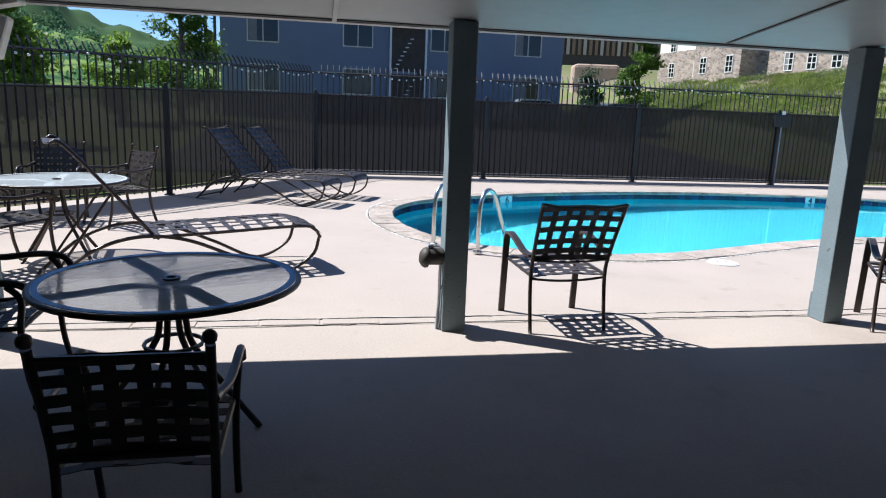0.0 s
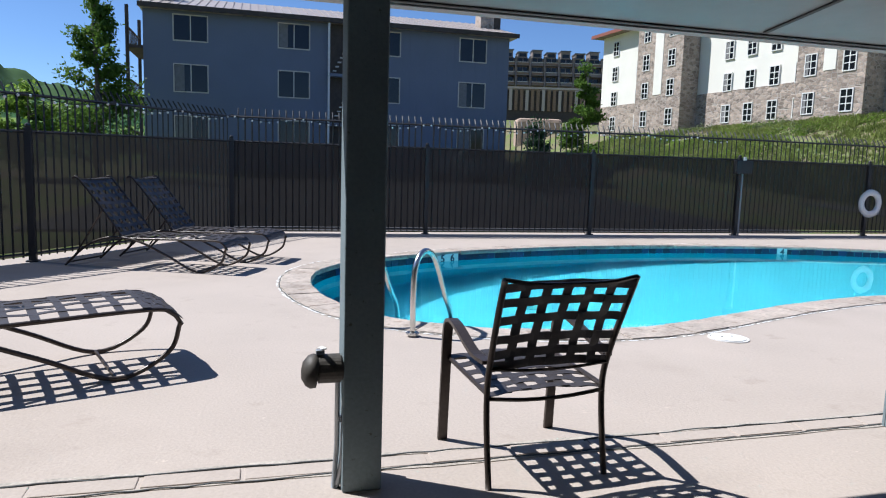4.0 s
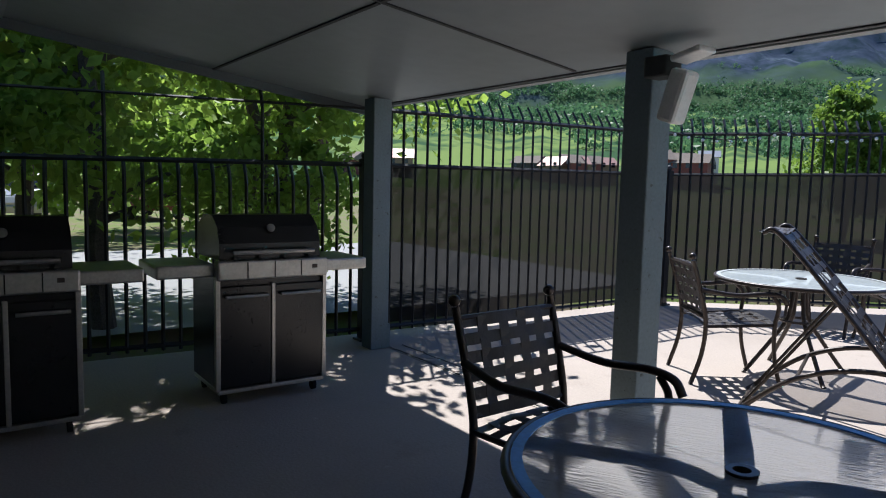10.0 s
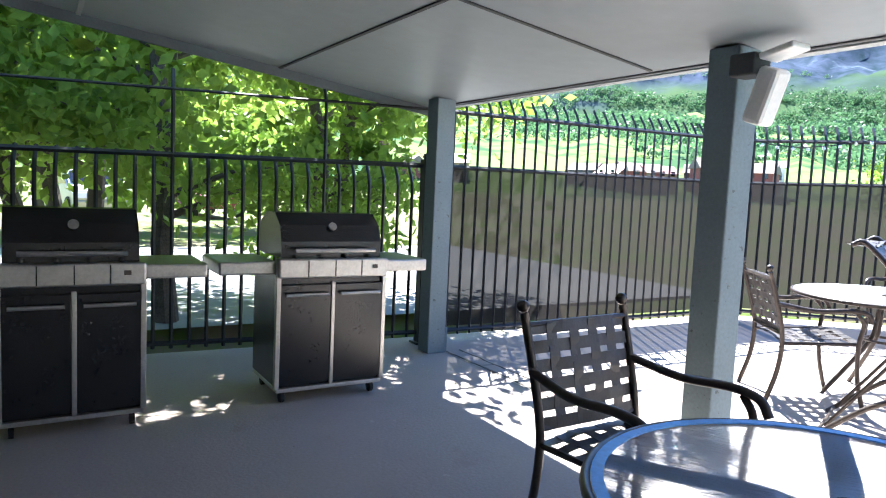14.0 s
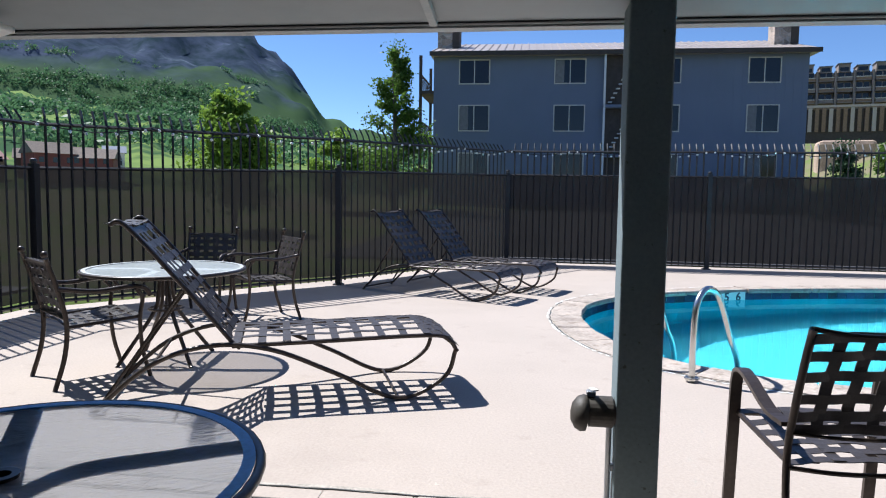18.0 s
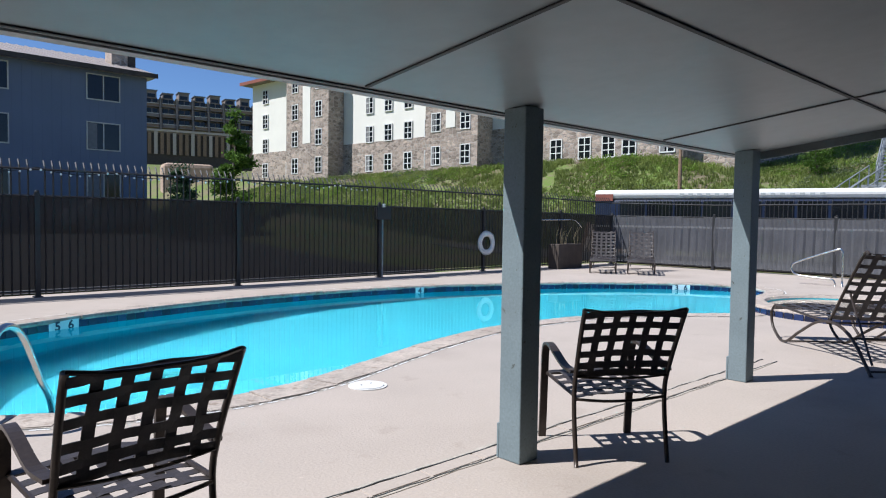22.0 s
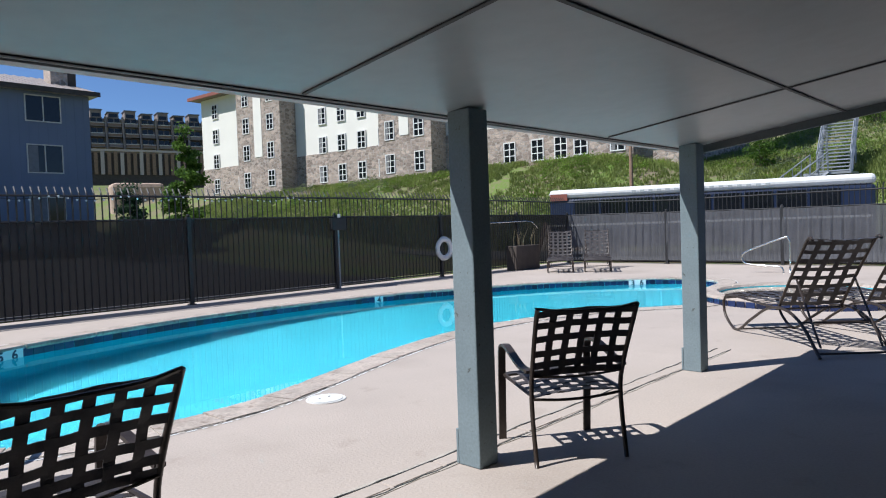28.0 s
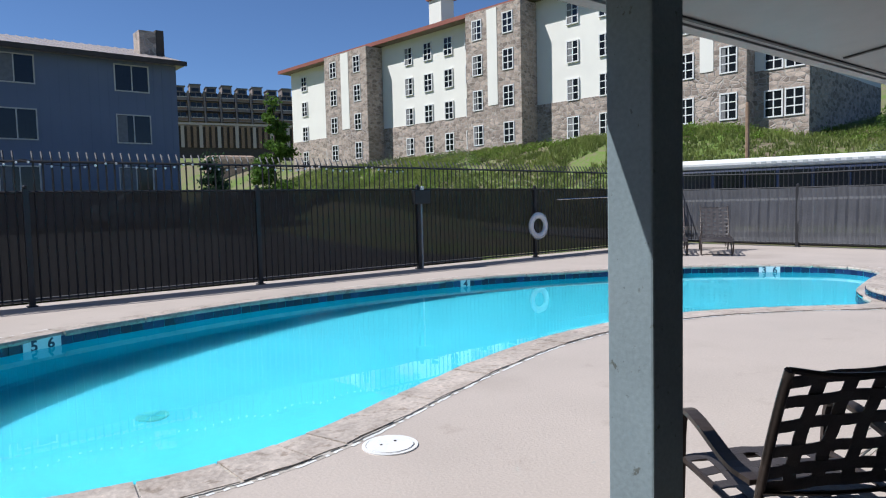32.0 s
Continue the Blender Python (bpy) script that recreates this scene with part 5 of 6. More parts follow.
def round_table(m, r, label, sheet=None, ring_tone=None):
    t = thing("patio_table", m, label, "table", "patio tables")
    ring = []
    for k in range(48):
        a = k * math.pi / 24
        ring.append((r * math.cos(a), r * math.sin(a), 0.7))
    top = part("tabletop", glass_sheet(0.03, r - 0.012, 0.709), sheet or TABLE_GLASS, t, "rippled obscure glass tabletop")
    top.visible_shadow = sheet is not None
    part("rim", tube(ring, 0.014, 8, True), BROWN_METAL, t, smooth=True)
    # The default blue paints the sky mirrored over the dark frame.
    part("inner_rim", lathe([(r - 0.042, 0.7105), (r - 0.012, 0.7105), (r - 0.012, 0.7145), (r - 0.042, 0.7145)], 64), ring_tone or SHEEN_AND_NOTICE_BLUE, t)
    part("hole_ring", lathe([(0.02, 0.69), (0.036, 0.69), (0.04, 0.718), (0.022, 0.718)], 24), BROWN_METAL, t, "dark umbrella hole ring")
    for k in range(4):
        a = k * math.pi / 2 + 0.0
        ca, sa = math.cos(a), math.sin(a)
        pts = [(0.03 * ca, 0.03 * sa, 0.66), (0.16 * ca, 0.16 * sa, 0.698), (r * 0.6 * ca, r * 0.6 * sa, 0.7), ((r - 0.03) * ca, (r - 0.03) * sa, 0.7)]
        part("support_arm", ribbon(curved(pts, 4), (-sa, ca, 0), 0.072, 0.012), ring_tone or SHEEN_AND_NOTICE_BLUE, t)
        b = a + math.pi / 4
        cb, sb = math.cos(b), math.sin(b)
        leg = [(0.4 * cb, 0.4 * sb, 0.0), (0.3 * cb, 0.3 * sb, 0.12), (0.1 * cb, 0.1 * sb, 0.38), (0.06 * cb, 0.06 * sb, 0.52), (0.045 * cb, 0.045 * sb, 0.655)]
        part("leg", tube(curved(leg, 5), 0.016, 8), BROWN_METAL, t, smooth=True)
    part("leg_ring", tube([(0.13 * math.cos(k * math.pi / 8), 0.13 * math.sin(k * math.pi / 8), 0.4) for k in range(16)], 0.01, 6, True), BROWN_METAL, t)
    return t


strap_chair(pose(0.715, 0.225, 0, 0, 0, 4), "dark brown strap chair facing the pool, in sun")
strap_chair(pose(3.49, -0.14, 0, 0, 0, -33), "dark brown strap chair angled beside a post")
finial_chair(pose(10.1, -3.12, 0, 0, 0, 15), "dark strap dining chair against the blue building wall")
finial_chair(pose(10.09, -3.09, 0.1, 0, 0, 15), "dark strap dining chair stacked on another by the wall")
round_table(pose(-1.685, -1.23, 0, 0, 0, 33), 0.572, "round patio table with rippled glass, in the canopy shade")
round_table(pose(-3.41, 2.49, 0, 0, 0, 10) @ Matrix.Diagonal((1, 1, 1.04, 1)), 0.615, "round frosted glass patio table in full sun, its sunlit white put into the top", SUNLIT_FROSTED, TRIM_GREY)
finial_chair(pose(-2.63, -0.86, 0, 0, 0, -87), "dark strap dining chair pushed up to the shaded table")
finial_chair(pose(-1.58, -2.17, 0, 0, 0, 1), "dark strap dining chair with its back to the entry", (0.96, 0.97, 0.97, 1))
finial_chair(pose(-3.68, 1.92, 0, 0, 0, -37), "bronze strap dining chair drawn up to the sunlit table")
finial_chair(pose(-3.34, 4.3, 0, 0, 0, 133), "bronze strap dining chair beside the sunlit table")
finial_chair(pose(-4.1, 4.45, 0, 0, 0, 185), "dark strap dining chair behind the sunlit table")
L1 = lounger(pose(-2.44, 1.7, 0, 0, 0, 21) @ Matrix.Diagonal((1, 1.14, 1, 1)), "bronze strap sun lounger with raised back, casting a lattice shadow")
copy_thing(L1, pose(-1.98, 6.66, 0, 0, 0, -24) @ Matrix.Scale(0.95, 4))
copy_thing(L1, pose(-1.5, 7.5, 0, 0, 0, -22) @ Matrix.Scale(0.95, 4))
copy_thing(L1, pose(7.97, -0.36, 0, 0, 0, 43))
copy_thing(L1, pose(8.83, -1.02, 0, 0, 0, 43))
copy_thing(L1, pose(17.1, 8.85, 0, 0, 0, 213))
copy_thing(L1, pose(17.6, 7.9, 0, 0, 0, 211))

# pool ladder
ladder = thing("pool_ladder", pose(0, 0, 0), "stainless steel pool ladder rails over the coping", "ladder")
for ax, ay in ((0.29, 3.0), (0.7, 2.56)):
    d = Vector((0.56, 0.6, 0)).normalized()
    pts = [(ax, ay, 0), (ax, ay, 0.35), (ax + d.x * 0.03, ay + d.y * 0.03, 0.58), (ax + d.x * 0.16, ay + d.y * 0.16, 0.68), (ax + d.x * 0.34, ay + d.y * 0.34, 0.6), (ax + d.x * 0.55, ay + d.y * 0.55, 0.25), (ax + d.x * 0.7, ay + d.y * 0.7, -0.05), (ax + d.x * 0.73, ay + d.y * 0.73, -0.9)]
    part("rail", tube(curved(pts, 6), 0.024, 12), STEEL, ladder, smooth=True)
    part("escutcheon", disc(0.055, 0.0, 0.02, 20, 0.006), STEEL, ladder).location = (ax, ay, 0.015)


# ---------------------------------------------------------------- grills
def grill(m, w, label):
    g = thing("gas_grill", m, label, "grill", "gas grills")
    h = w / 2
    part("cabinet", block(-h, 0.01, 0.1, h, 0.52, 0.8, 0.008), GRILL_BLACK, g)
    for s in (-1, 1):
        a, b = (-h + 0.01, -0.012) if s < 0 else (0.012, h - 0.01)
        d = part("door", block(a, -0.012, 0.12, b, 0.008, 0.74, 0.006), GRILL_BLACK, g, "black enamel cabinet door")
        part("handle", tube([(a + 0.03, -0.04, 0.68), (b - 0.03, -0.04, 0.68)], 0.011, 8), GRILL_STEEL, d, "brushed steel handle bar")
        part("side_table", block(s * h, 0.03, 0.8, s * (h + 0.34), 0.5, 0.88, 0.012) if s > 0 else block(-h - 0.34, 0.03, 0.8, -h, 0.5, 0.88, 0.012), GRILL_STEEL, g, "steel side table")
        part("post_trim", block(s * h - 0.014, -0.016, 0.1, s * h + 0.014, 0.02, 0.8, 0.003), GRILL_STEEL, g)
    part("centre_trim", block(-0.012, -0.016, 0.1, 0.012, 0.008, 0.75, 0.003), GRILL_STEEL, g)
    part("base_trim", block(-h, -0.014, 0.075, h, 0.5, 0.1, 0.004), GRILL_STEEL, g)
    part("control_panel", block(-h - 0.01, -0.04, 0.78, h + 0.01, 0.04, 0.9, 0.012), GRILL_STEEL, g, "brushed steel control panel")
    for k in range(1, 4):
        part("panel_seam", block(-h + k * w / 4 - 0.003, -0.044, 0.79, -h + k * w / 4 + 0.003, -0.0395, 0.89), GRILL_BLACK, g)
    part("gauge", block(h - 0.1, -0.046, 0.835, h - 0.065, -0.041, 0.86, 0.002), BROWN_METAL, g, "small dark gauge window")
    for k in range(4):
        part("knob", disc(0.016, 0, 0.02, 16, 0.004), GRILL_BLACK, g).matrix_basis = pose(-h * 0.7 + k * h * 0.46, 0.0, 0.9, 0, 0, 0)
    lid_bm = bmesh.new()
    prof = [(0.02, 0.9), (0.02, 1.0), (0.06, 1.1), (0.16, 1.17), (0.34, 1.17), (0.46, 1.1), (0.5, 0.9)]
    a = [lid_bm.verts.new((-h + 0.02, y, z)) for y, z in prof]
    b = [lid_bm.verts.new((h - 0.02, y, z)) for y, z in prof]
    for k in range(len(prof)):
        lid_bm.faces.new((a[k - 1], a[k], b[k], b[k - 1]))
    lid_bm.faces.new(a)
    lid_bm.faces.new(list(reversed(b)))
    bmesh.ops.recalc_face_normals(lid_bm, faces=lid_bm.faces)
    lid_ob = part("lid", lid_bm, GRILL_BLACK, g, "black enamel domed lid")
    part("lid_handle", tube([(-h * 0.75, -0.04, 0.95), (h * 0.75, -0.04, 0.95)], 0.014, 8), GRILL_STEEL, lid_ob)
    part("thermometer", disc(0.026, 0, 0.016, 20, 0.003), GRILL_STEEL, lid_ob).matrix_basis = pose(0, 0.04, 1.09, 60, 0, 0)
    for x in (-h + 0.05, h - 0.05):
        for y in (0.05, 0.45):
            part("caster", disc(0.035, -0.012, 0.012, 14), RUBBER, g).matrix_basis = pose(x, y, 0.035, 0, 90, 0)
            part("caster_stem", block(x - 0.012, y - 0.012, 0.05, x + 0.012, y + 0.012, 0.08), GRILL_BLACK, g)
    return g


grill(pose(-4.86, -2.575, 0, 0, 0, 90), 0.66, "black and steel gas grill with lid closed")
grill(pose(-4.9, -1.145, 0, 0, 0, 90), 0.7, "black and steel gas grill beside the corner post")

# wheeled bin
bin_ = thing("wheelie_bin", pose(14.85, -3.2, 0, 0, 0, -3), "green plastic wheeled bin with white label", "bin")
bb = bmesh.new()
lo = [bb.verts.new(v) for v in ((-0.28, -0.27, 0.08), (0.24, -0.27, 0.08), (0.24, 0.27, 0.08), (-0.28, 0.27, 0.08))]
hi = [bb.verts.new(v) for v in ((-0.4, -0.36, 1.02), (0.34, -0.36, 1.02), (0.34, 0.36, 1.02), (-0.4, 0.36, 1.02))]
bb.faces.new(list(reversed(lo)))
bb.faces.new(hi)
for k in range(4):
    bb.faces.new((lo[k - 1], lo[k], hi[k], hi[k - 1]))
bmesh.ops.bevel(bb, geom=list(bb.edges), offset=0.03, segments=2, affect="EDGES")
part("body", bb, GREEN_BIN, bin_)
part("lid", block(-0.44, -0.39, 1.02, 0.37, 0.39, 1.1, 0.03), GREEN_BIN, bin_, "green hinged lid")
part("rim", block(-0.42, -0.38, 0.96, 0.36, 0.38, 1.0, 0.01), GREEN_BIN, bin_)
part("label", block(-0.405, 0.0, 0.83, -0.392, 0.16, 1.0), TRIM_WHITE, bin_, "white label")
part("mark", block(-0.375, -0.1, 0.55, -0.36, 0.14, 0.6), TRIM_WHITE, bin_)
for y in (-0.25, 0.25):
    part("wheel", disc(0.1, -0.03, 0.03, 20, 0.01), RUBBER, bin_).matrix_basis = pose(0.25, y, 0.1, 90, 0, 0)
part("handle", tube([(0.37, -0.25, 0.98), (0.44, -0.22, 1.0), (0.44, 0.22, 1.0), (0.37, 0.25, 0.98)], 0.015), GREEN_BIN, bin_)

planter = thing("planter", pose(17.0, 10.15, 0), "dark planter box with dry plants by the fence", "planter")
part("box", block(-0.6, -0.2, 0, 0.6, 0.2, 0.75, 0.02), DARK_WOOD_AND_SHADE, planter)
stalks = random.Random(8)
for k in range(16):
    x, y = stalks.uniform(-0.5, 0.5), stalks.uniform(-0.14, 0.14)
    part("stalk", tube([(x, y, 0.74), (x + stalks.uniform(-0.06, 0.06), y, 0.95), (x + stalks.uniform(-0.2, 0.2), y + stalks.uniform(-0.1, 0.1), stalks.uniform(1.05, 1.35))], 0.008, 4, False, 0.003), DRY, planter)


# ---------------------------------------------------------------- trees
def tree(x, y, z, height, radius, mat_, leaves, size, label, seed, low=0.25, stems=1, shape="round", lean=0.0):
    """Tapered trunk and limbs, and a crown of leaf clumps of uneven size with gaps."""
    rng, rr = np.random.default_rng(seed), random.Random(seed)
    t = thing("tree", pose(x, y, z), label, "tree")
    clumps = []
    for s in range(stems):
        ang = s * 2.4 + seed
        off = 0.0 if stems == 1 else radius * 0.35
        base = Vector((off * math.cos(ang) * 0.4, off * math.sin(ang) * 0.4, -0.1))
        topp = Vector((off * math.cos(ang) + lean, off * math.sin(ang), height * rr.uniform(0.85, 0.95)))
        trunk = [base.lerp(topp, k / 6) + Vector((rr.uniform(-1, 1), rr.uniform(-1, 1), 0)) * 0.02 * height * (0 < k < 6) for k in range(7)]
        bm = tube(trunk, height * 0.016 + 0.02, 7, False, height * 0.003 + 0.005)
        limbs = 34 if shape == "spire" else 26 if stems == 1 else 9
        for k in range(limbs):
            f = low + (0.95 - low) * (k + rr.random()) / limbs
            p = base.lerp(topp, f)
            a2 = rr.uniform(0, 2 * math.pi)
            reach = radius * (1.0 - 0.75 * f if shape == "cone" else 1.05 - 0.85 * f if shape == "spire" else math.sqrt(max(0.1, 1 - (2 * f - 0.9) ** 2))) * rr.uniform(0.7, 1.05)
            q = p + Vector((math.cos(a2) * reach, math.sin(a2) * reach, (-0.1 if shape == "cone" else 0.55 if shape == "spire" else 0.3) * reach))
            tubed(bm, [p, p.lerp(q, 0.5) + Vector((0, 0, 0.06 * reach)), q], height * 0.006 + 0.006, 5, False, 0.004)
            for u in (0.45, 0.75, 1.0):
                clumps.append((p.lerp(q, u), reach * 0.36 * rr.uniform(0.7, 1.2)))
        clumps.append((topp, radius * 0.25))
        part("trunk", bm, BARK, t)
    per = max(4, leaves // len(clumps))
    pts = []
    for c, r in clumps:
        g = rng.normal(size=(per, 3)) * (r * 0.55 + 0.03)
        g[:, 2] *= 0.7
        pts.append(np.array(c) + g)
    me = leaf_mesh("crown", np.concatenate(pts), size, rng)
    me.materials.append(mat_)
    o = new("crown", me)
    o.parent = t
    o["label"] = "uneven crown of small leaves with gaps"
    return t


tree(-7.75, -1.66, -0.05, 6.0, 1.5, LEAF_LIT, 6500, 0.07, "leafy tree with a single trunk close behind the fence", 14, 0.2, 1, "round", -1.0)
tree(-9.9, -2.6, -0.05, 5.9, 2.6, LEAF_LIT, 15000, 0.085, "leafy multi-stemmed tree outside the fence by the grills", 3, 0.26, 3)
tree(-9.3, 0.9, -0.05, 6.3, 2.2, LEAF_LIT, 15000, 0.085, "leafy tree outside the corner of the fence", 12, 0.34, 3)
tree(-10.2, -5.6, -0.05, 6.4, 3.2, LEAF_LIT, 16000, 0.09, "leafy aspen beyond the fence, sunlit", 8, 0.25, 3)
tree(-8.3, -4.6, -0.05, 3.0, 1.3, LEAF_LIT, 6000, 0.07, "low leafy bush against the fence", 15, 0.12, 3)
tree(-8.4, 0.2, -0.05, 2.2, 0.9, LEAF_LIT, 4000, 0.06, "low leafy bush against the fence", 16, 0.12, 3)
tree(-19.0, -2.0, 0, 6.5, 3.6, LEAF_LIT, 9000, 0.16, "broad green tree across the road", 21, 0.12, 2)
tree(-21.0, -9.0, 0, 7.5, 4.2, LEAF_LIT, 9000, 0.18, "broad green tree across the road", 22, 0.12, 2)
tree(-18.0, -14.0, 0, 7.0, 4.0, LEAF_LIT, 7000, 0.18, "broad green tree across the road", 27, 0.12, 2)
tree(-20.0, 3.5, 0, 3.6, 2.6, LEAF_MID, 4500, 0.14, "low green tree across the road", 23, 0.15, 2)
tree(-10.0, 18.0, 0, 4.75, 1.75, LEAF_MID, 9500, 0.085, "bushy green aspen beyond the fence", 5, 0.16, 1, "spire")
tree(-6.35, 26.0, 0.3, 8.0, 1.75, LEAF, 13000, 0.075, "tall slender tree at the corner of the grey building", 7, 0.1, 1, "spire")
tree(-8.4, 24.6, 0.3, 3.6, 1.0, LEAF_MID, 4000, 0.09, "young yellow-green tree beside the grey building", 9, 0.2, 2)
tree(10.8, 24.2, 0.6, 3.2, 1.0, NEEDLE, 10000, 0.055, "small dark spruce beyond the far fence", 31, 0.08, 1, "cone")
tree(26.2, 51.0, land(26.2, 51.0), 11.0 - land(26.2, 51.0), 2.3, LEAF, 13000, 0.14, "dark conifer in front of the hotel", 33, 0.1, 1, "cone")

# grass, scrub and flowers on the bank
weeds = random.Random(17)


def on_bank(rr):
    """A spot on the bank or the hill, away from the hotel's footprint."""
    while True:
        x, y = rr.uniform(29.3, 45), rr.uniform(-28, 62)
        if y < 17 and rr.random() < 0.6:
            x = rr.uniform(30, 85)
        if not (y > 17 and x > 39.4 - (y - 20) * 0.072):
            return x, y, land(x, y)


gv, gf = [], []
for k in range(52000):
    x, y, z = on_bank(weeds)
    if noise.noise(Vector((x * 0.3, y * 0.3, 5))) + 0.5 * noise.noise(Vector((x * 1.1, y * 1.1, 2))) < -0.38:
        continue
    tall = weeds.uniform(0.1, 0.3) * (1.3 if noise.noise(Vector((x * 0.2, y * 0.2, 9))) > 0 else 0.8)
    for b in range(5):
        a, bend = weeds.uniform(0, 6.28), weeds.uniform(0.2, 0.8) * tall
        px, py = x + weeds.uniform(-0.12, 0.12), y + weeds.uniform(-0.12, 0.12)
        wx, wy = -math.sin(a) * 0.03, math.cos(a) * 0.03
        tx, ty = px + math.cos(a) * bend, py + math.sin(a) * bend
        i = len(gv)
        gv += [(px - wx, py - wy, z - 0.05), (px + wx, py + wy, z - 0.05), (tx + wx * 0.4, ty + wy * 0.4, z + tall), (tx - wx * 0.4, ty - wy * 0.4, z + tall)]
        gf.append((i, i + 1, i + 2, i + 3))
me = bpy.data.meshes.new("grass")
me.from_pydata(gv, [], gf)
me.materials.append(TUFT)
tagged(new("grass", me), "tufts of tall green grass and weeds on the bank", "grass", kind="stuff")


def clumps_on_bank(name, mat_, count, seed, low, high, leaf, per, where, label, category):
    """Low domes of leaves scattered in drifts over the bank."""
    rr, rng = random.Random(seed), np.random.default_rng(seed)
    cs = []
    while len(cs) < count:
        x, y, z = on_bank(rr)
        if not where(x, y):
            continue
        size = rr.uniform(low, high)
        c = rng.normal(size=(per, 3)) * np.array([0.42, 0.42, 0.3]) * size
        c[:, 2] = np.abs(c[:, 2]) + 0.05 * size
        cs.append(c + np.array([x, y, z]))
    me_ = leaf_mesh(name, np.concatenate(cs), leaf, rng)
    me_.materials.append(mat_)
    tagged(new(name, me_), label, category, kind="stuff")


def drift(f, q, least):
    return lambda x, y: noise.noise(Vector((x * f, y * f, q))) > least


clumps_on_bank("scrub", LEAF_MID, 1500, 61, 0.3, 0.75, 0.065, 42, drift(0.22, 3, 0.0), "yellow-green scrub bushes on the bank", "scrub")
clumps_on_bank("sage", SAGE, 900, 62, 0.3, 0.9, 0.06, 46, drift(0.17, 8, 0.05), "dull grey-green sage bushes on the hill", "scrub")
clumps_on_bank("dry_weeds", DRY, 900, 63, 0.2, 0.5, 0.05, 26, drift(0.25, 14, 0.05), "pale dry weeds among bare soil", "weeds")
clumps_on_bank("wildflowers", LUPIN, 160, 64, 0.3, 0.7, 0.05, 30, lambda x, y: x > 42 and y < 6 and noise.noise(Vector((x * 0.15, y * 0.15, 4))) > 0.1, "drifts of violet-blue wildflowers high on the hill", "flowers")
for x, y, size in ((47.0, 4.5, 1.3), (52.0, -4.0, 0.9), (56.0, 8.0, 1.2), (41.5, 11.0, 1.0)):
    tree(x, y, land(x, y), 2.2 * size, 1.0 * size, LEAF, 2600, 0.07, "dark round bush on the grassy hill", int(x * 3), 0.1, 3)


# ---------------------------------------------------------------- buildings
def window_unit(parent, x0, z0, x1, z1, y, mullions=1, bars=0, name="window", fw=0.07, trim=None):
    """A framed window on a wall that faces -y, standing a little proud of it."""
    w = part(name, block(x0 - fw, y - 0.05, z0 - fw, x1 + fw, y + 0.1, z0, 0), trim or TRIM_WHITE, parent, "window with a pale frame")
    fb = bmesh.new()
    boxed(fb, x0 - fw, y - 0.05, z1, x1 + fw, y + 0.1, z1 + fw)
    boxed(fb, x0 - fw, y - 0.05, z0, x0, y + 0.1, z1)
    boxed(fb, x1, y - 0.05, z0, x1 + fw, y + 0.1, z1)
    for k in range(mullions):
        c = x0 + (x1 - x0) * (k + 1) / (mullions + 1)
        boxed(fb, c - fw * 0.45, y - 0.04, z0, c + fw * 0.45, y + 0.04, z1)
    for k in range(bars):
        c = z0 + (z1 - z0) * (k + 1) / (bars + 1)
        boxed(fb, x0, y - 0.03, c - 0.03, x1, y + 0.03, c + 0.03)
    part("frame", fb, trim or TRIM_WHITE, w)
    part("pane", block(x0, y - 0.012, z0, x1, y - 0.002, z1), GLASS_FAR, w)
    key = int(abs(x0 * 7 + z0 * 13)) % 5
    if key in (1, 3):
        e = x0 + (x1 - x0) * (0.5 if key == 1 else 0.3)
        part("curtain", block(x0 + 0.02, y - 0.0145, z0 + 0.02, e, y - 0.0125, z1 - 0.02), CURTAIN, w, "pale drawn curtain")
    return w


GLASS_FAR = surface("far_window_glass", (0.01, 0.012, 0.016), 0.08, vary=0.5, scale=0.4, bump=0, spec=0.4)
PALE_TRIM = surface("tan_window_trim", (0.62, 0.58, 0.5), 0.6, vary=0.08, bump=0)
CURTAIN = surface("grey_curtain", (0.2, 0.2, 0.2), 0.8, vary=0.25, scale=6, bump=0)

gb = thing("apartment_building", pose(0, 30, -0.17, 0, 0, 0.6) @ Matrix.Scale(0.917, 4), "grey-blue clad three-storey apartment building with metal roof", "building")
part("wall", block(-5.82, 0, 0.2, 12.62, 11, 8.85), GREY_WALL, gb)
for k in range(46):
    part("board", block(-5.75 + k * 0.402, -0.008, 0.3, -5.725 + k * 0.402, 0.0, 8.8), GREY_WALL, gb)
rf = bmesh.new()
pr = [(-0.55, 8.7), (-0.55, 8.86), (5.5, 10.5), (11.6, 8.86), (11.6, 8.7)]
ra_ = [rf.verts.new((-5.95, y, z)) for y, z in pr]
rb2 = [rf.verts.new((12.95, y, z)) for y, z in pr]
for k in range(5):
    rf.faces.new((ra_[k - 1], ra_[k], rb2[k], rb2[k - 1]))
rf.faces.new(ra_)
rf.faces.new(list(reversed(rb2)))
bmesh.ops.recalc_face_normals(rf, faces=rf.faces)
roof_ob = part("roof", rf, ROOF_METAL, gb, "tan standing-seam metal roof")
for k in range(46):
    part("seam", block(-5.9 + k * 0.41, 0, 0, -5.87 + k * 0.41, 6.25, 0.035, 0, Matrix.Translation((0, -0.53, 8.87)) @ Matrix.Rotation(math.atan2(1.64, 6.05), 4, "X")), ROOF_METAL, roof_ob)
part("fascia", block(-5.97, -0.6, 8.66, 12.97, -0.555, 8.88), DARK_WOOD_AND_SHADE, roof_ob, "dark eave board")
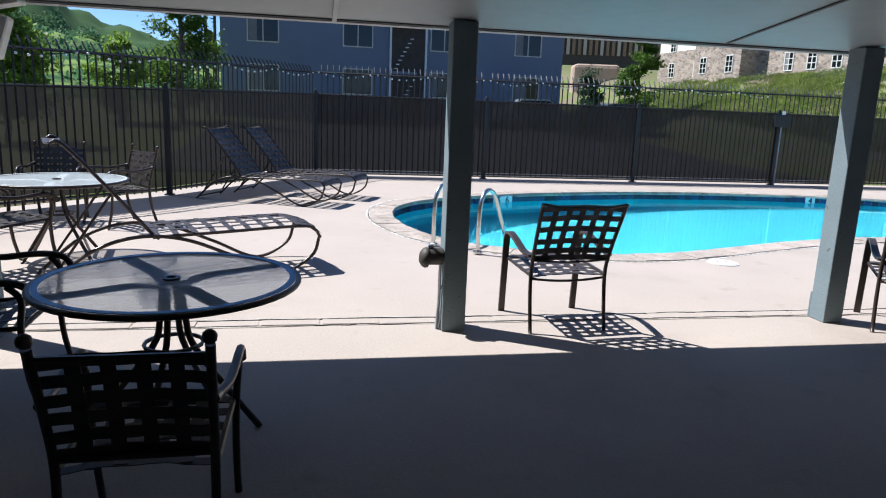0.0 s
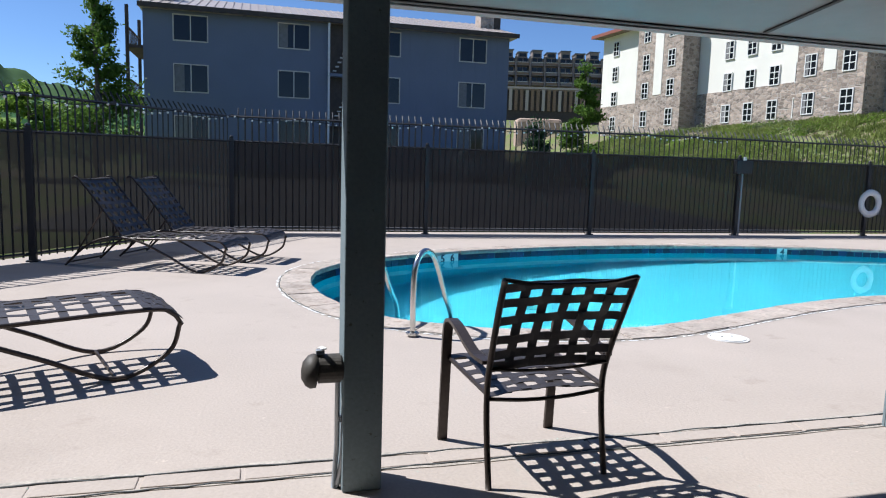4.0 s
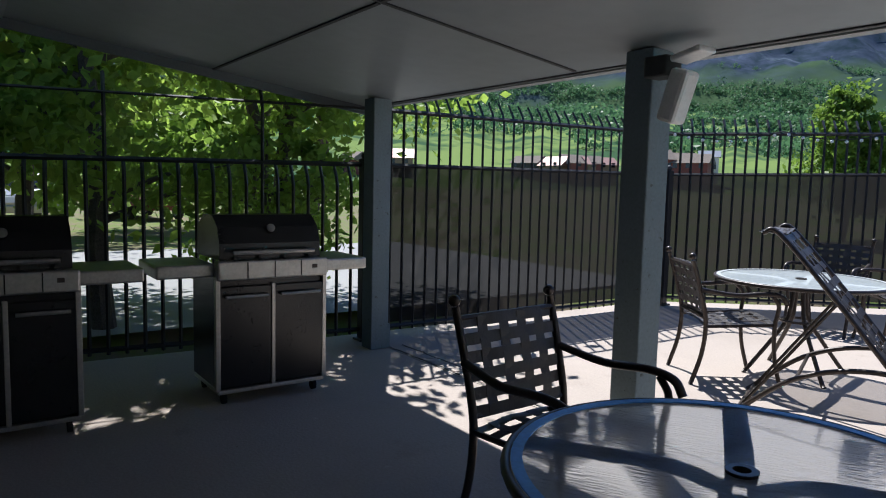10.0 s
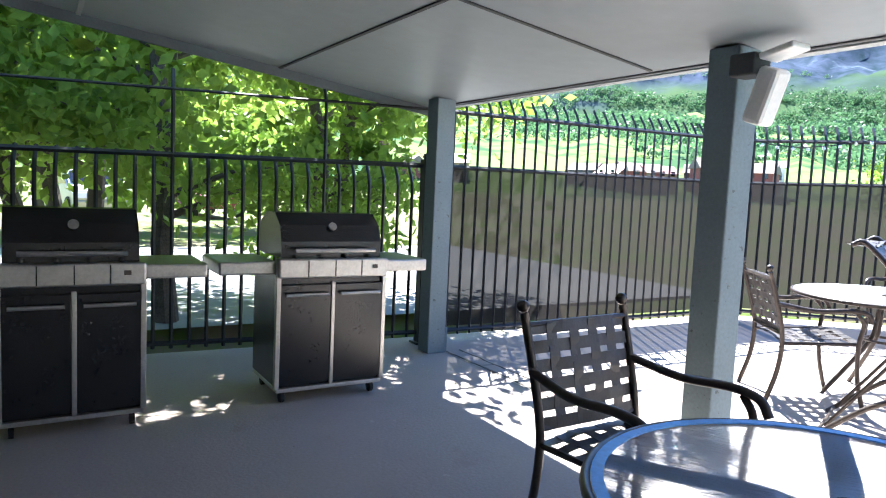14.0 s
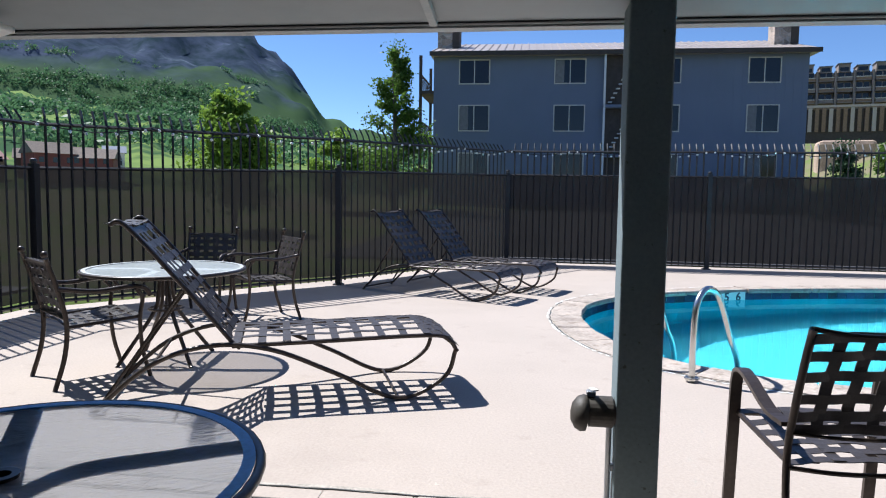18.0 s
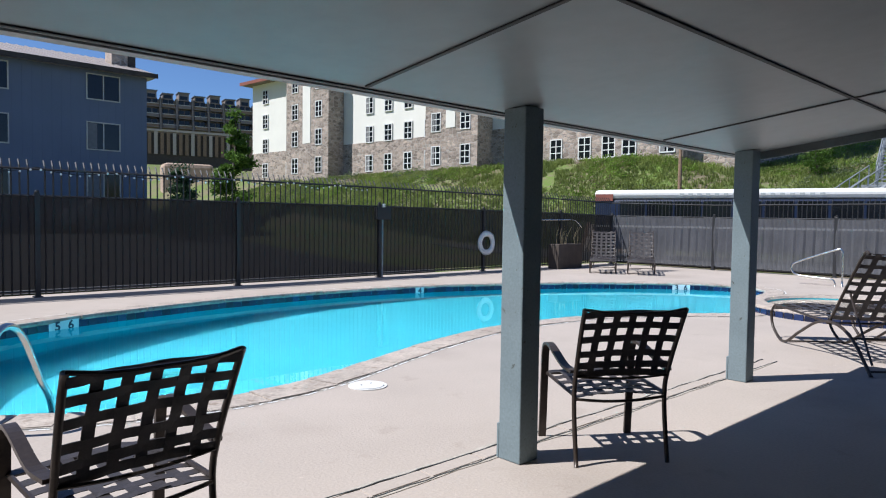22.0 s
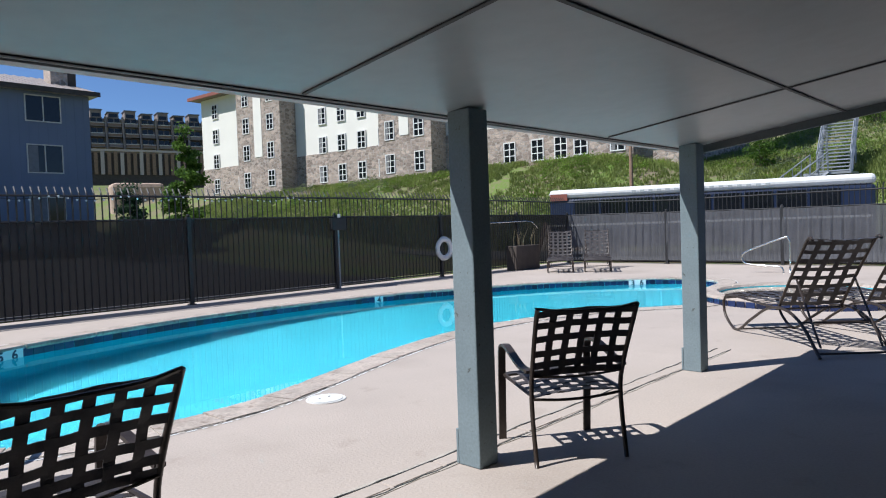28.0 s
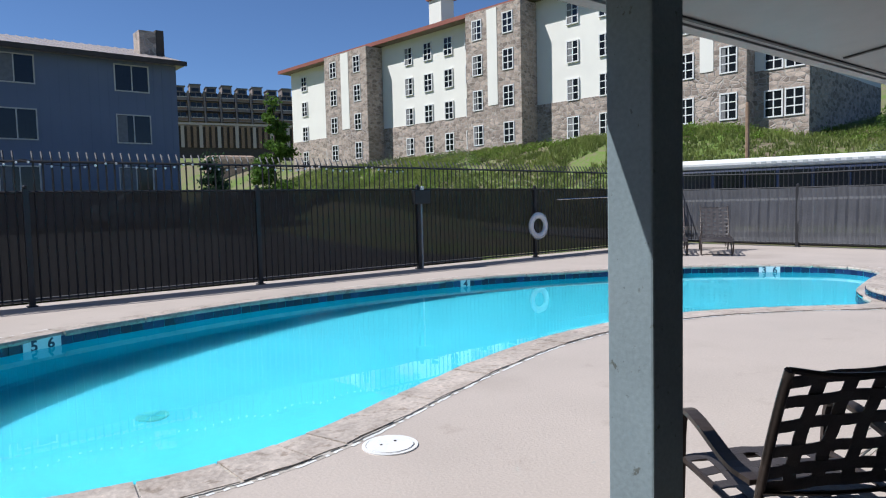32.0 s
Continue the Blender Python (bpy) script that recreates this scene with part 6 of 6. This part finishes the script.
for x in (-5.5, 12.0):
    ch = part("chimney", block(x - 0.4, 2.0, 8.9, x + 0.4, 3.0, 10.75, 0.02), RUBBLE, roof_ob, "stone-clad chimney")
    part("chimney_cap", block(x + 0.41, 2.0, 9.0, x + 0.8, 3.0, 10.85, 0.02), DARK_WOOD_AND_SHADE, roof_ob)
for z0, z1 in ((2.5, 3.75), (4.95, 6.2), (7.35, 8.5)):
    for x0, x1 in ((-4.45, -2.95), (0.42, 1.9), (5.1, 6.55), (9.84, 11.28)):
        window_unit(gb, x0, z0, x1, z1, 0, fw=0.055, trim=PALE_TRIM)
# Flat panel in front of the wall; its dark colour stands for recess shade.
stair = part("stair_tower", block(2.85, -0.03, 0.3, 4.75, -0.001, 8.7), DARK_WOOD_AND_SHADE, gb, "flat dark panel with the open stairwell's recess shade in its colour")
for lv in range(3):
    for k in range(9):
        f = k / 9
        part("tread", block(2.95 + 1.1 * f, -0.32, 1.2 + lv * 2.45 + 2.0 * f, 3.12 + 1.1 * f, -0.06, 1.25 + lv * 2.45 + 2.0 * f), TRIM_WHITE, stair)
    part("landing", block(2.8, -0.5, 1.15 + lv * 2.45, 4.3, -0.04, 1.3 + lv * 2.45), GREY_WALL, stair)
for x in (2.8, 4.7):
    part("stair_post", block(x, -0.5, 0.3, x + 0.1, -0.4, 8.7), TRIM_WHITE, stair)
for lv in range(3):
    bal = part("balcony", block(-6.65, 0.4, 2.0 + lv * 2.45, -5.822, 4.5, 2.15 + lv * 2.45), DARK_WOOD_AND_SHADE, gb, "dark timber balcony")
    for k in range(12):
        part("baluster", block(-6.63, 0.45 + k * 0.35, 2.15 + lv * 2.45, -6.59, 0.49 + k * 0.35, 3.0 + lv * 2.45), DARK_WOOD_AND_SHADE, bal)
    part("handrail", block(-6.65, 0.4, 3.0 + lv * 2.45, -6.57, 4.5, 3.06 + lv * 2.45), DARK_WOOD_AND_SHADE, bal)
for y in (0.5, 4.3):
    part("balcony_post", block(-6.67, y, 0.2, -6.52, y + 0.15, 8.9), DARK_WOOD_AND_SHADE, gb)

# hotel on the bank: the facade runs along local x and faces local -y
HA, HB = Vector((37.0, 68.5, 0)), Vector((40.5, 20.0, 0))
h_ang = math.degrees(math.atan2((HB - HA).y, (HB - HA).x))
hotel = thing("hotel", pose(HA.x, HA.y, 5.2, 0, 0, h_ang), "four-storey cream stucco and stone hotel on the bank", "building")


def along(bearing):
    """Distance along the hotel front of the point at this bearing from the pool's near side."""
    d = Vector((math.sin(radians(bearing)), math.cos(radians(bearing)), 0))
    e, u = Vector((1.1, -1.2, 0)), (HB - HA).normalized()
    n = Vector((-u.y, u.x, 0))
    far = (HA - e).dot(n) / d.dot(n)
    return (e + d * far - HA).dot(u)


END = along(67.6)
part("wall", block(0, 0, 3.4, END, 14, 11.1), HOTEL_WHITE, hotel, "cream stucco upper wall")
part("stone_base", block(-0.05, -0.06, -2.5, END + 0.05, 13.9, 3.4), RUBBLE, hotel, "rubble stone lower wall")
BAYS = [(along(31.2), along(34.7), 1.9), (along(43.0), along(47.5), 1.9), (along(58.6), along(64.0), 1.2)]
for b0, b1, depth in BAYS:
    bay = part("bay", block(b0, -depth, -2.5, b1, -0.061, 10.9), RUBBLE, hotel, "projecting stone-clad bay")
    c = (b0 + b1) / 2
    part("panel", block(c - (b1 - b0) * 0.09, -depth - 0.04, 3.6, c + (b1 - b0) * 0.09, -depth, 10.8), HOTEL_WHITE, bay, "cream stucco strip")
for lv in range(4):
    z0 = 0.75 + lv * 2.68
    for bear in (28.3, 30.2, 36.9, 38.5, 40.2, 42.0, 50.4, 53.0, 55.4, 57.4, 65.3, 66.7):
        x = along(bear)
        window_unit(hotel, x - 0.44, z0, x + 0.44, z0 + 1.4, -0.07, 1, 2, fw=0.08)
    for b0, b1, depth in BAYS:
        for f in (0.22, 0.78):
            x = b0 + (b1 - b0) * f
            window_unit(hotel, x - 0.44, z0, x + 0.44, z0 + 1.4, -depth - 0.01, 1, 2, fw=0.08)
hr = bmesh.new()
pr = [(-1.0, 11.0), (-1.0, 11.3), (7, 13.2), (15, 11.3), (15, 11.0)]
qa = [hr.verts.new((-0.9, y, z)) for y, z in pr]
qb = [hr.verts.new((END + 0.9, y, z)) for y, z in pr]
for k in range(5):
    hr.faces.new((qa[k - 1], qa[k], qb[k], qb[k - 1]))
hr.faces.new(qa)
hr.faces.new(list(reversed(qb)))
bmesh.ops.recalc_face_normals(hr, faces=hr.faces)
hroof = part("roof", hr, ROOF_BROWN, hotel, "brown shingle roof with rust-red eaves")
part("eave", block(-0.95, -1.1, 10.98, END + 0.95, -1.0, 11.32), RED_EAVE, hroof, "rust-red eave board")
cx = along(37.8)
part("chimney", block(cx - 0.8, 2.0, 11.5, cx + 0.8, 3.6, 14.6, 0.02), HOTEL_WHITE, hroof, "cream chimney with red cap")
part("chimney_cap", block(cx - 1.0, 1.8, 14.6, cx + 1.0, 3.8, 14.9), RED_EAVE, hroof)

# terraced condominiums farther up, with a timber retaining wall
tc = thing("terraced_building", pose(71.5, 168, 22.4, 0, 0, -14) @ Matrix.Diagonal((1.05, 1, 0.78, 1)), "weathered brown condominium block with stepped balconies", "building")
part("wall", block(-18, 0, -10, 16, 12, 10.4), CONDO, tc)
for k in range(9):
    x = -17 + k * 3.6
    for lv in range(3):
        b_ = part("balcony", block(x, -2.2 + lv * 0.5, 1.2 + lv * 3.3, x + 3.0, -0.01, 1.45 + lv * 3.3), CONDO, tc, "timber balcony")
        part("railing", block(x, -2.2 + lv * 0.5, 2.2 + lv * 3.3, x + 3.0, -2.08 + lv * 0.5, 2.42 + lv * 3.3), PALE_TRIM, b_)
        part("rail_panel", block(x + 0.1, -2.16 + lv * 0.5, 1.46 + lv * 3.3, x + 2.9, -2.1 + lv * 0.5, 2.19 + lv * 3.3), WOOD if (k + lv) % 3 else CONDO, b_)
        part("pane", block(x + 0.3, -0.05, 1.5 + lv * 3.3, x + 2.7, -0.011, 4.1 + lv * 3.3), GLASS_FAR, b_)
        part("door_post", block(x + 1.4, -0.09, 1.5 + lv * 3.3, x + 1.6, -0.051, 4.1 + lv * 3.3), CONDO, b_)
        part("divider", block(x + 3.05, -2.3 + lv * 0.5, 0.1 + lv * 3.3, x + 3.45, -0.01, 4.4 + lv * 3.2), CONDO, b_)
    d_ = part("dormer", block(x + 0.2, -0.4, 10.4, x + 2.5, 4, 12.2 if k % 2 else 12.9), CONDO, tc, "boxy roof dormer")
    part("pane", block(x + 0.5, -0.45, 10.8, x + 2.2, -0.401, 11.9), GLASS_FAR, d_)
    part("dormer_cap", block(x, -0.7, 12.21 if k % 2 else 12.91, x + 2.7, 4.2, 12.45 if k % 2 else 13.15), GREY_WALL, d_)
part("side_wing", block(-26, 2, -3, -18.01, 12, 4), WOOD, tc)
part("side_roof", block(-26.5, 1.5, 4.01, -18.01, 12.5, 6.3, 0.3), GREEN_BIN, tc, "green metal roof of the end wing")
rw = thing("retaining_wall", pose(63, 150, 15.3, 0, 0, -14) @ Matrix.Diagonal((1.3, 1, 1.2, 1)), "timber post retaining wall on the slope", "retaining wall")
for k in range(36):
    part("timber_post", block(-20 + k * 1.0, -0.35, 0, -19.45 + k * 1.0, 0.1, 4.0 + 0.15 * (k % 2)), WOOD if k % 3 else TAN_WALL, rw)
part("backing", block(-20, 0.11, -12, 16, 0.6, 3.9), DARK_WOOD_AND_SHADE, rw)
part("cap_beam", block(-20.2, -0.3, 4.2, 16.2, 0.6, 4.6), TAN_WALL, rw, "pale cap along the top")
ew = thing("earth_wall", pose(35.0, 80, 3.2, 0, 0, -12), "low pinkish-tan earth bank with a flat top", "earth bank")
part("face", block(-3.4, 0, 0, 2.6, 3.0, 4.8, 0.5), DIRT, ew)

# timber stack at the foot of the bank
ts = thing("timber_stack", pose(29.2, 16.27, land(29.2, 16.27)), "leaning stack of weathered tan planks at the foot of the bank", "timber stack")
tsr = random.Random(6)
for k in range(16):
    y0 = -2.04 + k * 0.256
    part("plank", block(-0.05, y0, 0.0, 0.05, y0 + 0.226, tsr.uniform(1.5, 1.75), 0.01, pose(0, 0, 0, 0, tsr.uniform(24, 30), 0)), TAN_WALL if k % 3 else WOOD, ts)
part("rail", block(0.3, -2.04, 0.7, 0.42, 2.04, 0.85), WOOD, ts)

# metal stair up the hill
hs = thing("hill_stair", pose(0, 0, 0), "galvanised steel stair with railings climbing the hill", "stair")


def flight(a, b, w, n):
    a, b = Vector(a), Vector(b)
    d = b - a
    side = Vector((-d.y, d.x, 0)).normalized() * w / 2
    for k in range(n):
        p = a + d * (k + 0.5) / n
        run_ = Vector((d.x, d.y, 0)).normalized() * 0.14
        bm = bmesh.new()
        vs = [bm.verts.new(p + s + r + Vector((0, 0, h))) for h in (-0.03, 0.03) for s, r in ((-side, -run_), (side, -run_), (side, run_), (-side, run_))]
        for f in ((3, 2, 1, 0), (4, 5, 6, 7), (0, 1, 5, 4), (1, 2, 6, 5), (2, 3, 7, 6), (3, 0, 4, 7)):
            bm.faces.new([vs[i] for i in f])
        part("tread", bm, GALV, hs)
    for s in (-1, 1):
        part("stringer", tube([a + side * s, b + side * s], 0.08, 4), GALV, hs)
        for h in (0.5, 0.95):
            part("handrail", tube([a + side * s + Vector((0, 0, h)), b + side * s + Vector((0, 0, h))], 0.03, 5), GALV, hs)
        for k in range(6):
            p = a + d * k / 5 + side * s
            part("baluster", tube([p, p + Vector((0, 0, 0.95))], 0.025, 4), GALV, hs)


# landing points at given distance and bearing from the canopy
def out(bearing, dist, z):
    return (0.05 + dist * math.sin(radians(bearing)), -2.55 + dist * math.cos(radians(bearing)), z)


flight((33.8, 8.0, 1.75), (35.5, 6.5, 3.3), 1.3, 9)
flight((36.4, 6.1, 3.35), (40.0, 6.55, 6.3), 1.4, 16)
part("landing", block(-0.8, -1.1, -0.1, 0.6, 0.9, 0.0, 0, Matrix.Translation((36.0, 6.2, 3.32))), GALV, hs)
for x, y, top_z in ((35.6, 5.4, 3.2), (35.6, 6.9, 3.2), (38.2, 5.7, 4.6), (38.2, 7.0, 4.6), (39.8, 5.9, 6.0), (39.8, 7.2, 6.0)):
    part("stair_leg", tube([(x, y, land(x, y) - 0.3), (x, y, top_z)], 0.06, 5), GALV, hs)

up_ = thing("utility_post", pose(*out(62.2, 33.5, 1.0)), "slender rust-brown timber pole on the bank", "pole")
part("shaft", tube([(0, 0, -0.3), (0, 0, 4.4)], 0.11, 8, False, 0.08), WOOD, up_)


# valley houses far beyond the west fence
def house(bearing, dist, w, d, h, wall_m, roof_m, turn, label):
    x, y, _ = out(bearing, dist, 0)
    g = thing("house", pose(x, y, 3.6, 0, 0, turn), label, "house")
    part("wall", block(-w / 2, -d / 2, 0, w / 2, d / 2, h), wall_m, g)
    r = bmesh.new()
    pr_ = [(-d / 2 - 0.5, h - 0.1), (0, h + d * 0.36), (d / 2 + 0.5, h - 0.1)]
    a_ = [r.verts.new((-w / 2 - 0.5, yy, zz)) for yy, zz in pr_]
    b_ = [r.verts.new((w / 2 + 0.5, yy, zz)) for yy, zz in pr_]
    for k in range(3):
        r.faces.new((a_[k - 1], a_[k], b_[k], b_[k - 1]))
    r.faces.new(a_)
    r.faces.new(list(reversed(b_)))
    bmesh.ops.recalc_face_normals(r, faces=r.faces)
    part("roof", r, roof_m, g)
    for k in range(max(2, int(w / 3))):
        xx = -w / 2 + (k + 0.5) * w / max(2, int(w / 3))
        for z in ([1.2] if h < 4 else [1.2, 4.0]):
            part("window", block(xx - 0.6, -d / 2 - 0.06, z, xx + 0.6, -d / 2 - 0.001, z + 1.3), GLASS_FAR, g)
    return g


hr_ = random.Random(12)
for k, bearing in enumerate((-62, -58.2, -47.4, -46.2, -45.1, -44.0, -43.0, -41.9, -38.6, -37.7, -36.7, -35.6, -34.7)):
    wm, rm, lab = ((RED_PAINT, ROOF_BROWN, "barn-red house with brown shingle roof in the valley"), (WOOD, ROOF_PINK, "tan house with pink metal roof in the valley"), (DARK_WOOD_AND_SHADE, ROOF_BROWN, "dark timber lodge in the valley"), (RED_PAINT, RED_PAINT, "all barn-red gabled house in the valley"))[(k * 5 + k // 3) % 4]
    house(bearing, hr_.uniform(198, 226), hr_.uniform(6.5, 11), hr_.uniform(6, 8), hr_.uniform(4.4, 6.4), wm, rm, hr_.uniform(0, 90), lab)
house(-33.4, 205, 5, 5, 7.4, HOTEL_WHITE, GREY_WALL, 33, "small white tower house in the valley")


# ---------------------------------------------------------------- vehicles
def car(m, paint, label):
    c = thing("car", m, label, "car", "parked cars")
    bm = bmesh.new()
    pr_ = [(-2.2, 0.35), (-2.25, 0.75), (-2.05, 0.95), (-1.5, 1.0), (-0.9, 1.45), (0.6, 1.48), (1.3, 1.0), (2.05, 0.85), (2.25, 0.6), (2.2, 0.35)]
    a_ = [bm.verts.new((x, -0.86, z)) for x, z in pr_]
    b_ = [bm.verts.new((x, 0.86, z)) for x, z in pr_]
    for k in range(len(pr_)):
        bm.faces.new((a_[k - 1], a_[k], b_[k], b_[k - 1]))
    bm.faces.new(a_)
    bm.faces.new(list(reversed(b_)))
    bmesh.ops.recalc_face_normals(bm, faces=bm.faces)
    bmesh.ops.bevel(bm, geom=list(bm.edges), offset=0.06, segments=2, affect="EDGES")
    part("body", bm, paint, c, smooth=False)
    for s in (-1, 1):
        g = bmesh.new()
        q = [g.verts.new((x, s * 0.875, z)) for x, z in ((-1.35, 1.02), (-0.85, 1.38), (0.55, 1.4), (1.1, 1.02))]
        g.faces.new(q)
        part("side_window", g, GLASS_FAR, c)
        for x in (-1.4, 1.4):
            w = part("wheel", disc(0.33, -0.1, 0.1, 24, 0.03), RUBBER, c)
            w.matrix_basis = pose(x, s * 0.82, 0.33, 90, 0, 0)
            part("rim", disc(0.2, -0.12, 0.12, 16), GALV, w)
    part("windscreen", block(-0.02, -0.72, -0.3, 0.02, 0.72, 0.3, 0, pose(0.99, 0, 1.26, 0, -56, 0)), GLASS_FAR, c)
    return c


car(pose(13.4, 27.0, land(13.4, 27.0), 0, 0, 10), CAR_DARK, "dark car parked beside the grey building")
car(pose(9.3, 27.8, land(9.3, 27.8), 0, 0, 5), CAR_PAINT, "silver car parked beside the grey building")
for k, (x, y, p_) in enumerate(((-26.0, -9.5, CAR_PAINT), (-27.0, -5.4, CAR_DARK), (-25.6, -1.2, CAR_PAINT), (-27, 2.6, RED_PAINT))):
    car(pose(x, y, land(x, y) + 0.02, 0, 0, 8), p_, "car parked across the road behind the trees")

bus = thing("bus", pose(26.3, 8.4, -0.01, 0, 0, 108) @ Matrix.Scale(0.955, 4), "navy coach with white roof on the road below the bank", "bus")
part("body", block(-6.0, -1.25, 0.4, 6.0, 1.25, 2.5, 0.12), BUS_NAVY, bus)
part("roof", block(-6.02, -1.27, 2.5, 6.02, 1.27, 2.88, 0.15), TRIM_WHITE, bus, "white domed roof")
for k in range(9):
    part("window", block(-4.9 + k * 1.1, 1.252, 1.55, -3.92 + k * 1.1, 1.27, 2.4), GLASS_FAR, bus)
    part("window_bar", block(-3.9 + k * 1.1, 1.252, 1.55, -3.84 + k * 1.1, 1.285, 2.4), BUS_NAVY, bus)
part("stripe", block(-5.9, 1.252, 1.32, 5.9, 1.262, 1.4), TRIM_WHITE, bus)
part("front_mark", block(5.2, 1.252, 2.42, 5.95, 1.29, 2.7), RED_EAVE, bus, "red and blue corner marking")
part("windscreen", block(6.0, -1.05, 1.2, 6.03, 1.05, 2.3), GLASS_FAR, bus)
for k in range(16):
    part("letter_bar", block(-2.6 + k * 0.33, 1.272, 2.62, -2.44 + k * 0.33, 1.28, 2.72), TRIM_GREY, bus)
for x in (-3.8, 3.9):
    for s in (-1, 1):
        part("wheel", disc(0.5, -0.14, 0.14, 24, 0.04), RUBBER, bus).matrix_basis = pose(x, s * 1.12, 0.5, 90, 0, 0)
